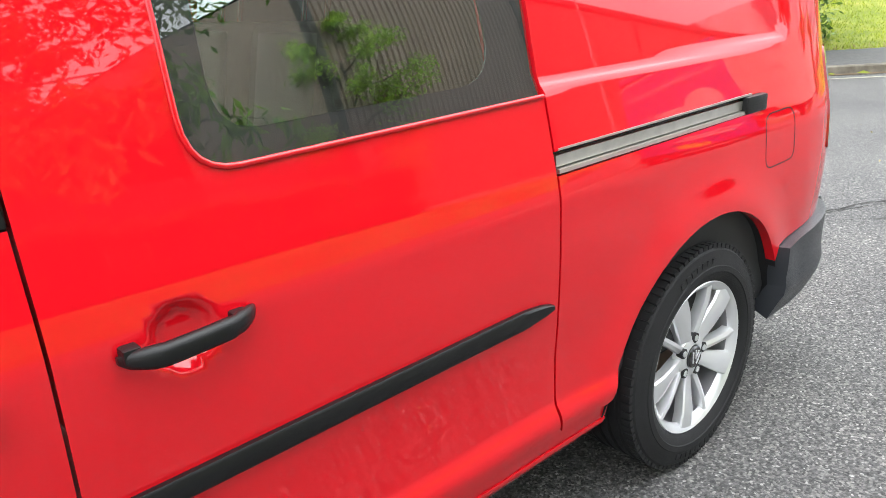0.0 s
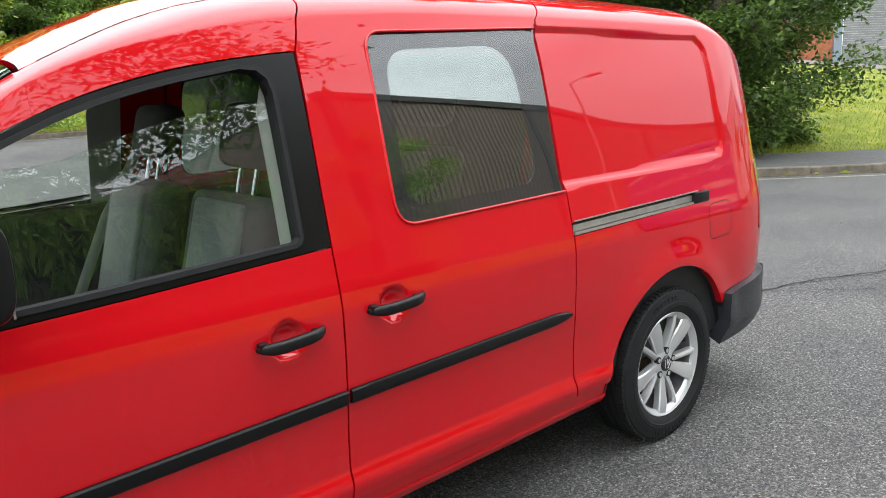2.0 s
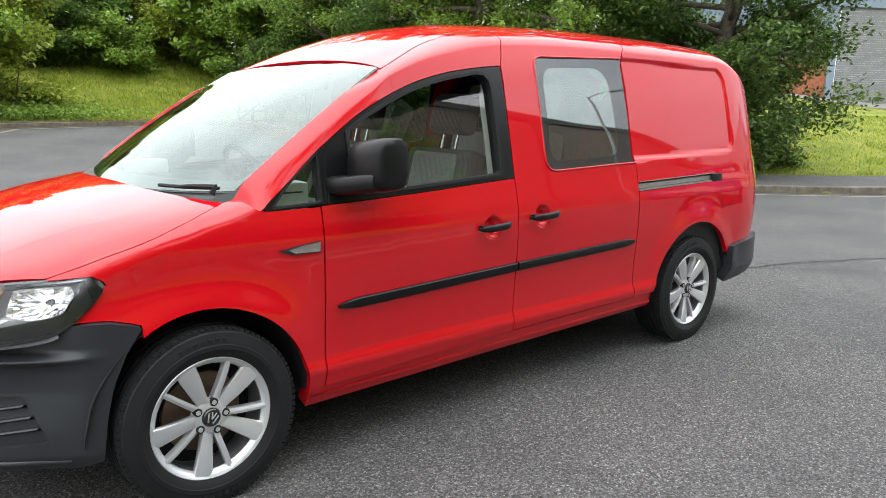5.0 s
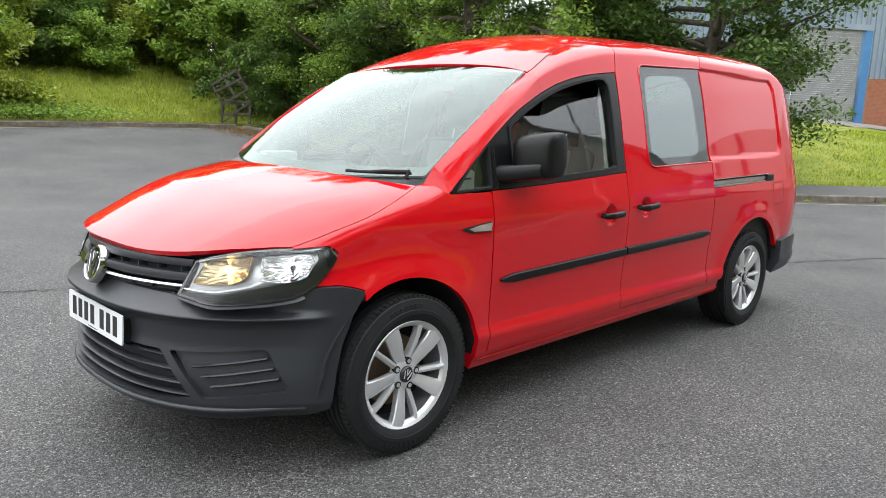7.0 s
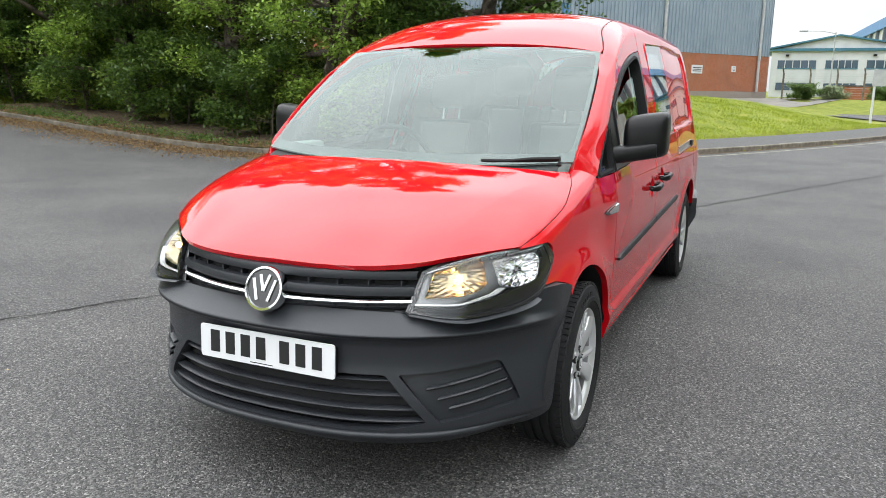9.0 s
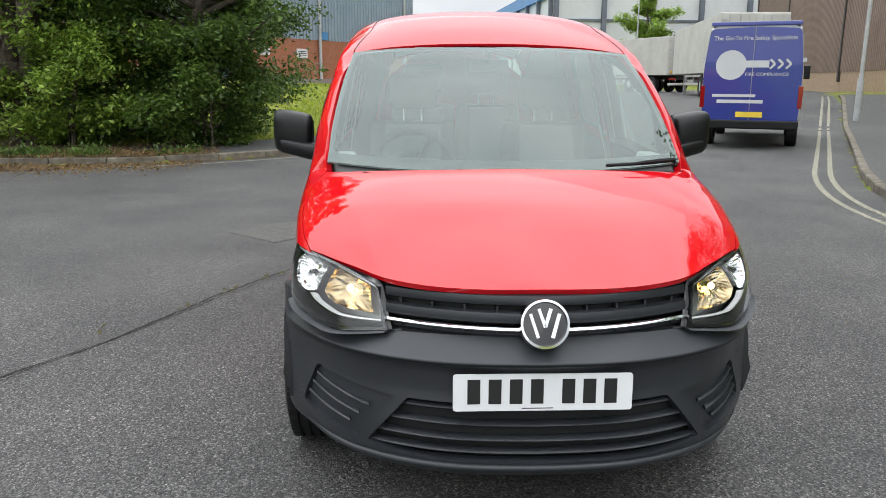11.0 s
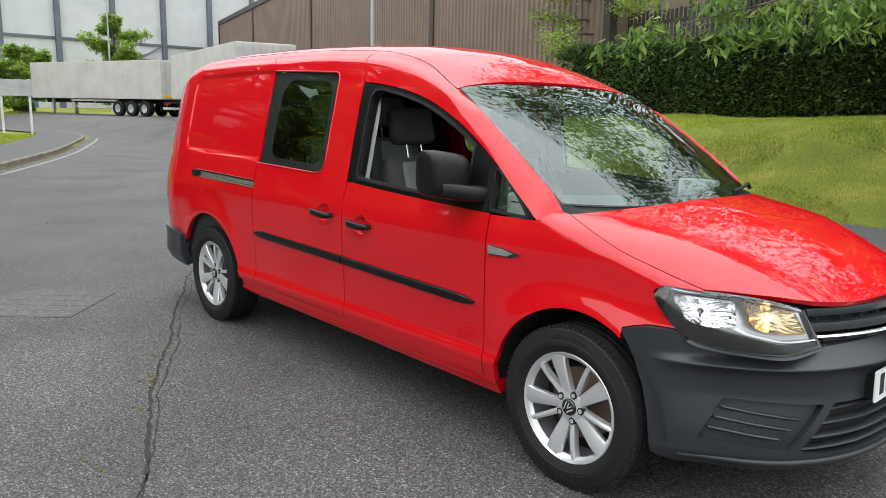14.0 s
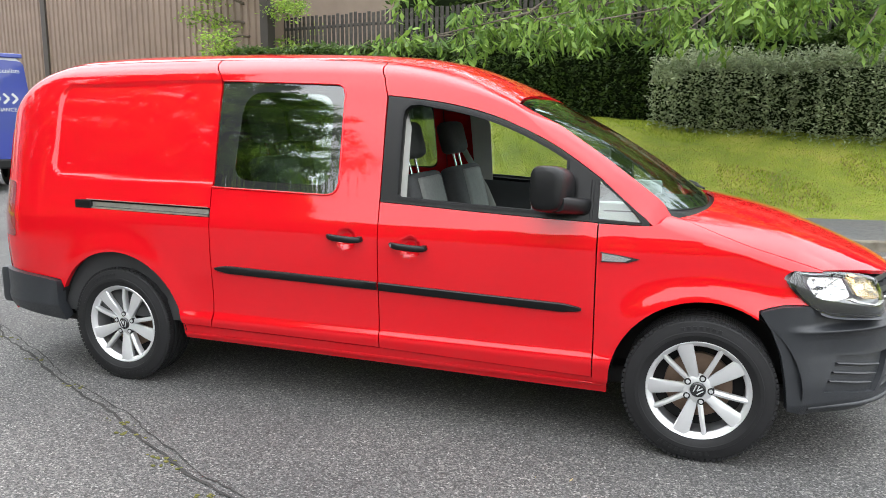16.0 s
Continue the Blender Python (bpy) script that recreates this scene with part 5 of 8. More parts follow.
    mirror.parent = van
    bm = bmesh.new()
    rows = []
    for k, (v, sx, sz) in enumerate(((-1, 0.62, 0.70), (-0.92, 0.84, 0.88), (-0.7, 0.97, 0.97), (-0.2, 1.0, 1.0), (0.35, 1.0, 1.0), (0.75, 0.96, 0.97), (0.93, 0.84, 0.89), (1, 0.60, 0.70))):
        yy = 0.912 + 0.088 * v
        ring = []
        for a in np.linspace(0, 2 * math.pi, 28, endpoint=False):
            ca, sa = math.cos(a), math.sin(a)
            ex, ez = math.copysign(abs(ca) ** 0.58, ca), math.copysign(abs(sa) ** 0.58, sa)
            ring.append(bm.verts.new((0.640 + (0.060 if ca > 0 else 0.082) * ex * sx + 0.02 * v, sg * yy, 1.152 + 0.098 * ez * sz + 0.012 * v)))
        rows.append(ring)
    for a, b in zip(rows, rows[1:]):
        for k in range(28):
            bm.faces.new((a[k], a[(k + 1) % 28], b[(k + 1) % 28], b[k]))
    bm.faces.new(rows[0])
    bm.faces.new(rows[-1])
    bmesh.ops.recalc_face_normals(bm, faces=bm.faces)
    part("mirror_shell", bm, M_BLACK, mirror, smooth=50)
    bm, rows = bmesh.new(), []
    for yy, x0, x1, z0, z1 in ((0.770, 0.474, 0.610, 1.030, 1.108), (0.800, 0.478, 0.616, 1.036, 1.112), (0.85, 0.500, 0.650, 1.044, 1.116), (0.91, 0.535, 0.680, 1.054, 1.125), (0.965, 0.570, 0.692, 1.064, 1.135)):
        ring = []
        for a in np.linspace(0, 2 * math.pi, 20, endpoint=False):
            ca, sa = math.cos(a), math.sin(a)
            ring.append(bm.verts.new(((x0 + x1) / 2 + (x1 - x0) / 2 * math.copysign(abs(ca) ** 0.5, ca), sg * yy, (z0 + z1) / 2 + (z1 - z0) / 2 * math.copysign(abs(sa) ** 0.5, sa))))
        rows.append(ring)
    for a, b in zip(rows, rows[1:]):
        for k in range(20):
            bm.faces.new((a[k], a[(k + 1) % 20], b[(k + 1) % 20], b[k]))
    bm.faces.new(rows[0])
    bm.faces.new(rows[-1])
    bmesh.ops.recalc_face_normals(bm, faces=bm.faces)
    part("mirror_arm", bm, M_BLACK, mirror, smooth=50)
    bm = box(bmesh.new(), 0.701, 0.705, min(sg * 0.842, sg * 0.982), max(sg * 0.842, sg * 0.982), 1.075, 1.232, 0.0)
    part("mirror_glass", bm, M_CHROME, mirror, "mirror glass")


# ---- wheels ----
def wheel_meshes():
    """Tyre, rim and small parts of one wheel; the outer face looks to -y."""
    out = []
    bm = bmesh.new()
    prof = [(0.214, 0.085), (0.225, 0.098), (0.25, 0.104), (0.28, 0.102), (0.30, 0.094), (0.312, 0.080)]
    for g in (0.052, 0.018, -0.018, -0.052):
        prof += [(0.316, g + 0.007), (0.308, g + 0.0055), (0.308, g - 0.0055), (0.316, g - 0.007)]
    prof += [(0.312, -0.080), (0.305, -0.090), (0.300, -0.0945), (0.2985, -0.0945), (0.28, -0.102), (0.262, -0.1045), (0.260, -0.1065), (0.245, -0.1065), (0.243, -0.104), (0.226, -0.099), (0.213, -0.088)]
    lathe(bm, prof, "Y", 96)
    bmesh.ops.recalc_face_normals(bm, faces=bm.faces)
    out.append(("tyre", bm, M_RUBBER, "black road tyre"))
    # shoulder blocks
    bm = bmesh.new()
    for a in np.linspace(0, 360, 84, endpoint=False):
        m = Matrix.Rotation(radians(a), 4, "Y")
        box(bm, 0.3045, 0.3168, -0.090, -0.064, -0.0085, 0.0085, 0.0, m)
        box(bm, 0.3045, 0.3168, 0.064, 0.090, -0.0085, 0.0085, 0.0, m)
    for a0, n in ((60, 9), (235, 7)):
        for j in range(n):
            m = Matrix.Rotation(radians(a0 + j * 5.2), 4, "Y")
            box(bm, 0.268, 0.284, -0.1046, -0.1015, -0.0075, 0.0075, 0.0, m)
    out.append(("tread", bm, M_RUBBER, ""))
    bm = bmesh.new()
    lathe(bm, [(0.205, 0.085), (0.196, 0.075), (0.192, 0.02), (0.196, -0.06), (0.201, -0.080)], "Y", 72)
    out.append(("rim_barrel", bm, M_BARREL, "inner rim barrel with shade in its colour"))
    bm = bmesh.new()
    lathe(bm, [(0.190, -0.070), (0.196, -0.081), (0.203, -0.0865), (0.208, -0.0895), (0.213, -0.0925), (0.217, -0.089), (0.214, -0.078)], "Y", 72)
    out.append(("rim", bm, M_ALLOY, "silver ten-spoke alloy rim"))
    # five broad and five slender spokes
    bm = bmesh.new()
    for k in range(5):
        for off, broad in ((0.0, True), (41.0, False)):
            m = Matrix.Rotation(radians(72 * k + off + 90), 4, "Y")
            st = []
            for i, (r, y) in enumerate(((0.034, -0.070), (0.070, -0.075), (0.115, -0.083), (0.160, -0.0885), (0.207, -0.0875))):
                q = i / 4
                w = (0.017 + 0.020 * q) if broad else (0.012 - 0.0015 * q)
                skew = (0.006 if broad else -0.004) * q
                ridge = (-0.75 + 1.25 * q) * w if broad else 0.0
                up = 0.0 if broad else 0.003
                drop = 0.010 * (1 - abs(2 * q - 1) * 0.4) if broad else 0.004
                st.append([bm.verts.new(m @ Vector(c)) for c in ((r, y + 0.034, -w * 0.8 + skew), (r, y + 0.006 + up, -w + skew), (r, y + 0.001 + up, -w * 0.9 + skew), (r, y + up - 0.001, ridge + skew),
                                                                  (r, y + drop + up, w * 0.9 + skew), (r, y + drop + 0.006 + up, w + skew), (r, y + 0.036, w * 0.8 + skew))])
            for a, b in zip(st, st[1:]):
                for j in range(7):
                    bm.faces.new((a[j], a[(j + 1) % 7], b[(j + 1) % 7], b[j]))
    lathe(bm, [(0.030, -0.066), (0.034, -0.076), (0.044, -0.076), (0.060, -0.070), (0.066, -0.05)], "Y", 40)
    bmesh.ops.recalc_face_normals(bm, faces=bm.faces)
    out.append(("spokes", bm, M_ALLOY, "silver alloy spokes"))
    bm = lathe(bmesh.new(), [(0.0, -0.0845), (0.028, -0.0835), (0.0315, -0.080), (0.032, -0.070)], "Y", 32)
    out.append(("hub_cap", bm, M_GLOSSBLACK, "black centre cap with bright bars"))
    for k in range(5):
        m = Matrix.Rotation(radians(72 * k + 36 + 90), 4, "Y")
        # raised dark disc round each bolt paints the shade of a bolt hole
        bm = bmesh.new()
        cyl(bm, m @ Vector((0.053, -0.060, 0)), m @ Vector((0.053, -0.0765, 0)), 0.0145, seg=14)
        out.append(("bolt_hole_shade", bm, M_DARK, ""))
        bm = bmesh.new()
        cyl(bm, m @ Vector((0.053, -0.060, 0)), m @ Vector((0.053, -0.0790, 0)), 0.009, seg=6)
        out.append(("wheel_bolt", bm, M_GALV, ""))
    bm = bmesh.new()
    lathe(bm, [(0.0, 0.0), (0.14, 0.0), (0.142, 0.004), (0.142, 0.022), (0.0, 0.022)], "Y", 40)
    out.append(("brake_disc", bm, M_DISC, "rusty brake disc"))
    # near-black disc: the shade between the spokes, put in colour
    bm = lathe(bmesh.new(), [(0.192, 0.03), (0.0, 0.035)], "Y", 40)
    out.append(("spoke_gap_shade", bm, M_DARK, ""))
    made = []
    for name, bm, mat, label in out:
        me = bpy.data.meshes.new(name)
        bm.normal_update()
        bm.to_mesh(me)
        bm.free()
        me.shade_smooth()
        me.set_sharp_from_angle(angle=radians(32))
        me.materials.append(mat)
        made.append((name, me, label))
    return made


WHEEL = wheel_meshes()
for xa, sg, spin in ((0.0, -1, 13), (3.006, -1, 9), (0.0, 1, 19), (3.006, 1, -2)):
    wheel = tagged(new("wheel"), "silver ten-spoke alloy wheel with black tyre")
    wheel.parent = van
    wheel.matrix_local = Matrix.Translation((xa, sg * 0.738, 0.316)) @ Matrix.Rotation(math.pi if sg > 0 else 0, 4, "Z") @ Matrix.Rotation(radians(spin), 4, "Y")
    for name, me, label in WHEEL:
        ob = mesh_part(name, me, None, wheel, label)
        if name == "tread":
            ob["kind"] = "stuff"
        if name == "hub_cap":
            m = Matrix.Translation((0, -0.0835, 0)) @ Matrix.Rotation(radians(90), 4, "X") @ Matrix.Rotation(radians(-spin * 1.0), 4, "Z")
            for (xa2, ya2), (xb2, yb2) in EMBLEM:
                r = 0.027
                a, b = Vector((xa2 * r, ya2 * r, 0)), Vector((xb2 * r, yb2 * r, 0))
                d = b - a
                mm = m @ Matrix.Translation((a + b) / 2) @ Matrix.Rotation(math.atan2(d.y, d.x), 4, "Z")
                part("cap_bar", box(bmesh.new(), -d.length / 2, d.length / 2, -0.0022, 0.0022, -0.001, 0.0018, 0.0, mm), M_ALLOY, ob)

# ---- cabin ----
for y in (-0.37, 0.37):
    seat(van, 1.30, y, 0.48, 0.26)
for y in (-0.13, 0.30):
    seat(van, 2.22, y, 0.42, 0.20, M_FABRIC_L, M_FABRIC, base=0.68, back=0.62)
for sg in (-1, 1):
    bm = box(bmesh.new(), 0.27, 0.47, min(sg * 0.62, sg * 0.70), max(sg * 0.62, sg * 0.70), 0.98, 1.085, 0.015)
    vent = part("dash_end", bm, M_PALE, van, "pale grey end of the dashboard", smooth=45)
    part("dash_slot", box(bmesh.new(), 0.31, 0.44, min(sg * 0.699, sg * 0.703), max(sg * 0.699, sg * 0.703), 1.046, 1.052), M_TRIM, vent)
bm = bmesh.new()
rows = []
for y in np.linspace(-0.70, 0.70, 15):
    hump = 0.05 * math.exp(-(((y - 0.36) / 0.2) ** 2))
    rows.append([bm.verts.new((0.10, y, 1.00)), bm.verts.new((0.40, y, 1.015 + hump * 0.5)), bm.verts.new((0.58, y, 1.0 + hump)), bm.verts.new((0.66, y, 0.94)), bm.verts.new((0.64, y, 0.75)), bm.verts.new((0.52, y, 0.5)), bm.verts.new((0.45, y, 0.34))])
for a, b in zip(rows, rows[1:]):
    for k in range(6):
        bm.faces.new((a[k], b[k], b[k + 1], a[k + 1]))
part("dashboard", bm, M_TRIM, van, "dark grey plastic dashboard", smooth=45)
bm = bmesh.new()
m = Matrix.Translation((0.78, 0.37, 0.99)) @ Matrix.Rotation(radians(62), 4, "Y")
pts = [m @ Vector((0.185 * math.cos(a), 0.185 * math.sin(a), 0)) for a in np.linspace(0, 2 * math.pi, 41)]
tube(bm, pts, 0.015, 8)
for a in (90, 210, 330):
    tube(bm, [m @ Vector((0.05 * math.cos(radians(a)), 0.05 * math.sin(radians(a)), -0.02)), m @ Vector((0.18 * math.cos(radians(a)), 0.18 * math.sin(radians(a)), 0))], 0.014, 6)
bmesh.ops.create_uvsphere(bm, u_segments=16, v_segments=8, radius=0.075, matrix=m @ Matrix.Diagonal((1, 1, 0.4, 1)))
cyl(bm, m @ Vector((0, 0, -0.02)), m @ Vector((0, 0, -0.22)), 0.035)
part("steering_wheel", bm, M_TRIM, van, "dark grey steering wheel", smooth=45)
bm = bmesh.new()
rows = []
for x in np.linspace(1.08, 3.80, 16):
    rows.append([bm.verts.new(Vector(across(x, v)) - Vector((0, 0, 0.05))) for v in np.linspace(-0.62, 0.62, 9)])
for a, b in zip(rows, rows[1:]):
    for k in range(8):
        bm.faces.new((a[k], a[k + 1], b[k + 1], b[k]))
part("headlining", bm, M_LINING, van, "pale grey headlining", smooth=45)
bm = box(bmesh.new(), 0.93, 0.95, -0.10, 0.10, 1.43, 1.49, 0.012)
tube(bm, [(0.90, 0, 1.53), (0.94, 0, 1.47)], 0.012, 8)
part("rear_view_mirror", bm, M_BLACK, van, smooth=45)


# ---- ground ----
# the road's edge, corner by corner: pavement side, the road's far end, bank side, car park
ROAD = [(-45.0, -8.8), (-12.0, -6.5), (-5.0, -5.75), (-1.7, -5.4), (1.5, -5.0), (4.5, -4.9), (7.0, -5.7), (10.5, -7.6), (16.0, -10.6), (32.0, -19.2), (54.0, -31.5),
        (55.5, -12.0), (57.0, -4.0), (47.0, -5.0), (41.0, -6.6), (36.5, -7.9), (32.0, -7.3), (26.0, -5.0), (21.5, -3.2), (17.5, -1.2), (14.3, 0.55), (12.4, 1.9), (10.9, 3.3), (9.9, 4.8),
        (9.7, 6.5), (9.9, 10.0), (10.1, 14.0), (10.2, 18.4), (3.7, 18.7), (1.6, 15.6), (-2.0, 13.4), (-12.0, 12.6), (-45.0, 13.0)]


def edge_distance(px, py, loop):
    """How far points lie from a closed outline."""
    px, py = np.asarray(px, float), np.asarray(py, float)
    best = np.full(px.shape, 1e9)
    for (x0, y0), (x1, y1) in zip(loop, loop[1:] + loop[:1]):
        dx, dy = x1 - x0, y1 - y0
        t = np.clip(((px - x0) * dx + (py - y0) * dy) / (dx * dx + dy * dy), 0, 1)
        best = np.minimum(best, np.hypot(px - x0 - t * dx, py - y0 - t * dy))
    return best


def apron(x, y):
    """The far end of the road climbs towards the trailers."""
    return 0.72 * smooth(18.5, 26, x) * smooth(-7.8, -10.4, y)


def road_height(x, y):
    """The car park rises gently away from the road."""
    t = np.clip((np.asarray(y, float) - 8.5) / 10.5, 0, 2.0)
    park = 0.62 * t * t * (3 - 2 * np.clip(t, 0, 1)) * np.where(t < 1, 1, 1 / np.maximum(t, 1) ** 2)
    return park + apron(x, y)


def smooth(a, b, v):
    u = np.clip((np.asarray(v, float) - a) / (b - a), 0, 1)
    return u * u * (3 - 2 * u)


def bank_height(x, y):
    """Height of verge and bank outside the road."""
    x, y = np.asarray(x, float), np.asarray(y, float)
    d = edge_distance(x, y, ROAD)
    south = smooth(-2.0, -4.5, y - 0.25 * np.minimum(0, 6 - x))
    steep = 1.28 * smooth(1.7, 6.2, d) + 0.30 * smooth(5.5, 14, d)
    gentle = (1.38 - 0.35 * smooth(14, 30, x) - 0.25 * smooth(30, 62, x)) * smooth(1.9, 10.0, d) + (0.35 - 0.25 * smooth(30, 62, x)) * smooth(10, 30, d)
    park = road_height(x, y) + 1.3 * smooth(18.6, 28, y) + 0.9 * smooth(0.3, 12.0, d) + 0.9 * smooth(8, 30, d)
    h = 0.085 + np.where(y > 8.5, park, np.where(y < -4.4 - 0.5 * np.maximum(0, x - 6.5), steep, gentle))
    blend = smooth(5.5, 9.5, y)
    h = np.where((y > 5.5) & (y < 9.5), 0.085 + (1 - blend) * gentle + blend * park, h)
    return h + apron(x, y) * (1 - smooth(2, 7, d)) + 0.03 * np.sin(1.3 * x + 0.7 * y) * smooth(2.5, 6, d) + 0.02 * np.sin(2.9 * x - 2.1 * y) * smooth(2.5, 6, d)


def sheet(name, xs, ys, height, material, keep=None):
    gx, gy = np.meshgrid(xs, ys, indexing="ij")
    z = height(gx, gy)
    n, m = gx.shape
    verts = np.stack([gx, gy, z], -1).reshape(-1, 3)
    idx = np.arange(n * m).reshape(n, m)
    quads = np.stack([idx[:-1, :-1], idx[1:, :-1], idx[1:, 1:], idx[:-1, 1:]], -1).reshape(-1, 4)
    if keep is not None:
        mid = verts[quads].mean(1)
        quads = quads[keep(mid[:, 0], mid[:, 1])]
    me = bpy.data.meshes.new(name)
    me.from_pydata(verts.tolist(), [], quads.tolist())
    me.shade_smooth()
    return mesh_part(name, me, material)


def ground_height(x, y):
    inr = inside(x.ravel(), y.ravel(), ROAD).reshape(x.shape)
    d = edge_distance(x, y, ROAD)
    return np.where(inr, road_height(x, y) - 0.06, np.where(d < 0.12, -0.02 + road_height(x, y), bank_height(x, y)))


xs = np.unique(np.concatenate([np.linspace(-400, -45, 8), np.arange(-45, -6, 1.0), np.arange(-6, 20, 0.3), np.arange(20, 50, 0.8), np.arange(50, 130, 4), np.linspace(130, 900, 10)]))
ys = np.unique(np.concatenate([np.linspace(-500, -60, 8), np.arange(-60, -20, 2.0), np.arange(-20, 30, 0.3), np.arange(30, 60, 2.0), np.linspace(60, 500, 8)]))
ground = tagged(sheet("ground", xs, ys, ground_height, M_SOIL), "grassy banks round an industrial estate road", "ground", kind="structure")

v2, tris, loops = flat_net(ROAD, (), 0.9)
me = bpy.data.meshes.new("road")
z = road_height(v2[:, 0], v2[:, 1])
me.from_pydata(np.column_stack([v2, z]).tolist(), [], tris.tolist())
me.shade_smooth()
road = tagged(mesh_part("road", me, M_ASPHALT), "worn grey asphalt road with pale chippings", "road", kind="structure")
if me.polygons[0].normal.z < 0:
    me.flip_normals()


def offset_row(row, d):
    """A row of points moved sideways (to the right of its direction)."""
    out = []
    for i, p in enumerate(row):
        a, b = Vector(row[max(i - 1, 0)]), Vector(row[min(i + 1, len(row) - 1)])
        t = (b - a).normalized()
        out.append((p[0] + t.y * d, p[1] - t.x * d))
    return out


def along(row, spacing):
    """Even points along a row."""
    out, rest = [], 0.0
    for (x0, y0), (x1, y1) in zip(row, row[1:]):
        L = math.hypot(x1 - x0, y1 - y0)
        s = rest
        while s < L:
            out.append((x0 + (x1 - x0) * s / L, y0 + (y1 - y0) * s / L))
            s += spacing
        rest = s - L
    return out


def smooth_row(row, rounds=2):
    for _ in range(rounds):
        new_row = [row[0]]
        for a, b in zip(row, row[1:]):
            new_row += [(a[0] * 0.75 + b[0] * 0.25, a[1] * 0.75 + b[1] * 0.25), (a[0] * 0.25 + b[0] * 0.75, a[1] * 0.25 + b[1] * 0.75)]
        row = new_row + [row[-1]]
    return row


SOUTH = smooth_row(ROAD[1:10])
NORTH = smooth_row(ROAD[13:28])
PARK = smooth_row(ROAD[27:32], 1)


def ribbon(name, row_a, row_b, za, zb, material, label="", category="", lift=0.0):
    """A strip of ground between two rows."""
    bm = bmesh.new()
    va = [bm.verts.new((x, y, float(za(x, y)) + lift)) for x, y in row_a]
    vb = [bm.verts.new((x, y, float(zb(x, y)) + lift)) for x, y in row_b]
    for k in range(len(va) - 1):
        bm.faces.new((va[k], va[k + 1], vb[k + 1], vb[k]))
    bmesh.ops.recalc_face_normals(bm, faces=bm.faces)
    ob = part(name, bm, material, smooth=30)
    if ob.data.polygons[0].normal.z < 0:
        ob.data.flip_normals()
    return tagged(ob, label, category, kind="structure") if label else ob


def ragged(row, d, amount):
    """A row moved sideways by an uneven distance."""
    return [offset_row(row, d + amount * (0.6 * math.sin(2.1 * k) * math.sin(0.83 * k + 1) + random.uniform(-0.35, 0.35)))[k] for k in range(len(row))]


flat_path = lambda x, y: road_height(x, y) + 0.108
s_row = along(SOUTH, 0.5)
n_row = along(NORTH, 0.5)
ribbon("pavement", offset_row(s_row, 0.10), offset_row(s_row, 1.85), flat_path, lambda x, y: 0.135 + apron(x, y), M_PATH, "narrow grey asphalt pavement beside the grass", "pavement")
n_cut = [p for p in n_row if p[1] < 5.0]
ribbon("pavement", offset_row(n_cut, 0.10), offset_row(n_cut, 1.75), flat_path, lambda x, y: 0.14, M_PATH, "narrow grey asphalt pavement with dry grass edge", "pavement")


def kerb(row, name="kerb"):
    """Kerbstones laid end to end along a row."""
    holder = tagged(new(name), "weathered concrete kerb with dirt in its joints", "kerb", kind="structure")
    bm = bmesh.new()
    box(bm, -0.4475, 0.4475, -0.065, 0.065, -0.16, 0.112, 0.014, None, 1)
    me = bpy.data.meshes.new("kerbstone")
    bm.to_mesh(me)
    bm.free()
    me.materials.append(M_KERB)
    pts = along(row, 0.9)
    for (x0, y0), (x1, y1) in zip(pts, pts[1:]):
        ob = new("kerbstone", me)
        ob.parent = holder
        cx, cy = (x0 + x1) / 2, (y0 + y1) / 2
        a = math.atan2(y1 - y0, x1 - x0)
        pitch = math.atan2(float(road_height(x1, y1)) - float(road_height(x0, y0)), math.hypot(x1 - x0, y1 - y0))
        ob.matrix_local = (Matrix.Translation((cx, cy, (float(road_height(x0, y0)) + float(road_height(x1, y1))) / 2 + random.uniform(-0.005, 0.005)))
                           @ Matrix.Rotation(a + random.uniform(-0.012, 0.012), 4, "Z") @ Matrix.Rotation(-pitch, 4, "Y"))
    return holder


kerb(offset_row(smooth_row(ROAD[1:10]), 0.05))
kerb(offset_row(NORTH, 0.05))
kerb(offset_row(PARK, 0.05))
ribbon("verge_litter", offset_row([p for p in n_row if p[1] > 3.5], 0.10), offset_row([p for p in n_row if p[1] > 3.5], 2.6), lambda x, y: road_height(x, y) + 0.10, bank_height, M_LITTER, "dry leaves and soil behind the kerb", "soil", 0.02)
ribbon("gutter_litter", ragged([p for p in n_row if p[1] > 5], -0.78, 0.40), offset_row([p for p in n_row if p[1] > 5], 0.02), road_height, road_height, M_LITTER, "dirt and dead leaves in the gutter", "soil", 0.006)

p_row = along(PARK, 0.4)
ribbon("verge_litter", offset_row(p_row, 0.10), offset_row(p_row, 1.0), lambda x, y: road_height(x, y) + 0.10, bank_height, M_LITTER, "bare brown soil and dead leaves behind the far kerb", "soil", 0.02)
ribbon("gutter_litter", ragged(p_row, -0.32, 0.2), offset_row(p_row, 0.02), road_height, road_height, M_LITTER, "dirt and leaf bits along the far kerb", "soil", 0.006)

low_row = [p for p in n_row if p[1] < 5.2 and p[0] < 30]
ribbon("gutter_litter", offset_row(low_row, -0.16), offset_row(low_row, 0.02), road_height, road_height, M_LITTER, "dirt and dead leaves along the kerb", "soil", 0.006)

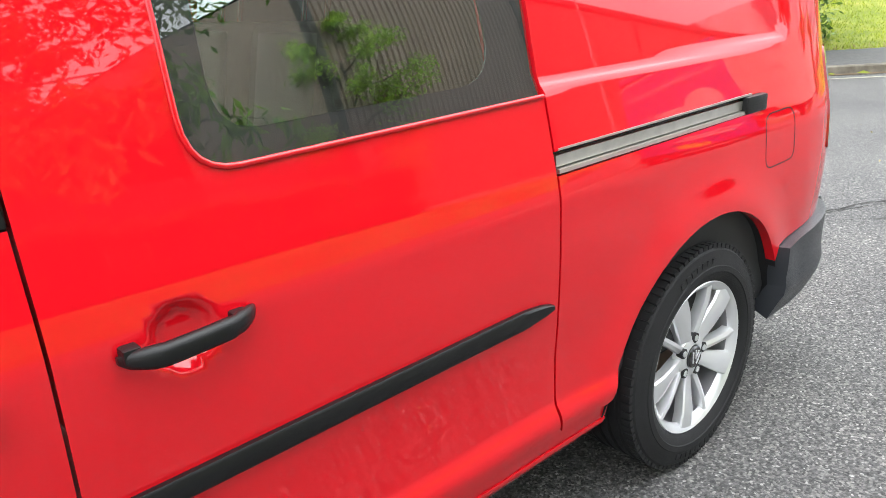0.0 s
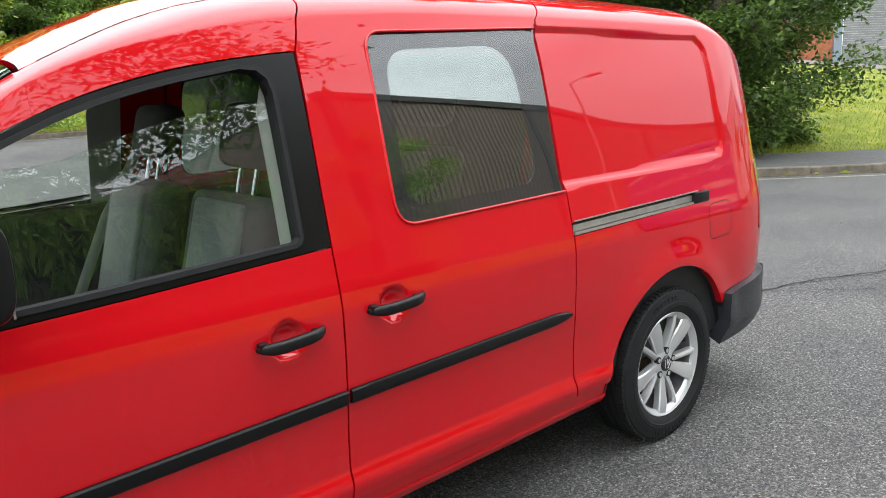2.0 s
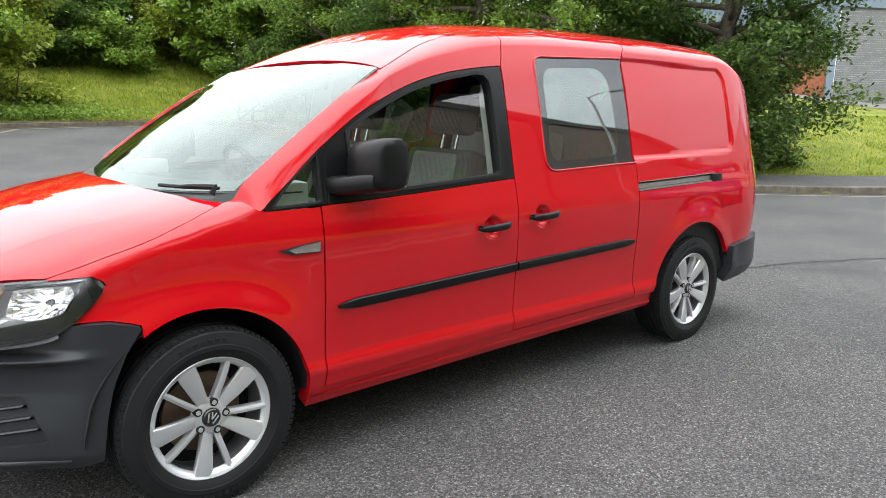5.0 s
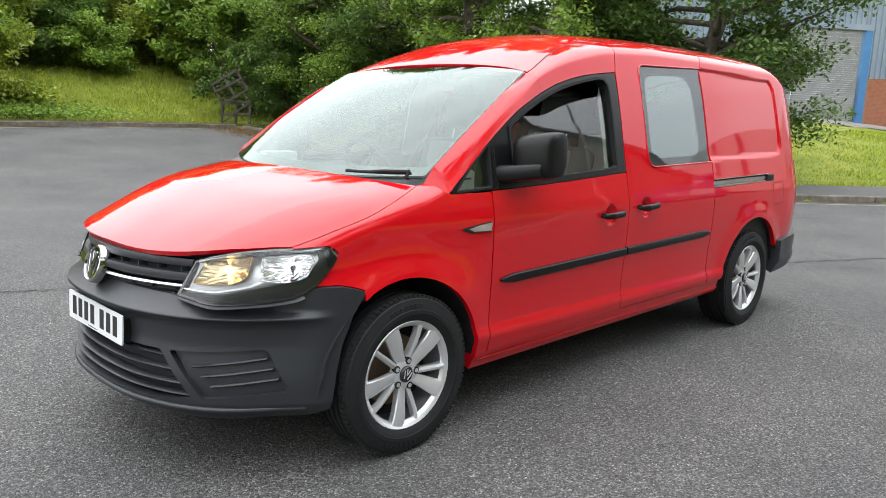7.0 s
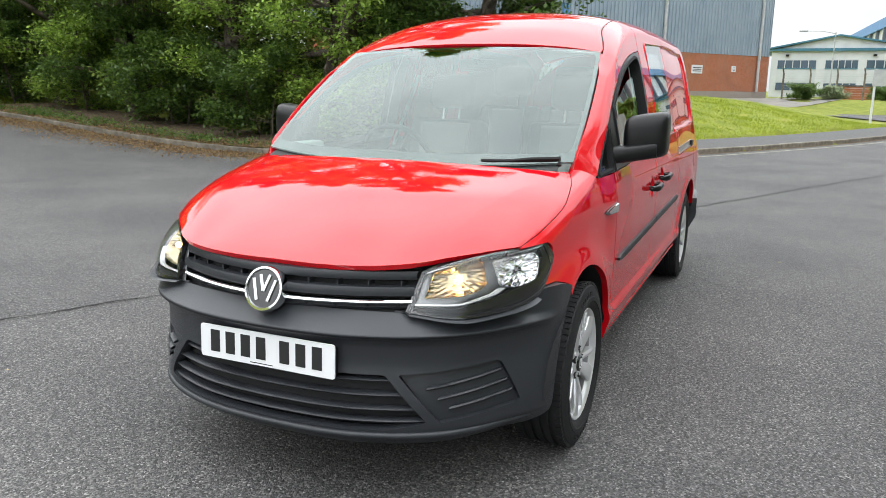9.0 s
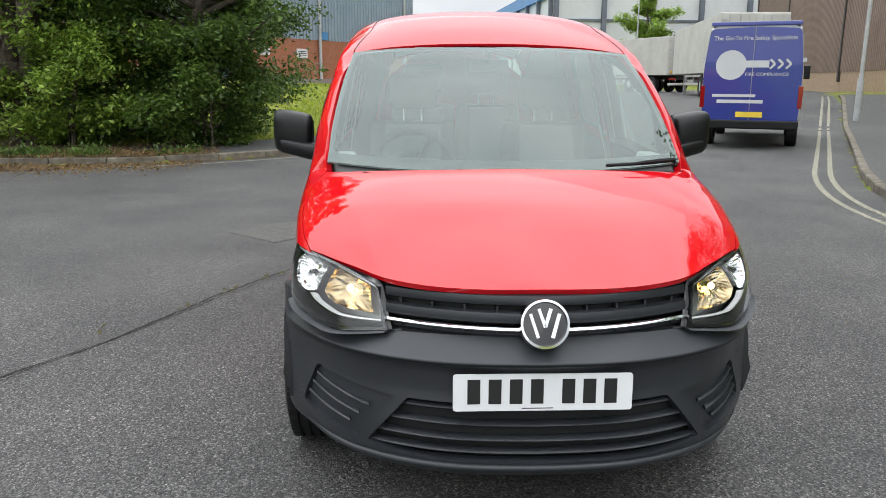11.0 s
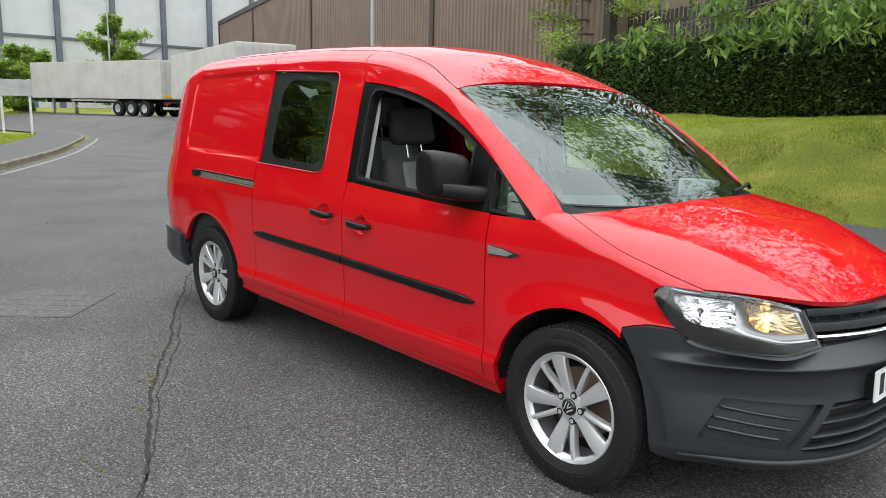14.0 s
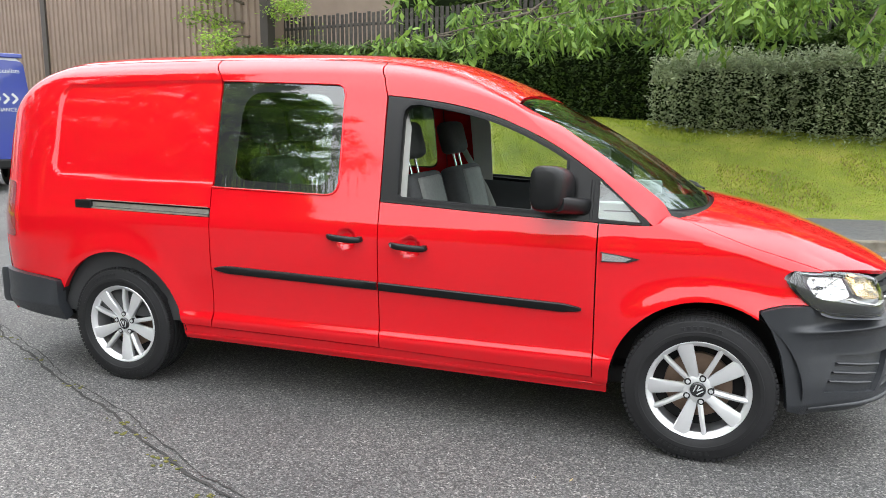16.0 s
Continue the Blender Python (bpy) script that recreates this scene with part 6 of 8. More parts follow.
# painted lines beside the kerbs
for d in (-0.38, -0.60):
    r = offset_row(along(SOUTH, 0.3), d)
    r2 = offset_row(along(SOUTH, 0.3), d - 0.075)
    ribbon("road_line", r, r2, road_height, road_height, M_LINE, "worn pale double line beside the kerb", "road marking", 0.005)
ribbon("road_line", offset_row(p_row, -0.50), offset_row(p_row, -0.60), road_height, road_height, M_LINE, "worn pale line along the far kerb", "road marking", 0.007)
r = [p for p in along(NORTH, 0.3) if 8 < p[0] < 34 and p[1] < 6]
ribbon("road_line", offset_row(r, -0.42), offset_row(r, -0.50), road_height, road_height, M_LINE, "worn pale line beside the kerb", "road marking", 0.005)


# the tarmac seam and its side cracks
def crack(row, w, name="crack"):
    bm = bmesh.new()
    pts = along(row, 0.05)
    a, b = [], []
    off = 0.0
    for k, (x, y) in enumerate(pts):
        off = 0.88 * off + random.gauss(0, 0.006)
        ww = w * (0.35 + 0.9 * random.random())
        a.append(bm.verts.new((x + off * 0.4, y + off - ww / 2, 0.0035)))
        b.append(bm.verts.new((x + off * 0.4, y + off + ww / 2, 0.0035)))
    for k in range(len(pts) - 1):
        bm.faces.new((a[k], b[k], b[k + 1], a[k + 1]))
    bmesh.ops.recalc_face_normals(bm, faces=bm.faces)
    ob = part(name, bm, M_CRACK)
    if ob.data.polygons[0].normal.z < 0:
        ob.data.flip_normals()
    return tagged(ob, "dark crack along a seam in the asphalt", "crack", kind="structure")


SEAM_ROW = [(-3.2, 4.2), (0.0, 2.60), (0.6, 2.30), (1.07, 2.03), (1.88, 1.68), (2.7, 1.26), (3.56, 0.84), (4.95, 0.08), (5.9, -0.2), (6.8, -0.62), (8.2, -1.25), (12.4, -3.2), (17, -5.4)]
crack(SEAM_ROW, 0.020)
crack(offset_row(smooth_row(SEAM_ROW, 1), 0.03), 0.008)
crack([(5.3, -0.05), (6.2, -0.9), (6.9, -1.0), (7.8, -1.6)], 0.010)
bm = bmesh.new()
for x, y in ((2.45, 1.42), (2.6, 1.33), (2.16, 1.58), (2.05, 1.63), (1.75, 1.80), (3.75, 0.74), (3.2, 1.02), (4.3, 0.45), (1.25, 2.14)):
    for k in range(7):
        px, py, r = x + random.gauss(0, 0.05), y + random.gauss(0, 0.015), random.uniform(0.004, 0.011)
        bmesh.ops.create_icosphere(bm, subdivisions=1, radius=r, matrix=Matrix.Translation((px, py, 0.002)) @ Matrix.Diagonal((1.4, 1, 0.5, 1)))
tagged(part("moss", bm, M_MOSS, smooth=60), "tufts of yellow-green moss in the crack", "moss", kind="stuff")

# service cover let into the road
cover = tagged(new("service_cover"), "square concrete-filled service cover flush with the asphalt", "cover", kind="structure")
m = Matrix.Translation((4.11, 1.58, 0.0)) @ Matrix.Rotation(radians(-42), 4, "Z")
part("cover_frame", prism(bmesh.new(), [(-0.36, -0.34), (0.36, -0.34), (0.36, 0.34), (-0.36, 0.34)], 0.0045, m), M_IRON, cover)
for i in range(5):
    for j in range(5):
        x, y = -0.28 + 0.14 * i, -0.26 + 0.13 * j
        part("cover_block", box(bmesh.new(), x - 0.064, x + 0.064, y - 0.059, y + 0.059, 0.0, 0.0070, 0.002, m, 1), M_IRON, cover)


# ---- plants ----
def leaf_mesh(name, centres, size, material, parent, droop=0.3, aspect=1.9, spread=1.0, seedling=0, coarse=False):
    """Many small folded leaves at given places, as one mesh."""
    rng = np.random.default_rng(seedling)
    n = len(centres)
    d = rng.normal(size=(n, 3)) * (1, 1, 0.55) * spread
    d[:, 2] -= droop
    d /= np.linalg.norm(d, axis=1)[:, None] + 1e-9
    ref = rng.normal(size=(n, 3)) * (0.5, 0.5, 0.5) + (0, 0, 1.0)
    side = np.cross(d, ref)
    side /= np.linalg.norm(side, axis=1)[:, None] + 1e-9
    up = np.cross(side, d)
    L = size * rng.uniform(0.6, 1.3, n)[:, None]
    W = L / aspect / 2
    c = np.asarray(centres)
    tip, mid = c + d * L, c + d * L * 0.45 - up * L * 0.08
    v = np.stack([c, mid + side * W + up * L * 0.05, tip, mid - side * W + up * L * 0.05], 1).reshape(-1, 3)
    f = np.arange(n)[:, None] * 4
    tri = np.concatenate([f + [0, 1, 2], f + [0, 2, 3]], 1).reshape(-1, 3)
    if coarse:
        v = np.stack([c + side * W * 1.2, tip, c - side * W * 1.2], 1).reshape(-1, 3)
        tri = np.arange(n * 3).reshape(-1, 3)
    me = bpy.data.meshes.new(name)
    me.vertices.add(len(v))
    me.vertices.foreach_set("co", v.ravel())
    me.loops.add(len(tri) * 3)
    me.loops.foreach_set("vertex_index", tri.ravel().astype(np.int32))
    me.polygons.add(len(tri))
    me.polygons.foreach_set("loop_start", np.arange(0, len(tri) * 3, 3, dtype=np.int32))
    me.update(calc_edges=True)
    return mesh_part(name, me, material, parent)


def limb(bm, a, b, r0, r1, rng, n=6, wob=0.06):
    pts, a, b = [], Vector(a), Vector(b)
    L = (b - a).length
    for k in range(n + 1):
        t = k / n
        pts.append(a + (b - a) * t + Vector(rng.normal(size=3)) * wob * L * t * (1 - t))
    tube(bm, pts, r0, 7, r1)
    return pts


def tree(x, y, h, spread, leaves, leaf, material, label, low=0.25, seedling=1, stems=1, clumps=26, lean=(0, 0), category="tree", trunk_r=None, open_=0.55, coarse=False):
    """Trunk, limbs and a crown of leaf clumps with gaps."""
    rng = np.random.default_rng(seedling)
    base = float(bank_height(np.array([x]), np.array([y]))[0])
    ob = tagged(new("tree" if category == "tree" else "shrub"), label, category)
    ob.location = (x, y, base)
    bm = bmesh.new()
    tips = []
    r0 = trunk_r or 0.022 * h
    for s in range(stems):
        sx, sy = rng.normal(0, 0.12 * (stems > 1), 2)
        top = Vector((sx * 4 + lean[0], sy * 4 + lean[1], h * 0.82))
        pts = limb(bm, (sx, sy, -0.1), top, r0 / stems**0.5, r0 * 0.2, rng, 8, 0.04)
        for k in range(clumps // stems):
            t = low * 0.7 + (1 - low * 0.7) * ((k + 0.5) / (clumps // stems)) ** 0.85
            i = min(int(t * 8), 7)
            start = pts[i] + (pts[i + 1] - pts[i]) * (t * 8 - i)
            ang = k * 2.4 + rng.uniform(-0.5, 0.5)
            prof = math.sin(math.pi * min(1, 0.18 + 0.80 * (t - low * 0.6) / (1 - low * 0.6))) ** 0.7
            rad = spread * prof * rng.uniform(0.55, 1.05)
            end = start + Vector((math.cos(ang) * rad, math.sin(ang) * rad, rad * rng.uniform(-0.15, 0.5)))
            end.z = max(end.z, 0.25)
            q = limb(bm, start, end, r0 * 0.35 * (1 - 0.6 * t), 0.006, rng, 4, 0.1)
            tips += [(p, rad) for p in q[2:]]
    part("trunk", bm, M_BARK, ob, smooth=60)
    per = max(1, leaves // len(tips))
    cs = []
    for p, rad in tips:
        size = max(0.35, min(0.95, open_ * (0.45 + 0.4 * rad / max(spread, 0.1)) * (h / 7) ** 0.4))
        u = rng.normal(size=(per, 3))
        u /= np.linalg.norm(u, axis=1)[:, None]
        u *= (size * rng.uniform(0.15, 1, per) ** 0.5)[:, None] * (1, 1, 0.72)
        # sprays: leaves gather along a few twigs
        tw = rng.normal(size=(7, 3))
        tw /= np.linalg.norm(tw, axis=1)[:, None]
        pick = rng.integers(0, 7, per)
        along_t = rng.uniform(0.2, 1.15, per)[:, None] * size
        v = np.where((rng.random(per) < 0.6)[:, None], tw[pick] * along_t * (1, 1, 0.7) + rng.normal(size=(per, 3)) * 0.07, u)
        cs.append(np.array(p) + v)
    cs = np.concatenate(cs)
    cs = cs[cs[:, 2] > 0.03]
    leaf_mesh("crown", cs, leaf, material, ob, seedling=seedling, coarse=coarse)
    return ob


# dense belt of trees and undergrowth behind the car park kerb
belt = [(13.1, 4.7, 11.0, 3.0, 1), (12.7, 8.2, 15.0, 3.2, 2), (13.4, 11.6, 15.6, 3.2, 3), (12.9, 14.6, 15.0, 3.1, 4), (13.2, 17.6, 14.4, 3.1, 5), (16.0, 9.5, 8.5, 3.0, 6), (16.5, 14.5, 8.8, 3.0, 7), (17.0, 19.5, 9.0, 3.2, 8), (14.6, 21.5, 8.0, 2.8, 9)]
for i, (x, y, h, sp, sd) in enumerate(belt):
    tree(x, y, h, sp, 76000 if i < 5 else 14000, 0.108 if i < 5 else 0.15, M_LEAF if i % 3 else M_LEAF_D, "leafy broadleaved tree with low branches beside the kerb", 0.05, sd + 20, 1 + (i % 2), 78)
for i, (x, y, h, sp) in enumerate([(11.9, 4.2, 1.9, 1.1), (11.8, 6.9, 2.0, 1.1), (12.0, 9.6, 1.7, 1.1), (12.2, 12.4, 2.0, 1.1), (12.2, 15.6, 2.2, 1.1), (12.3, 18.3, 2.0, 1.0), (13.9, 4.2, 3.0, 1.5), (14.2, 7.4, 3.6, 1.7), (14.5, 12.9, 3.8, 1.8), (14.8, 16.2, 3.8, 1.8), (13.2, 10.0, 3.4, 1.6), (13.4, 14.3, 3.4, 1.6), (13.0, 6.2, 3.2, 1.5), (13.6, 19.0, 3.6, 1.6)]):
    tree(x, y, h * 1.3, sp * 1.25, 13000, 0.105, M_LEAF if i in (1, 4, 8) else M_LEAF_D, "dense green undergrowth shrub beneath the trees", 0.0, 60 + i, 3, 24, category="shrub", trunk_r=0.04, open_=0.85)
# trees and shrubs beyond the car park
NEAR_BUSHES = [(4.1, 21.3, 5.4, 1.9), (2.0, 19.9, 4.8, 1.7), (-0.5, 17.4, 4.6, 1.7)]
far = [(0.2, 23.0, 7.5, 2.2, M_LEAF_Y, 31), (-3.5, 21.0, 7.0, 2.2, M_LEAF_Y, 32), (3.4, 30.0, 10.0, 3.6, M_LEAF_D, 33), (8.0, 33.0, 10.5, 3.6, M_LEAF, 34), (12.5, 31.0, 10.0, 3.4, M_LEAF_Y, 35), (17.5, 28.0, 9.5, 3.4, M_LEAF_D, 36), (-2.0, 28.0, 9.5, 3.2, M_LEAF_D, 37), (-7.0, 22.0, 9.0, 3.2, M_LEAF, 38), (22.0, 24.0, 9.0, 3.2, M_LEAF, 39), (13.6, 25.0, 8.5, 3.0, M_LEAF, 40), (-12.0, 20.0, 9.0, 3.2, M_LEAF_D, 41), (6.0, 40.0, 13.0, 4.5, M_LEAF_D, 42), (14.0, 38.0, 13.0, 4.5, M_LEAF, 43), (-2.0, 37.0, 12.0, 4.5, M_LEAF, 44), (23.0, 33.0, 12.0, 4.2, M_LEAF_D, 45)]
low_top = lambda x, y, h: min(h, 0.9 + 0.17 * math.hypot(x, y + 2.5))
for i, (x, y, h, sp, mt, sd) in enumerate(far):
    tree(x, y, low_top(x, y, h), sp, 30000, 0.26, mt, "tall leafy tree at the edge of the grass", 0.0, sd, 1, 44, open_=0.75, coarse=True)
for i, (x, y) in enumerate([(2.4, 24.6), (4.6, 26.0), (6.0, 28.0), (9.5, 28.6), (12.4, 22.6), (11.9, 20.4)]):
    tree(x, y, 2.4 + 0.3 * (i % 3), 1.5, 5000, 0.13, M_LEAF_D if i % 2 else M_LEAF, "spreading dark green shrub on the grass bank", 0.02, 80 + i, 3, 14, category="shrub", trunk_r=0.05, open_=0.65)
for i, (x, y) in enumerate([(-7.0, 19.5), (-3.8, 21.6), (-0.8, 24.2), (1.8, 26.6), (4.8, 28.4), (8.0, 30.0), (11.0, 28.6), (14.0, 26.8), (16.6, 24.0)]):
    tree(x, y, low_top(x, y, 5.2 + 0.5 * (i % 3)), 2.7, 14000, 0.21, (M_LEAF_Y, M_LEAF, M_LEAF_D)[i % 3], "dense bushy shrub closing the back of the grass", 0.02, 140 + i, 3, 30, category="shrub", trunk_r=0.06, open_=0.95, coarse=True)
for i, (x, y, h, sp) in enumerate(NEAR_BUSHES):
    tree(x, y, h, sp, 15000, 0.16, M_LEAF_Y if i % 2 == 0 else M_LEAF, "bright bushy shrub at the end of the car park kerb", 0.0, 170 + i, 3, 28, category="shrub", trunk_r=0.04, open_=0.9)
# bushes standing forward on the meadow, and an ivy-clad tree behind them
tree(7.2, 27.2, 6.2, 1.9, 17000, 0.17, M_LEAF_B, "ivy-clad tree at the back of the meadow", 0.0, 201, 2, 40, open_=0.95)
for i, (x, y, h, sp, mt) in enumerate([(9.0, 25.6, 2.1, 1.4, M_LEAF), (6.0, 25.6, 2.6, 1.3, M_LEAF_D), (11.6, 26.8, 2.6, 1.6, M_LEAF_Y), (13.0, 23.4, 4.8, 1.7, M_LEAF), (12.5, 20.6, 3.6, 1.3, M_LEAF_B), (14.6, 25.2, 4.4, 1.8, M_LEAF)]):
    tree(x, y, h, sp, 12000, 0.13, mt, "spreading leafy bush at the edge of the meadow", 0.0, 210 + i, 3, 28, category="shrub", trunk_r=0.04, open_=0.95)
# trees and bushes across the road
tree(14.2, -17.8, 8.2, 2.6, 14000, 0.12, M_LEAF, "small-leaved tree rising behind the end of the hedge", 0.2, 51, 1, 30)
for i, (x, y, h, sp) in enumerate([(57.6, -11.1, 5.2, 2.5), (69, -21.5, 9.5, 3.4)]):
    tree(x, y, h, sp, 36000, 0.19, M_LEAF, "bushy round green tree by the far road", 0.03, 70 + i, 3, 30, open_=0.95, coarse=True)


for i, (x, y, h, sp) in enumerate([(66.0, -2.6, 1.3, 1.3), (67.0, -4.6, 1.0, 1.1), (67.6, -8.6, 1.1, 1.4), (68.0, -10.6, 0.9, 1.3)]):
    tree(x, y, h, sp, 7000, 0.13, M_LEAF_G if i % 2 else M_LEAF_D, "low dusty scrub at the foot of the wire fence", 0.0, 190 + i, 3, 22, category="shrub", trunk_r=0.03, open_=0.7, coarse=True)


def hedge(name, path, w, h, leaves, leaf, material, label, seedling, bumpy=0.08):
    """A hedge: a near-black solid core, inner shade put in its colour, wrapped in leaves."""
    rng = np.random.default_rng(seedling)
    ob = tagged(new(name), label, "hedge" if name == "hedge" else "bush")
    pts = along(path, 0.4)
    cs = []
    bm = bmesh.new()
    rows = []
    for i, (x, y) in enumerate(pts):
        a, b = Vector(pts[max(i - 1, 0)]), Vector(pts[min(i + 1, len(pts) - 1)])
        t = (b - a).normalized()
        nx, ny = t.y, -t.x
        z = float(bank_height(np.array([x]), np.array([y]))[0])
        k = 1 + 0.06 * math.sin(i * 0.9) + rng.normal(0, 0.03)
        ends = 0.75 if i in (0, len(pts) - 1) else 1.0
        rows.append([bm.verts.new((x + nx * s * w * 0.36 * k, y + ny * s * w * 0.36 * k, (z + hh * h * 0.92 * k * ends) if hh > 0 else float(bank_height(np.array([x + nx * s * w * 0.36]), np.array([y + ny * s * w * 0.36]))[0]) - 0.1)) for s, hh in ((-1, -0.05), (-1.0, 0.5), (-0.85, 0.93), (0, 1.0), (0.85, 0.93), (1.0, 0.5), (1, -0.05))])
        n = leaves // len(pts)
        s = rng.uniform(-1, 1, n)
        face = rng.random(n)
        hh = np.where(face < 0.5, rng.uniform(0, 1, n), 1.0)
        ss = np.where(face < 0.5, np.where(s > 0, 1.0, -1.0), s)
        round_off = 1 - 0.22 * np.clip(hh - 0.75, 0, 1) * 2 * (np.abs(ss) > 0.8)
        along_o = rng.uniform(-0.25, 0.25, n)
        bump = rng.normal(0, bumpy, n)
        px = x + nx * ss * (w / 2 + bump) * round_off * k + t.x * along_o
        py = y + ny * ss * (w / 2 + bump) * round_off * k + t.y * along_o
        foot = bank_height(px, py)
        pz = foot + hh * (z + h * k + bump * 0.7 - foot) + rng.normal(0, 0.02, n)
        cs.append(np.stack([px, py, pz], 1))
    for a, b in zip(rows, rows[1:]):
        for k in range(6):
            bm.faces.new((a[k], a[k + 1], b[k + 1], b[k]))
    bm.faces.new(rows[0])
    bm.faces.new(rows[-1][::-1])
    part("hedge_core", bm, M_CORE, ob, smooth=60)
    leaf_mesh("foliage", np.concatenate(cs), leaf, material, ob, droop=-0.1, seedling=seedling, spread=0.9)
    return ob


hedge("hedge", [(13.6, -16.4), (9.0, -15.2), (4.0, -14.1), (-2.0, -13.2), (-9.0, -12.6)], 1.5, 1.75, 95000, 0.105, M_HEDGE, "clipped dark green hedge along the top of the bank", 91)
hedge("bush", [(0.75, -11.7), (-1.5, -11.4), (-4.0, -11.1), (-7.0, -10.9)], 2.0, 1.1, 70000, 0.075, M_LEAF_G, "rounded grey-green evergreen bush on the grass", 92, 0.17)


# added hedge whose dark leaves stand in for the shade under the canopy
hedge("hedge", [(9.5, -19.6), (2.0, -17.9), (-5.0, -17.0), (-12.0, -16.4)], 1.8, 4.6, 30000, 0.20, M_HEDGE, "added dark leafy backdrop standing in for shade under the trees", 93, 0.25)


# overhanging boughs with long hanging leaves
SPR_X0, SPR_X1, SPR_Y, SPR_Z = 4.4, -2.6, -6.2, 2.5


def hanging_tree():
    rng = np.random.default_rng(7)
    x, y = -3.0, -11.6
    base = float(bank_height(np.array([x]), np.array([y]))[0])
    ob = tagged(new("tree"), "tall tree with drooping sprays of long bright leaves", "tree")
    ob.location = (x, y, base)
    bm = bmesh.new()
    limb(bm, (0, 0, -0.1), (0.3, 0.2, 6.5), 0.19, 0.07, rng, 8, 0.03)
    cs = []
    # boughs that reach out over the lawn, low enough to hang into view; their tips fan out in the plan
    reach = [(SPR_X0 + (SPR_X1 - SPR_X0) * k / 33 + rng.normal(0, 0.25), SPR_Y + rng.normal(0, 0.55) + 0.10 * abs(k - 16) / 3) for k in range(34)]
    for k in range(46):
        if k < 34 and k % 3 == 2:
            continue
        if k < 34:
            end = Vector((reach[k][0] - x, reach[k][1] - y, SPR_Z - base + rng.uniform(-0.1, 0.8)))
            z0 = rng.uniform(2.4, 4.2)
        else:
            ang = radians(rng.uniform(165, 345))
            z0, r = rng.uniform(3.0, 5.6), rng.uniform(1.5, 3.5)
            end = Vector((math.cos(ang) * r, math.sin(ang) * r, z0 + 0.2 * r))
        start = Vector((0.05 * z0, 0.03 * z0, z0))
        low = 2.02 - base + rng.uniform(0.0, 0.5) - (0.35 if k in (8, 20, 29) else 0)
        q = limb(bm, start, end, 0.040, 0.008, rng, 6, 0.06)
        for p in q[4:]:
            for j in range(3):
                drop = rng.uniform(0.3, 0.75) if k not in (8, 20, 29) else 1.1
                drop = min(drop, max(0.12, p.z - low))
                side = Vector(rng.normal(size=3)) * 0.22
                side.z = abs(side.z) * 0.3
                tip = p + side + Vector((0, 0, -drop))
                m = int(20 + 30 * drop)
                t = rng.random(m)[:, None] ** 0.7
                c = np.array(p) + (np.array(side) * t * (2 - t) + np.array((0, 0, -drop)) * t * t) + rng.normal(size=(m, 3)) * 0.045
                cs.append(c)
                tube(bm, [p, p + side * 0.6 + Vector((0, 0, -drop * 0.25)), tip], 0.005, 4, 0.002)
    part("trunk", bm, M_BARK, ob, smooth=60)
    leaf_mesh("crown", np.concatenate(cs), 0.165, M_LEAF_B, ob, droop=1.1, aspect=3.2, seedling=8)
    # inner crown, high up
    hub = rng.normal(size=(90, 3))
    hub = hub / np.linalg.norm(hub, axis=1)[:, None] * (rng.uniform(0.2, 1, 90) ** 0.4)[:, None] * (5.6, 3.4, 2.5) + (4.6, 2.4, 5.3)
    c = hub[rng.integers(0, 90, 15000)] + rng.normal(size=(15000, 3)) * (0.5, 0.5, 0.32)
    leaf_mesh("crown", c, 0.23, M_LEAF_D, ob, droop=0.5, aspect=3.0, seedling=9)


hanging_tree()


# grass blades on the banks that the camera passes nearest
def grass(name, xr, yr, n, label, seedling, hmin, hmax, dmin, dmax, material=None):
    rng = np.random.default_rng(seedling)
    px, py = rng.uniform(*xr, n), rng.uniform(*yr, n)
    d = edge_distance(px, py, ROAD)
    keep = ~inside(px, py, ROAD) & (d > dmin) & (d < dmax)
    px, py = px[keep], py[keep]
    m = len(px)
    pz = bank_height(px, py)
    h = rng.uniform(hmin, hmax, m) * (0.7 + 0.6 * (np.sin(px * 1.7) * np.sin(py * 2.3 + px) > 0.2))
    a, lean = rng.uniform(0, 2 * np.pi, m), rng.normal(0, 0.45, (m, 2)) * h[:, None]
    w = rng.uniform(0.006, 0.013, m)
    b = np.stack([px, py, pz - 0.01], 1)
    side = np.stack([np.cos(a) * w, np.sin(a) * w, 0 * a], 1)
    tip = b + np.stack([lean[:, 0], lean[:, 1], h], 1)
    v = np.stack([b - side, b + side, tip], 1).reshape(-1, 3)
    me = bpy.data.meshes.new(name)
    me.vertices.add(len(v))
    me.vertices.foreach_set("co", v.ravel())
    me.loops.add(m * 3)
    me.loops.foreach_set("vertex_index", np.arange(m * 3, dtype=np.int32))
    me.polygons.add(m)
    me.polygons.foreach_set("loop_start", np.arange(0, m * 3, 3, dtype=np.int32))
    me.update(calc_edges=True)
    return tagged(mesh_part(name, me, material or M_GRASS), label, "grass", kind="stuff")


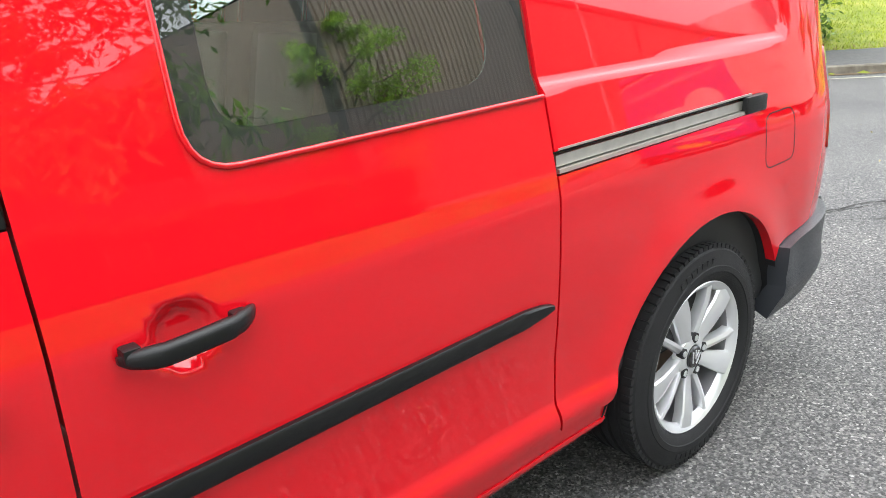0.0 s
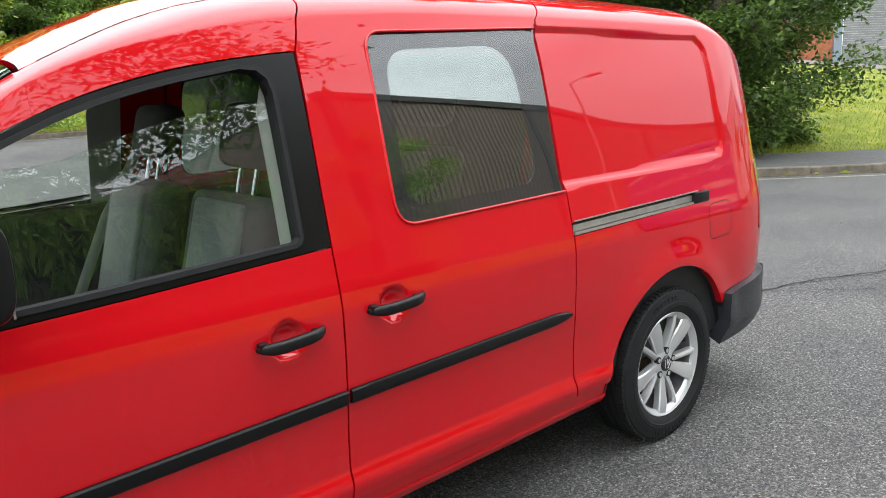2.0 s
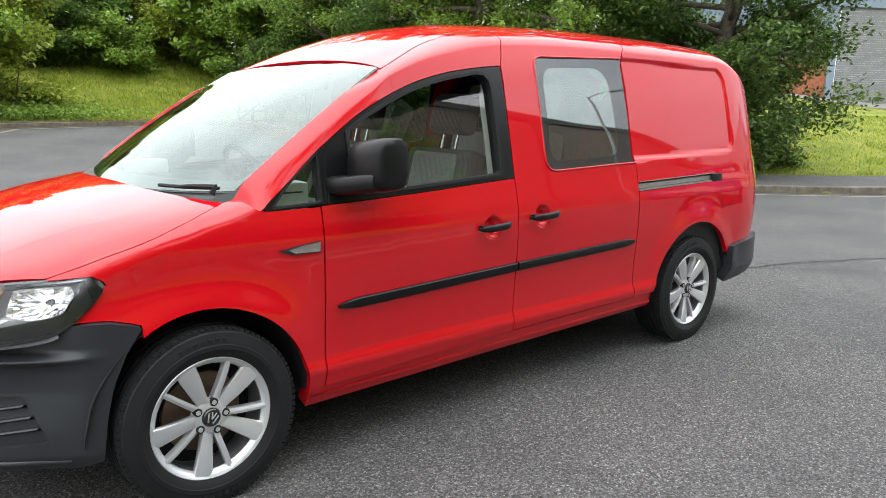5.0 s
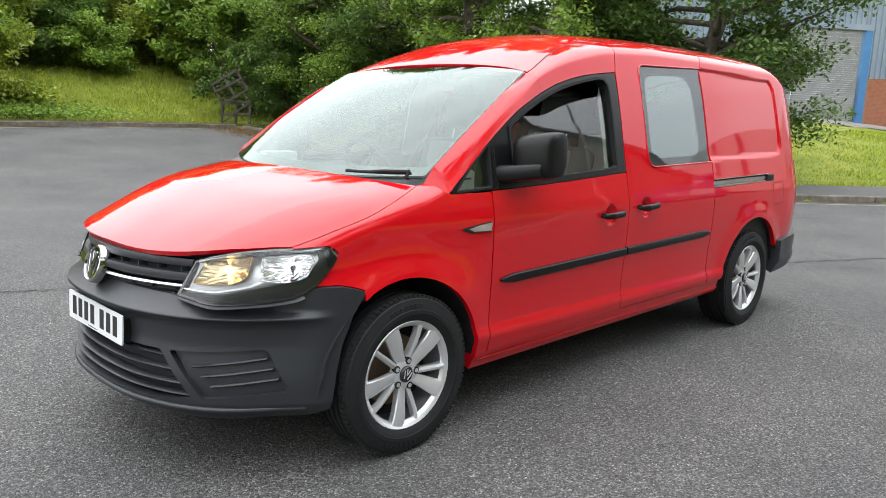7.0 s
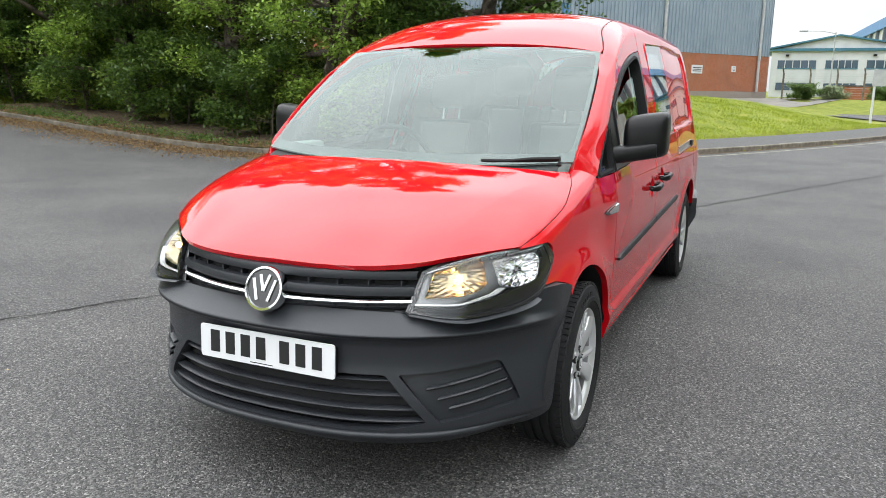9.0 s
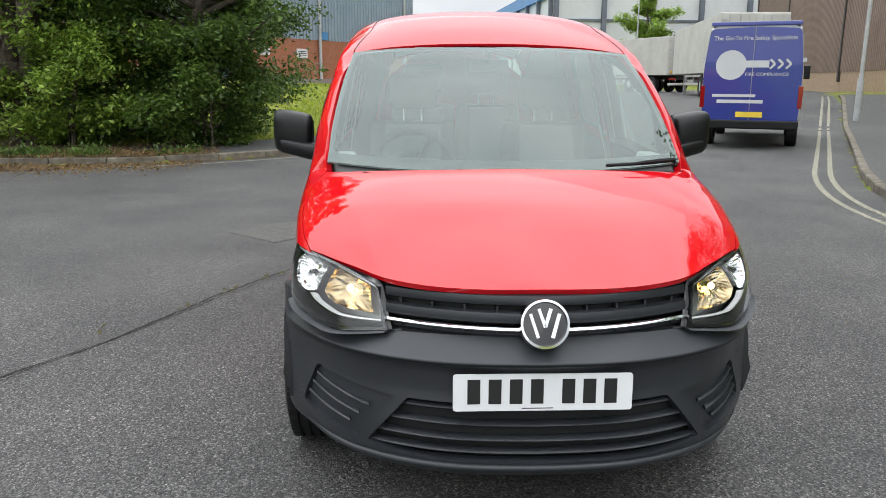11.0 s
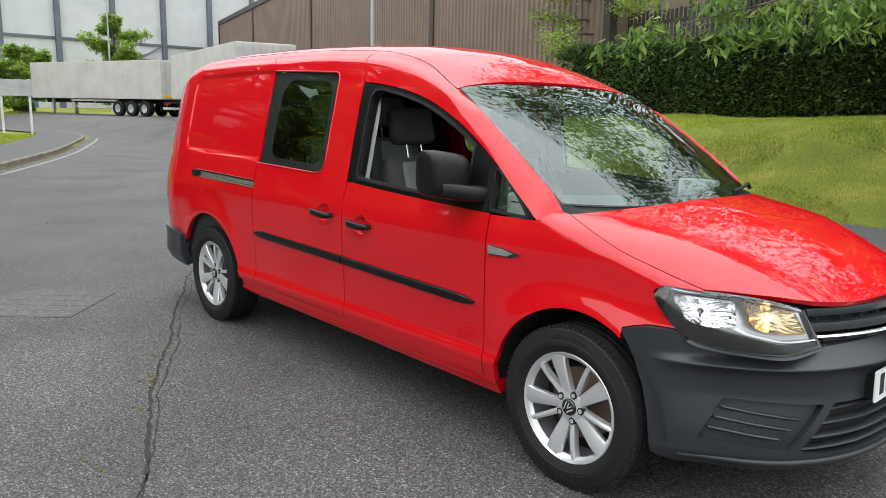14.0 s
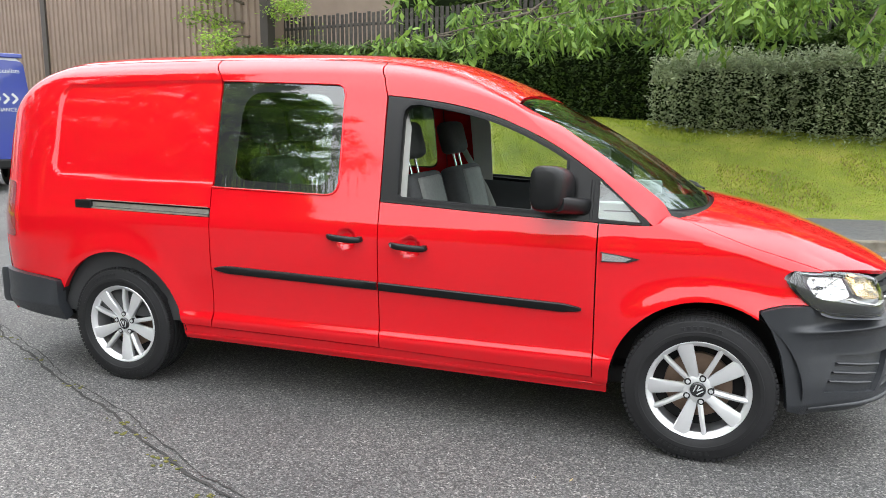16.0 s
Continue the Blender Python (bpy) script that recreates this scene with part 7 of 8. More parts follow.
grass("grass", (-9, 16), (-18, -5.5), 430000, "mown green grass on the bank", 1, 0.02, 0.045, 1.75, 11)
grass("grass", (9, 34), (-8, 6), 120000, "rough green grass on the roadside bank", 2, 0.04, 0.10, 1.7, 12)
grass("grass", (-2, 13), (18.5, 30), 60000, "long meadow grass with yellow flowers", 3, 0.06, 0.20, 0.2, 11)
M_STRAW = leaf_material("dry_straw_grass", (0.16, 0.12, 0.05), (0.42, 0.34, 0.17), 0.8)
grass("dry_grass", (9, 30), (-8, 6), 16000, "dry straw-coloured grass behind the pavement", 4, 0.04, 0.16, 1.62, 2.5, M_STRAW)
grass("dry_grass", (-9, 16), (-14, -5.5), 130000, "dry straw-coloured blades in the mown grass", 6, 0.02, 0.045, 1.75, 4.6, M_STRAW)
rng = np.random.default_rng(5)
fx, fy = rng.uniform(3, 10.5, 260), rng.uniform(19.2, 26, 260)
leaf_mesh("wild_flowers", np.stack([fx, fy, bank_height(fx, fy) + rng.uniform(0.08, 0.22, 260)], 1), 0.06, plain("yellow_petals", (0.75, 0.55, 0.03), rough=0.7), None, seedling=3)
tagged(bpy.data.objects["wild_flowers"], "scattered yellow wild flowers in the grass", "flowers", kind="stuff")

# creeping leaves on the ground beneath the bush by the kerb
rng = np.random.default_rng(25)
cx, cy = rng.normal(4.6, 1.1, 5200), rng.normal(20.0, 0.65, 5200)
low = ~inside(cx, cy, ROAD) & (edge_distance(cx, cy, ROAD) > 0.35)
cx, cy = cx[low], cy[low]
cover = leaf_mesh("ground_cover", np.stack([cx, cy, bank_height(cx, cy) + rng.uniform(0.02, 0.28, len(cx))], 1), 0.10, M_LEAF, None, droop=0.1, aspect=1.3, seedling=26)
tagged(cover, "low creeping green leaves behind the kerb", "ground cover", kind="stuff")

# fallen leaves along the kerb under the trees, and single bits on the road
M_DRYLEAF = leaf_material("dry_brown_leaves", (0.07, 0.042, 0.018), (0.36, 0.24, 0.11), 0.8)
rng = np.random.default_rng(15)
row = np.array([p for p in along(NORTH, 0.12) if p[1] > 4.2])
pick = rng.integers(0, len(row), 22000)
out_d = np.abs(rng.normal(0, 0.62, 22000)) * np.where(rng.random(22000) < 0.5, -1, 1.5)
px, py = row[pick, 0] + out_d + rng.normal(0, 0.1, 22000), row[pick, 1] + rng.normal(0, 0.3, 22000)
on_road = inside(px, py, ROAD)
pz = np.where(on_road, road_height(px, py) + 0.012, np.maximum(bank_height(px, py), road_height(px, py) + 0.11) + 0.03)
fallen = leaf_mesh("fallen_leaves", np.stack([px, py, pz], 1), 0.055, M_DRYLEAF, None, droop=0.0, seedling=16)
tagged(fallen, "dry brown leaves fallen along the kerb", "leaves", kind="stuff")
hub = rng.integers(0, len(row), 70)
pick = hub[rng.integers(0, 70, 6000)]
wx = row[pick, 0] + 0.14 + np.repeat(rng.uniform(0, 0.7, 60), 100) + rng.normal(0, 0.09, 6000)
wy = row[pick, 1] + rng.normal(0, 0.10, 6000)
wz = np.maximum(bank_height(wx, wy), road_height(wx, wy) + 0.11) + np.abs(rng.normal(0, 0.07, 6000))
out_road = ~inside(wx, wy, ROAD)
weeds = leaf_mesh("weeds", np.stack([wx, wy, wz], 1)[out_road], 0.075, M_LEAF_D, None, droop=-0.5, aspect=2.6, seedling=18)
tagged(weeds, "low dark weeds and nettles behind the kerb", "weeds", kind="stuff")
bx, by = rng.uniform(-4.5, 9, 150), rng.uniform(-4.6, 9, 150)
off_van = ~((bx > -1.0) & (bx < 4.1) & (np.abs(by) < 0.95))
bits = leaf_mesh("road_litter", np.stack([bx, by, road_height(bx, by) + 0.008], 1)[off_van], 0.022, M_STRAW, None, droop=0.0, seedling=17)
tagged(bits, "small pale leaf bits scattered on the road", "litter", kind="stuff")


# ---- buildings ----
def ground_at(x, y):
    return float(bank_height(np.array([x]), np.array([y]))[0])


def ribbed(name, parent, a, b, z0, z1, pitch, deep, material, flip=1, label=""):
    """A sheet of upright ribs between two plan points."""
    a, b = Vector(a), Vector(b)
    d = (b - a)
    L = d.length
    t = d / L
    n = Vector((t.y, -t.x)) * flip
    prof, s = [], 0.0
    while s < L - 1e-6:
        for u, k in ((0.0, 0), (0.42, 0), (0.52, 1), (0.90, 1)):
            if s + u * pitch <= L:
                prof.append((s + u * pitch, k * deep))
        s += pitch
    prof.append((L, 0))
    bm = bmesh.new()
    lo = [bm.verts.new((a.x + t.x * u + n.x * k, a.y + t.y * u + n.y * k, z0)) for u, k in prof]
    hi = [bm.verts.new((a.x + t.x * u + n.x * k, a.y + t.y * u + n.y * k, z1)) for u, k in prof]
    for k in range(len(lo) - 1):
        f = (lo[k], lo[k + 1], hi[k + 1], hi[k])
        bm.faces.new(f if flip > 0 else f[::-1])
    return part(name, bm, material, parent, label)


def wall_box(name, parent, a, b, z0, z1, thick, material, flip=1, front=0.0, label="", bevel=0.0):
    """An upright slab along a plan line; front: how far its face stands out."""
    a, b = Vector(a), Vector(b)
    d = b - a
    ang = math.atan2(d.y, d.x)
    m = Matrix.Translation((a.x, a.y, 0)) @ Matrix.Rotation(ang, 4, "Z")
    y0, y1 = (-front, thick - front) if flip > 0 else (front - thick, front)
    return part(name, box(bmesh.new(), 0, d.length, y0, y1, z0, z1, bevel, m), material, parent, label)


# brown ribbed warehouse across the road
warehouse = tagged(new("warehouse"), "long brown ribbed steel warehouse on a buff brick plinth", "building")
DIR = Vector((0.963, -0.27))
P0 = Vector((25.9, -21.0))
ends = [P0 - DIR * 13.0, P0, P0 + DIR * 19.5, P0 + DIR * 37.5, P0 + DIR * 54.0]
for i, (a, b) in enumerate(zip(ends, ends[1:])):
    wall_box("plinth", warehouse, a, b, 0.6, 2.0, 0.35, M_BUFF, -1, 0.0)
    ribbed("wall_panel", warehouse, a, b, 2.0, 10.0, 0.33, 0.06, M_BROWN, -1, "brown ribbed cladding")
for p in ends:
    wall_box("column", warehouse, p - DIR * 0.17, p + DIR * 0.17, 1.4, 10.1, 0.3, M_BROWN_D, -1, 0.14)
wall_box("roof_edge", warehouse, ends[0] - DIR * 0.2, ends[-1] + DIR * 0.2, 10.0, 10.4, 0.5, M_BROWN_D, -1, 0.16)
NRM = Vector((DIR.y, -DIR.x))
for e in (ends[0], ends[-1]):
    wall_box("end_wall", warehouse, e, e + NRM * 30, 0.6, 10.0, 0.3, M_BROWN, 1)
bm = bmesh.new()
q = [ends[0], ends[-1], ends[-1] + NRM * 30, ends[0] + NRM * 30]
bm.faces.new([bm.verts.new((p.x, p.y, 10.1)) for p in q])
part("roof", bm, M_BROWN_D, warehouse)

# blue-grey works unit: brick below, ribbed steel above, roller door
works = tagged(new("works_unit"), "blue-grey ribbed steel works unit above an orange brick wall", "building")
C0, WD = Vector((66.0, 0.3)), Vector((-0.836, 0.549))
base = 1.4


def on_works(s):
    return C0 + WD * s


D0, D1 = 22.2, 26.7
for a, b in ((0.0, D0), (D1, 40.0)):
    wall_box("brick_wall", works, on_works(a), on_works(b), 0.5, base + 2.8, 0.35, M_MORTAR, -1, 0.0)
    ribbed("wall_panel", works, on_works(a), on_works(b), base + 2.8, base + 11.5, 0.36, 0.07, M_STEEL, -1, "blue-grey ribbed cladding")
ribbed("wall_panel", works, on_works(D0), on_works(D1), base + 5.5, base + 11.5, 0.36, 0.07, M_STEEL, -1)
shutter = part("roller_door", bmesh.new(), M_SHUTTER, works, "closed grey roller door")
for k in range(46):
    z0 = base + 0.12 * k
    wall_box("shutter_slat", shutter, on_works(D0 + 0.15), on_works(D1 - 0.15), z0, z0 + 0.112, 0.05, M_SHUTTER, -1, 0.0 if k % 2 else 0.012)
wall_box("door_post", works, on_works(D0 - 0.45), on_works(D0), base, base + 5.5, 0.4, M_BLUE, -1, 0.12)
wall_box("door_post", works, on_works(D1), on_works(D1 + 0.45), base, base + 5.5, 0.4, M_STEEL, -1, 0.12)
wall_box("door_header", works, on_works(D0 - 0.45), on_works(D1 + 0.45), base + 5.48, base + 5.8, 0.4, M_STEEL, -1, 0.14)
END = Vector((0.549, 0.836))
wall_box("end_wall", works, on_works(0), on_works(0) + END * 24, 0.5, base + 11.5, 0.3, M_STEEL, 1)
wall_box("roof_edge", works, on_works(-0.2), on_works(40), base + 11.4, base + 11.9, 0.5, M_STEEL, -1, 0.15)
# courses of brick on the nearest stretch, joined
bm = bmesh.new()
ang = math.atan2(WD.y, WD.x)
for row in range(37):
    for k in range(96):
        s = 0.02 + 0.23 * k + (0.115 if row % 2 else 0)
        if s + 0.215 > D0 - 0.5:
            continue
        p = on_works(s)
        m = Matrix.Translation((p.x, p.y, base + 0.02 + 0.075 * row)) @ Matrix.Rotation(ang, 4, "Z")
        vs = [bm.verts.new(m @ Vector(c)) for c in ((0, 0.008, 0), (0.217, 0.008, 0), (0.217, 0.008, 0.065), (0, 0.008, 0.065), (0, 0.0, 0), (0.217, 0.0, 0), (0.217, 0.0, 0.065), (0, 0.0, 0.065))]
        bm.faces.new((vs[0], vs[3], vs[2], vs[1]))
        for a, b in ((0, 1), (1, 2), (2, 3), (3, 0)):
            bm.faces.new((vs[a], vs[b], vs[b + 4], vs[a + 4]))
bricks = part("brickwork", bm, M_BRICK, works, "orange red brick courses")
bricks["kind"] = "stuff"
wall_box("brick_face", works, on_works(D1 + 0.45), on_works(40), 0.5, base + 2.79, 0.1, M_BRICK, -1, 0.01)
wall_box("brick_face", works, on_works(0), on_works(D0 - 0.45), 0.5, base + 2.79, 0.1, M_MORTAR, -1, 0.002)
for s, r in ((1.6, 0.11), (12.7, 0.11)):
    p = on_works(s)
    o = Vector((-WD.y, WD.x)) * 0.2
    part("drainpipe", cyl(bmesh.new(), (p.x + o.x, p.y + o.y, base), (p.x + o.x, p.y + o.y, base + 11.4), r, seg=12), M_GALV, works, "grey drainpipe", smooth=40)
for s, z, w, h in ((8.15, 1.3, 1.2, 0.62), (14.0, 1.5, 1.1, 0.62), (17.85, 1.6, 1.15, 0.62), (4.2, 1.5, 0.5, 0.45)):
    sign = wall_box("wall_sign", works, on_works(s), on_works(s + w), base + z, base + z + h, 0.05, M_WHITE, -1, 0.06, "small white notice board")
    for k in range(3):
        wall_box("sign_bar", sign, on_works(s + 0.12), on_works(s + w - 0.12), base + z + h * (0.25 + 0.2 * k), base + z + h * (0.33 + 0.2 * k), 0.02, M_INK, -1, 0.068)
wall_box("wall_sign", works, on_works(11.7), on_works(12.4), base + 2.85, base + 3.4, 0.05, M_BLUE, -1, 0.13, "small blue notice board")

# paved way along the foot of the works
M_PAVING = ramp_material("pale_worn_paving", [(0.3, (0.16, 0.15, 0.135)), (0.7, (0.25, 0.235, 0.21))], 1.2, 8, 0.95, 0.4, 60, 0.006)
OUT = Vector((-0.549, -0.836))
way_a = [tuple(on_works(q) + OUT * 0.1) for q in np.arange(-3.0, 40.0, 0.8)]
way_b = [tuple(on_works(q) + OUT * 4.6) for q in np.arange(-3.0, 40.0, 0.8)]
lane = ribbon("pavement", way_a, way_b, lambda x, y: ground_at(x, y) + 0.07, lambda x, y: ground_at(x, y) + 0.05, M_PAVING, "pale paved way along the foot of the works", "pavement")

# low white office with a shallow gable and teal trim, beyond the works
M_TEAL = ramp_material("teal_roof_trim", [(0.3, (0.035, 0.13, 0.19)), (0.7, (0.05, 0.17, 0.24))], 0.7, 6, 0.5)
M_PANEL = ramp_material("pale_grey_wall_panel", [(0.3, (0.46, 0.48, 0.49)), (0.7, (0.56, 0.58, 0.59))], 0.5, 7, 0.6)
M_COLUMN = ramp_material("dark_grey_steel_column", [(0.3, (0.085, 0.10, 0.125)), (0.7, (0.13, 0.15, 0.18))], 0.8, 6, 0.6)
office = tagged(new("office_building"), "low white office building with teal roof trim and wide windows", "building")
OX, OY0, OY1, OZ0, OZ1, APEX_Y, APEX_Z = 86.0, 0.6, -13.0, 0.5, 5.75, -5.6, 7.05
bm = bmesh.new()
pro = [(OY0, OZ0), (OY1, OZ0), (OY1, OZ1), (APEX_Y, APEX_Z), (OY0, OZ1)]
fr = [bm.verts.new((OX, y, z)) for y, z in pro]
bk = [bm.verts.new((OX + 16, y, z)) for y, z in pro]
bm.faces.new(fr[::-1])
bm.faces.new(bk)
for k in range(5):
    bm.faces.new((fr[k], fr[(k + 1) % 5], bk[(k + 1) % 5], bk[k]))
bmesh.ops.recalc_face_normals(bm, faces=bm.faces)
part("wall", bm, M_WHITE, office)
for (ya, za), (yb, zb) in (((OY0 + 0.5, OZ1 - 0.02), (APEX_Y, APEX_Z)), ((APEX_Y, APEX_Z), (OY1 - 0.5, OZ1 - 0.02))):
    bm = bmesh.new()
    vs = [bm.verts.new((OX + dx, y, z + dz)) for dx in (-0.4, 16) for y, z, dz in ((ya, za, 0.0), (yb, zb, 0.0), (yb, zb, 0.16), (ya, za, 0.16))]
    for f in ((0, 1, 2, 3), (3, 2, 6, 7), (0, 4, 5, 1)):
        bm.faces.new([vs[k] for k in f])
    bmesh.ops.recalc_face_normals(bm, faces=bm.faces)
    part("roof", bm, M_TEAL, office, "teal roof edge")
part("fascia", box(bmesh.new(), OX - 0.3, OX + 0.05, OY1 - 0.4, OY0 + 0.4, OZ1 - 0.16, OZ1 + 0.10), M_TEAL, office, "teal fascia band")
for ya, yb in ((0.0, -3.7), (-4.5, -7.5), (-8.2, -12.2)):
    w = part("window", box(bmesh.new(), OX - 0.04, OX + 0.1, yb, ya, 1.6, 4.75), M_PANEL, office, "wide window with grey panels below")
    n = 5
    part("transom", box(bmesh.new(), OX - 0.09, OX - 0.03, yb, ya, 3.78, 3.88), M_TEAL, w)
    for k in range(n):
        y0, y1 = ya + (yb - ya) * (k + 0.06) / n, ya + (yb - ya) * (k + 0.94) / n
        part("pane", box(bmesh.new(), OX - 0.07, OX - 0.03, min(y0, y1), max(y0, y1), 3.90, 4.66), M_FARGLASS, w)
        part("panel", box(bmesh.new(), OX - 0.06, OX - 0.03, min(y0, y1), max(y0, y1), 2.45, 3.76), M_PANEL, w)
        part("pane", box(bmesh.new(), OX - 0.06, OX - 0.03, min(y0, y1), max(y0, y1), 1.65, 2.40), M_FARGLASS, w)
for y in (-0.9, -8.9):
    part("wall_lamp", box(bmesh.new(), OX - 0.25, OX, y - 0.16, y + 0.16, 5.05, 5.25, 0.03), M_BLACK, office)

# tall factory hall: a long panelled side running away, a braced end wall, a bright blue eaves band
hall = tagged(new("factory_hall"), "tall pale panelled factory hall with grey columns and blue eaves", "building")
HC, SIDE, FRONT = Vector((81.0, -14.7)), Vector((0.9986, 0.052)), Vector((0.052, -0.9986))
HL, HW, HZ = 86.0, 34.0, 10.2
wall_box("wall", hall, HC, HC + SIDE * HL, 0.3, HZ, 0.4, M_PANEL, -1)
wall_box("wall", hall, HC, HC + FRONT * HW, 0.3, HZ + 4.0, 0.4, M_PANEL, 1)
wall_box("eaves_band", hall, HC - SIDE * 0.4, HC + SIDE * HL, HZ, HZ + 1.35, 0.5, M_BLUE, -1, 0.45, "bright blue eaves band")
bm = bmesh.new()
q = [HC, HC + SIDE * HL, HC + SIDE * HL + FRONT * HW, HC + FRONT * HW]
bm.faces.new([bm.verts.new((p.x, p.y, HZ + z)) for p, z in zip(q, (1.3, 1.3, 4.0, 4.0))])
part("roof", bm, M_BLUE, hall, "blue roof sheet")
for k in range(14):
    p = HC + SIDE * (0.2 + 6.3 * k)
    wall_box("column", hall, p, p + SIDE * 0.55, 0.3, HZ, 0.4, M_COLUMN, -1, 0.45)
for z in (3.4, 6.6):
    wall_box("rail", hall, HC, HC + SIDE * HL, z, z + 0.22, 0.2, M_COLUMN, -1, 0.14)
for a in (0.0, 5.2, 10.6, 16.0, 21.4, 26.8):
    p = HC + FRONT * a
    wall_box("column", hall, p, p + FRONT * 0.5, 0.3, HZ + 4.0, 0.5, M_COLUMN, 1, 0.40)
for z in (4.6, 7.6):
    wall_box("rail", hall, HC, HC + FRONT * HW, z, z + 0.24, 0.2, M_COLUMN, 1, 0.16)
for a in (10.9, 16.3):
    p0, p1 = HC + FRONT * a, HC + FRONT * (a + 5.0)
    part("brace", tube(bmesh.new(), [(p0.x - 0.3, p0.y, 4.8), (p1.x - 0.3, p1.y, 7.6)], 0.10, 6), M_COLUMN, hall)
wall_box("door", hall, HC + FRONT * 0.7, HC + FRONT * 3.2, 0.6, 3.9, 0.2, M_BLUE, 1, 0.12, "blue panelled door")
canopy = HC + FRONT * 13.0 - SIDE * 1.6
wall_box("canopy", hall, canopy, canopy + FRONT * 3.4, 4.5, 6.1, 2.0, M_BROWN, 1, 0.0, "brown clad canopy")

# low brick wall in the yard before the office
yard_wall = tagged(new("yard_wall"), "low orange brick wall with a dark coping in the yard", "wall")
part("brickwork", box(bmesh.new(), 71.9, 72.3, -7.9, -5.1, 0.4, 1.95), M_BRICK, yard_wall)
part("coping", box(bmesh.new(), 71.82, 72.38, -7.98, -5.02, 1.95, 2.07, 0.02), M_BROWN_D, yard_wall)

# ---- vehicles beyond ----
def plan_pose(x, y, z, ax, ay):
    return Matrix.Translation((x, y, z)) @ Matrix.Rotation(math.atan2(ay, ax), 4, "Z")


def lorry_wheel(parent, m, x, y, r=0.5, w=0.3):
    s = 1 if y > 0 else -1
    bm = bmesh.new()
    lathe(bm, [(r * 0.55, -w / 2), (r * 0.92, -w / 2), (r, -w * 0.38), (r, w * 0.38), (r * 0.92, w / 2), (r * 0.55, w / 2)], "Y", 28, True)
    wh = part("wheel", bm, M_RUBBER, parent, smooth=40)
    wh.matrix_local = Matrix.Translation((x, y, r))
    part("wheel_rim", lathe(bmesh.new(), [(0.0, s * w * 0.2), (r * 0.3, s * w * 0.3), (r * 0.56, s * w * 0.42)], "Y", 24), M_GALV, wh, smooth=40)


def trailer(x, y, ax, ay, label):
    """A box trailer; x, y: middle of its rear, axis pointing to its front."""
    ob = tagged(new("trailer"), label, "trailer", "parked trailers")
    ob.matrix_world = plan_pose(x, y, float(road_height(x, y)), ax, ay)
    part("body", box(bmesh.new(), 0.04, 12.0, -1.25, 1.25, 1.0, 3.20, 0.03), M_TRAILER, ob, "white panelled box body")
    for k in range(10):
        part("body_seam", box(bmesh.new(), 0.6 + 1.2 * k, 0.64 + 1.2 * k, -1.254, 1.254, 1.05, 3.15), M_TRAILER, ob)
    for s in (-1, 1):
        d = part("rear_door", box(bmesh.new(), -0.01, 0.05, min(s * 0.02, s * 1.2), max(s * 0.02, s * 1.2), 1.04, 3.14, 0.01), M_TRAILER, ob, "white rear door")
        for yy in (0.25, 0.55, 0.95):
            part("lock_rod", cyl(bmesh.new(), (-0.035, s * yy, 1.06), (-0.035, s * yy, 3.12), 0.018, seg=8), M_GALV, d, smooth=40)
        for zz in (1.35, 1.9, 2.4, 2.9):
            part("hinge", box(bmesh.new(), -0.04, 0.0, min(s * 1.05, s * 1.24), max(s * 1.05, s * 1.24), zz, zz + 0.06), M_GALV, d)
        part("marker_board", box(bmesh.new(), -0.03, 0.0, min(s * 0.3, s * 1.1), max(s * 0.3, s * 1.1), 1.10, 1.24), plain("yellow_marker_board", (0.8, 0.45, 0.03), rough=0.5), d, "yellow and red marker board")
        part("tail_lamp", box(bmesh.new(), -0.06, 0.0, min(s * 0.7, s * 1.15), max(s * 0.7, s * 1.15), 0.72, 0.85), M_REDLAMP, ob, "red tail lamp cluster")
        part("side_rail", box(bmesh.new(), 3.9, 8.2, s * 1.15 - 0.02, s * 1.15 + 0.02, 0.85, 0.95), M_TRAILER, ob)
        part("side_rail", box(bmesh.new(), 3.9, 8.2, s * 1.15 - 0.02, s * 1.15 + 0.02, 0.50, 0.60), M_TRAILER, ob)
        for xx in (4.0, 6.0, 8.1):
            part("rail_bracket", box(bmesh.new(), xx - 0.03, xx + 0.03, s * 1.13 - 0.02, s * 1.13 + 0.02, 0.48, 1.0), M_GALV, ob)
        for xx in (1.6, 2.75, 3.9 - 0.0):
            lorry_wheel(ob, None, xx, s * 1.05, 0.46)
        part("landing_leg", box(bmesh.new(), 10.4, 10.55, s * 0.8 - 0.07, s * 0.8 + 0.07, 0.02, 1.0), M_GALV, ob)
    part("rear_bar", box(bmesh.new(), -0.04, 0.08, -1.15, 1.15, 0.42, 0.56, 0.02), M_TRAILER, ob, "white rear bumper bar")
    part("chassis", box(bmesh.new(), 0.1, 11.6, -0.5, 0.5, 0.75, 1.0), M_DARK, ob)
    return ob


trailer(26.24, -12.5, 0.982, -0.188, "white box trailer with grimy sides parked on the road")
trailer(42.33, -15.66, 0.945, 0.328, "white box trailer standing beyond another one")


def lettering(text, size, m, material, parent, name="lettering", align="CENTER"):
    cu = bpy.data.curves.new(name, "FONT")
    cu.body, cu.size, cu.align_x, cu.extrude = text, size, align, 0.001
    cu.materials.append(material)
    ob = new(name, cu)
    ob.parent = parent
    ob.matrix_local = m
    return ob


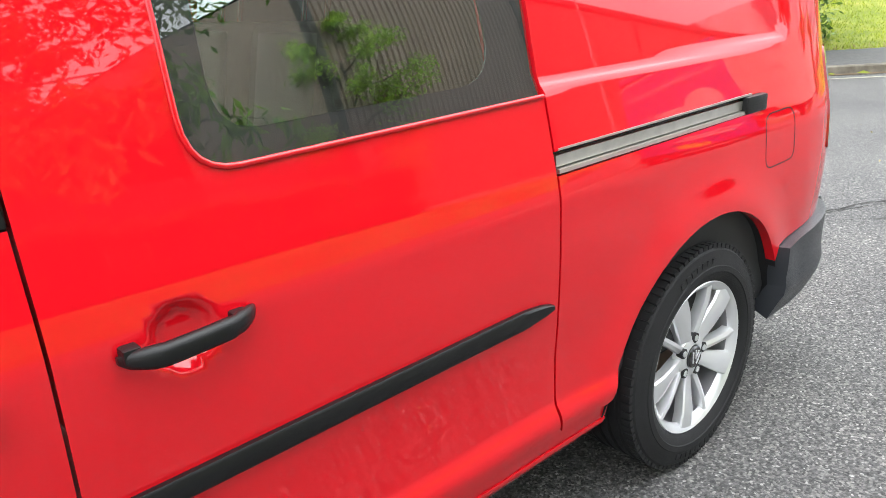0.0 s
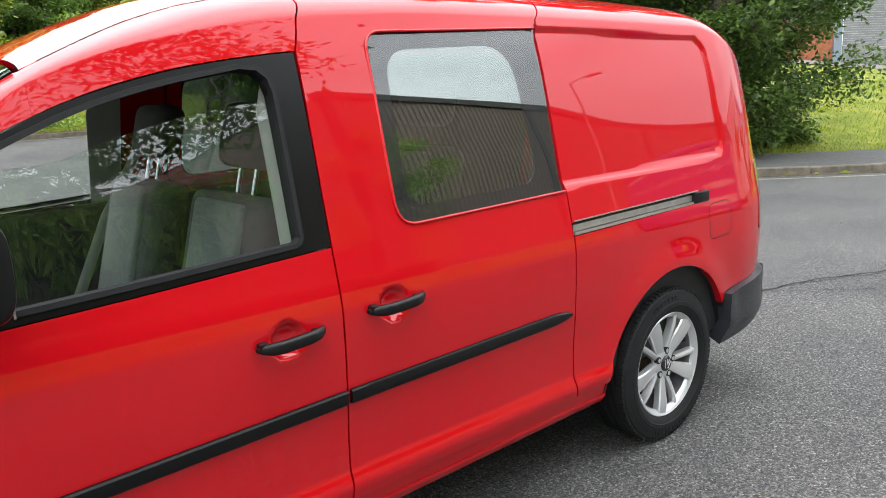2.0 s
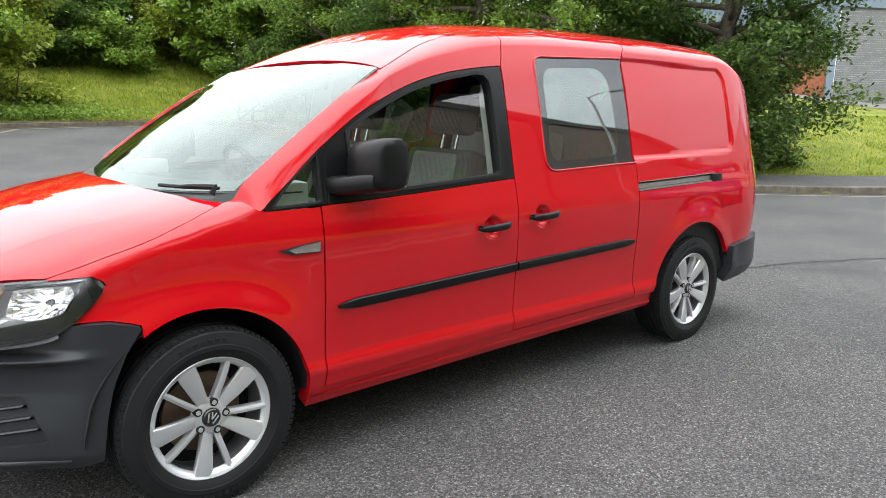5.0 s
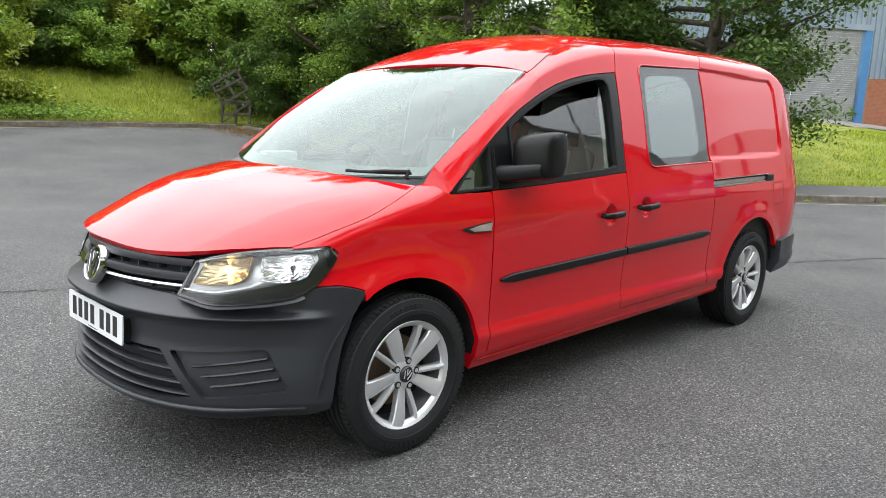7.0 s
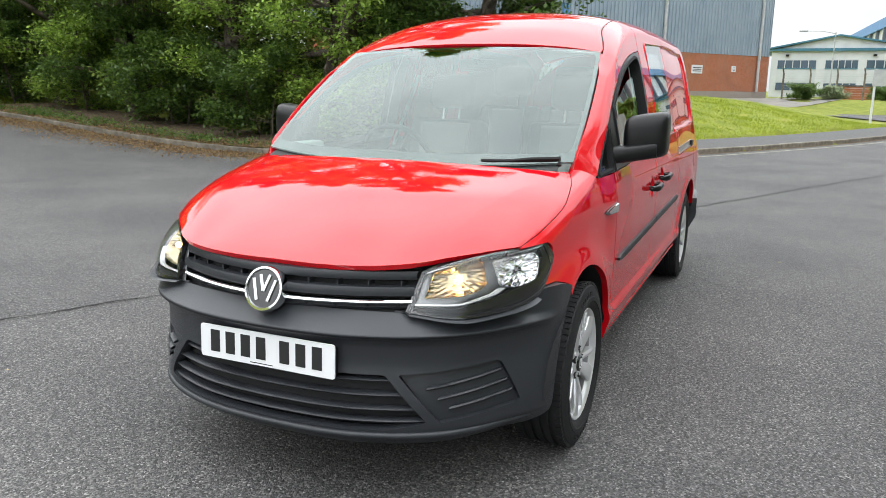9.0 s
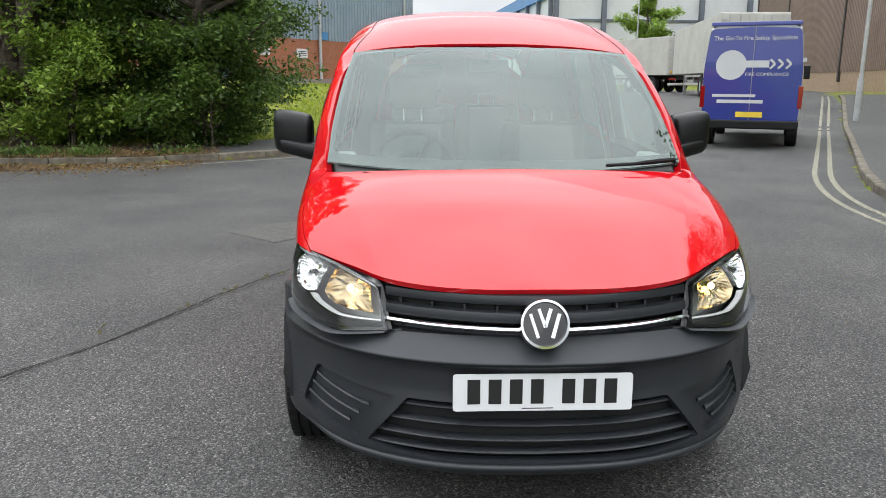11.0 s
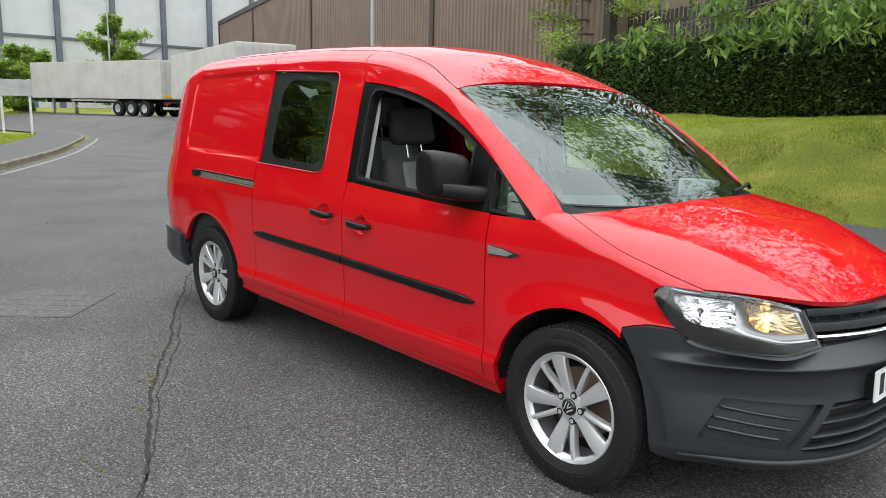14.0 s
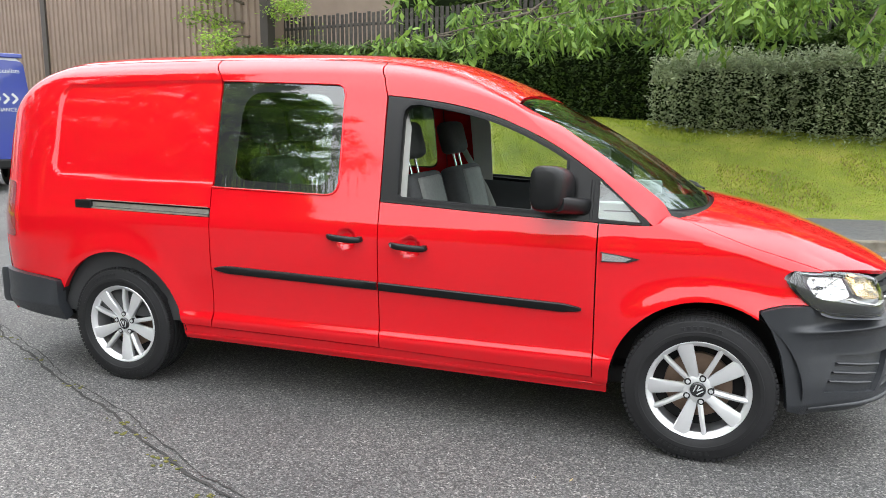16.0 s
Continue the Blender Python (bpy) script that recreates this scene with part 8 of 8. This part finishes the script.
def panel_van():
    """A tall van with a blue rear and silver-white sides."""
    ob = tagged(new("panel_van"), "tall silver-white van with blue lettered rear doors parked by the kerb", "van")
    ob.matrix_world = plan_pose(12.95, -6.65, 0.0, 0.90, -0.436)
    W, H, L = 0.98, 2.56, 5.9
    bm = bmesh.new()
    rows = []
    for x, z1, w, z0 in ((0.0, H - 0.05, W - 0.02, 0.55), (0.12, H, W, 0.5), (4.2, H, W, 0.45), (4.5, H - 0.06, W, 0.42), (5.2, 1.62, W - 0.02, 0.42), (5.7, 1.25, W - 0.08, 0.42), (5.95, 1.0, W - 0.2, 0.45)):
        ring = []
        for yy, zz in ((-0.86, 0.0), (-0.98, 0.06), (-1.0, 0.35), (-0.985, 0.55), (-0.93, 0.85), (-0.88, 0.955), (-0.76, 1.0), (0.0, 1.012), (0.76, 1.0), (0.88, 0.955), (0.93, 0.85), (0.985, 0.55), (1.0, 0.35), (0.98, 0.06), (0.86, 0.0)):
            ring.append(bm.verts.new((x, yy * w, z0 + (z1 - z0) * zz)))
        rows.append(ring)
    for a, b in zip(rows, rows[1:]):
        for k in range(14):
            bm.faces.new((a[k], b[k], b[k + 1], a[k + 1]))
    bm.faces.new(rows[0])
    bm.faces.new(rows[-1][::-1])
    bmesh.ops.recalc_face_normals(bm, faces=bm.faces)
    part("body", bm, M_VANWHITE, ob, "silver-white body sides", smooth=35)
    for s in (-1, 1):
        bm = bmesh.new()
        prism(bm, rounded([(0.008, 0.55, 0.02), (0.93, 0.55, 0.05), (0.955, 1.6, 0.3), (0.86, 2.44, 0.1), (0.008, 2.48, 0.02)]), 0.03, Matrix.Translation((-0.002, 0, 0)) @ Matrix(((0, 0, -1, 0), (s, 0, 0, 0), (0, 1, 0, 0), (0, 0, 0, 1))))
        bmesh.ops.recalc_face_normals(bm, faces=bm.faces)
        d = part("rear_door", bm, M_VANBLUE, ob, "dark blue rear door")
        part("hinge", box(bmesh.new(), -0.05, 0.03, min(s * 0.93, s * 1.0), max(s * 0.93, s * 1.0), 1.78, 1.86), M_VANWHITE, d)
        part("tail_lamp", box(bmesh.new(), -0.04, 0.06, min(s * 0.90, s * 0.99), max(s * 0.90, s * 0.99), 0.85, 1.3, 0.01), M_REDLAMP, ob, "red tail lamp")
        for xx in (1.25, 4.95):
            lorry_wheel(ob, None, xx, s * 0.86, 0.34, 0.24)
        part("door_mirror", box(bmesh.new(), 4.72, 4.84, min(s * 1.02, s * 1.22), max(s * 1.02, s * 1.22), 1.45, 1.8, 0.03), M_BLACK, ob, "black door mirror")
        part("side_glass", box(bmesh.new(), 4.25, 4.95, min(s * 0.955, s * 0.985), max(s * 0.955, s * 0.985), 1.5, 2.05, 0.01), M_FARGLASS, ob)
    part("rear_roof_lip", box(bmesh.new(), -0.03, 0.3, -0.86, 0.86, 2.50, 2.585, 0.02), M_VANBLUE, ob, "dark blue roof lip")
    part("rear_bumper", box(bmesh.new(), -0.12, 0.1, -0.96, 0.96, 0.42, 0.60, 0.03), M_BLACK, ob)
    part("number_plate", box(bmesh.new(), -0.045, -0.03, -0.26, 0.26, 0.66, 0.77), plain("yellow_plate", (0.75, 0.55, 0.05), rough=0.4), ob, "yellow number plate")
    # writing on the rear doors: x to the reader's right is -y here
    rd = lambda y, z: Matrix.Translation((-0.037, y, z)) @ Matrix(((0, 0, -1, 0), (-1, 0, 0, 0), (0, 1, 0, 0), (0, 0, 0, 1)))
    lettering("The Go-To Fire Safety Specialists", 0.118, rd(0.0, 2.22), M_WHITE, ob)
    lettering("FIRE COMPLIANCE", 0.10, rd(-0.28, 1.50), M_WHITE, ob)
    for k in range(3):
        for sgn in (1, -1):
            m = rd(-0.42 - 0.15 * k, 1.74) @ Matrix.Rotation(radians(-45 * sgn), 4, "Z")
            part("arrow_bar", box(bmesh.new(), -0.13, 0.0, -0.022, 0.022, 0, 0.004, 0.0, m), M_WHITE, ob)
    disc = bmesh.new()
    bmesh.ops.create_circle(disc, cap_ends=True, segments=32, radius=0.3, matrix=rd(0.42, 1.72))
    part("emblem_disc", disc, M_WHITE, ob, "plain white disc")
    part("emblem_bar", box(bmesh.new(), -0.42, 0.36, -0.07, 0.07, 0, 0.004, 0.0, rd(0.05, 1.74)), M_WHITE, ob)
    part("text_bar", box(bmesh.new(), -0.55, 0.30, -0.028, 0.028, 0, 0.004, 0.0, rd(0.2, 1.10)), M_WHITE, ob)
    part("text_bar", box(bmesh.new(), -0.45, 0.45, -0.035, 0.035, 0, 0.004, 0.0, rd(0.2, 0.98)), M_WHITE, ob)


panel_van()


# ---- street furniture ----
def lamp_post(x, y, h, arm, label):
    z = ground_at(x, y)
    ob = tagged(new("street_lamp"), label, "street lamp")
    ob.location = (x, y, z)
    part("base", cyl(bmesh.new(), (0, 0, -0.1), (0, 0, 1.3), 0.095, 0.095, 14), M_GALV, ob, smooth=40)
    part("post", cyl(bmesh.new(), (0, 0, 1.25), (0, 0, h), 0.062, 0.045, 14), M_GALV, ob, smooth=40)
    part("arm", tube(bmesh.new(), [(0, 0, h - 0.1), (arm[0] * 0.5, arm[1] * 0.5, h + 0.1), (arm[0], arm[1], h + 0.12)], 0.03, 8), M_GALV, ob, smooth=40)
    part("lantern", box(bmesh.new(), -0.35, 0.35, -0.14, 0.14, -0.07, 0.07, 0.05, plan_pose(arm[0] * 1.15, arm[1] * 1.15, h + 0.1, arm[0], arm[1])), M_GALV, ob, smooth=40)


lamp_post(20.3, -13.3, 8.0, (0.5, 0.9), "grey steel street lamp behind the kerb")
lamp_post(72.5, -4.6, 5.6, (-0.4, 2.2), "grey steel street lamp beyond the grass")
lamp_post(60.0, -17.8, 8.5, (-0.3, 1.0), "grey steel street lamp by the trailers")

edge_row = [p for p in offset_row(along(SOUTH, 0.62), 1.95) if 16.5 < p[0] < 21.5]
edging = tagged(new("edging"), "upright pale concrete edging boards behind the pavement", "edging", kind="structure")
for (x0, y0), (x1, y1) in zip(edge_row, edge_row[1:]):
    m = Matrix.Translation(((x0 + x1) / 2, (y0 + y1) / 2, 0.10)) @ Matrix.Rotation(math.atan2(y1 - y0, x1 - x0), 4, "Z")
    part("board", box(bmesh.new(), -0.30, 0.30, -0.03, 0.03, 0.0, 0.42 + random.uniform(-0.03, 0.03), 0.01, m, 1), M_KERB, edging)

name_board = tagged(new("road_sign"), "grey-backed road name board on two white posts", "sign")
name_board.matrix_world = plan_pose(34.15, -5.2, 0.62, -0.05, -1.0)
for s in (-0.53, 0.53):
    part("post", box(bmesh.new(), s - 0.045, s + 0.045, -0.045, 0.045, -0.8, 1.75, 0.01), M_WHITE, name_board)
part("board", box(bmesh.new(), -0.62, 0.62, -0.09, -0.046, 1.05, 1.72, 0.01), M_GALV, name_board, "grey back of the board")

# wire fence beside the far yard
fence = tagged(new("wire_fence"), "wire fence on concrete posts before a yard", "fence")
fpts = [(66.3, -0.9), (67.0, -2.9), (67.7, -4.9), (68.4, -6.9), (69.1, -8.9), (69.8, -10.9)]
for (x, y) in fpts:
    z = ground_at(x, y)
    bm = box(bmesh.new(), x - 0.07, x + 0.07, y - 0.07, y + 0.07, z - 0.1, z + 2.1, 0.01)
    tube(bm, [(x, y, z + 2.05), (x - 0.35, y + 0.1, z + 2.5)], 0.06, 4)
    part("post", bm, M_KERB, fence, "concrete post with a cranked top")
for k in range(11):
    bm = bmesh.new()
    tube(bm, [(x, y, ground_at(x, y) + 0.15 + 0.19 * k) for x, y in fpts], 0.008, 4)
    part("wire", bm, M_GALV, fence)

# dark slatted fence behind the hedge
slats = tagged(new("slat_fence"), "tall dark timber slat fence behind the hedge", "fence")
bm = box(bmesh.new(), -0.055, 0.055, -0.012, 0.012, 0.0, 3.1, 0.006, None, 1)
slat_mesh = bpy.data.meshes.new("slat")
bm.to_mesh(slat_mesh)
bm.free()
slat_mesh.materials.append(M_FENCE)
frow = [(13.2, -18.2), (8.0, -17.1), (2.0, -16.0), (-10.0, -14.8)]
for i, (x, y) in enumerate(along(frow, 0.17)):
    ob = new("slat", slat_mesh)
    ob.parent = slats
    ob.matrix_local = Matrix.Translation((x, y, 1.45 + random.uniform(-0.03, 0.03))) @ Matrix.Rotation(-0.18 + random.uniform(-0.05, 0.05), 4, "Z")
for z in (1.9, 3.1, 4.2):
    bm = bmesh.new()
    tube(bm, [(x, y - 0.05, z) for x, y in frow], 0.05, 4)
    part("fence_rail", bm, M_FENCE, slats)
for i, (x, y, h) in enumerate([(6.0, -20.0, 9.5), (1.5, -19.0, 9.0), (-3.0, -18.2, 9.5), (-7.5, -17.0, 9.0), (-11.5, -15.5, 8.5)]):
    tree(x, y, h, 3.0, 9000, 0.2, M_LEAF_D, "tall dark tree behind the slatted fence", 0.05, 110 + i, 1, 30, coarse=True)

# broken pallets leaning at the corner of the car park
def pallet(m, label, boards, braces):
    ob = tagged(new("pallet"), label, "pallet", "old pallets")
    ob.matrix_world = m
    for x in (-0.56, 0.0, 0.56):
        part("bearer", box(bmesh.new(), x - 0.045, x + 0.045, -0.5, 0.5, 0.022, 0.09, 0.004), M_WOOD, ob)
    for y, lean in boards:
        part("board", box(bmesh.new(), -0.62, 0.62, -0.045, 0.045, 0.09, 0.112, 0.003, Matrix.Translation((0, y, 0)) @ Matrix.Rotation(radians(lean), 4, "Z")), M_WOOD, ob)
    for a in braces:
        part("brace", box(bmesh.new(), -0.72, 0.72, -0.04, 0.04, 0.113, 0.133, 0.003, Matrix.Rotation(radians(a), 4, "Z")), M_WOOD, ob)


pz = ground_at(10.35, 18.65)
pallet(Matrix.Translation((10.35, 18.62, pz + 0.37)) @ Matrix.Rotation(radians(-49), 4, "Z") @ Matrix.Rotation(radians(84), 4, "X") @ Matrix.Scale(0.78, 4), "weathered dark timber pallet standing on its edge", ((-0.45, 0), (-0.05, 2), (0.45, -1)), (38,))
pallet(Matrix.Translation((10.22, 18.74, pz + 1.13)) @ Matrix.Rotation(radians(-49), 4, "Z") @ Matrix.Rotation(radians(80), 4, "X") @ Matrix.Rotation(radians(32), 4, "Z") @ Matrix.Scale(0.78, 4), "weathered timber pallet propped crookedly on another", ((-0.45, 1), (0.1, -3), (0.45, 0)), ())
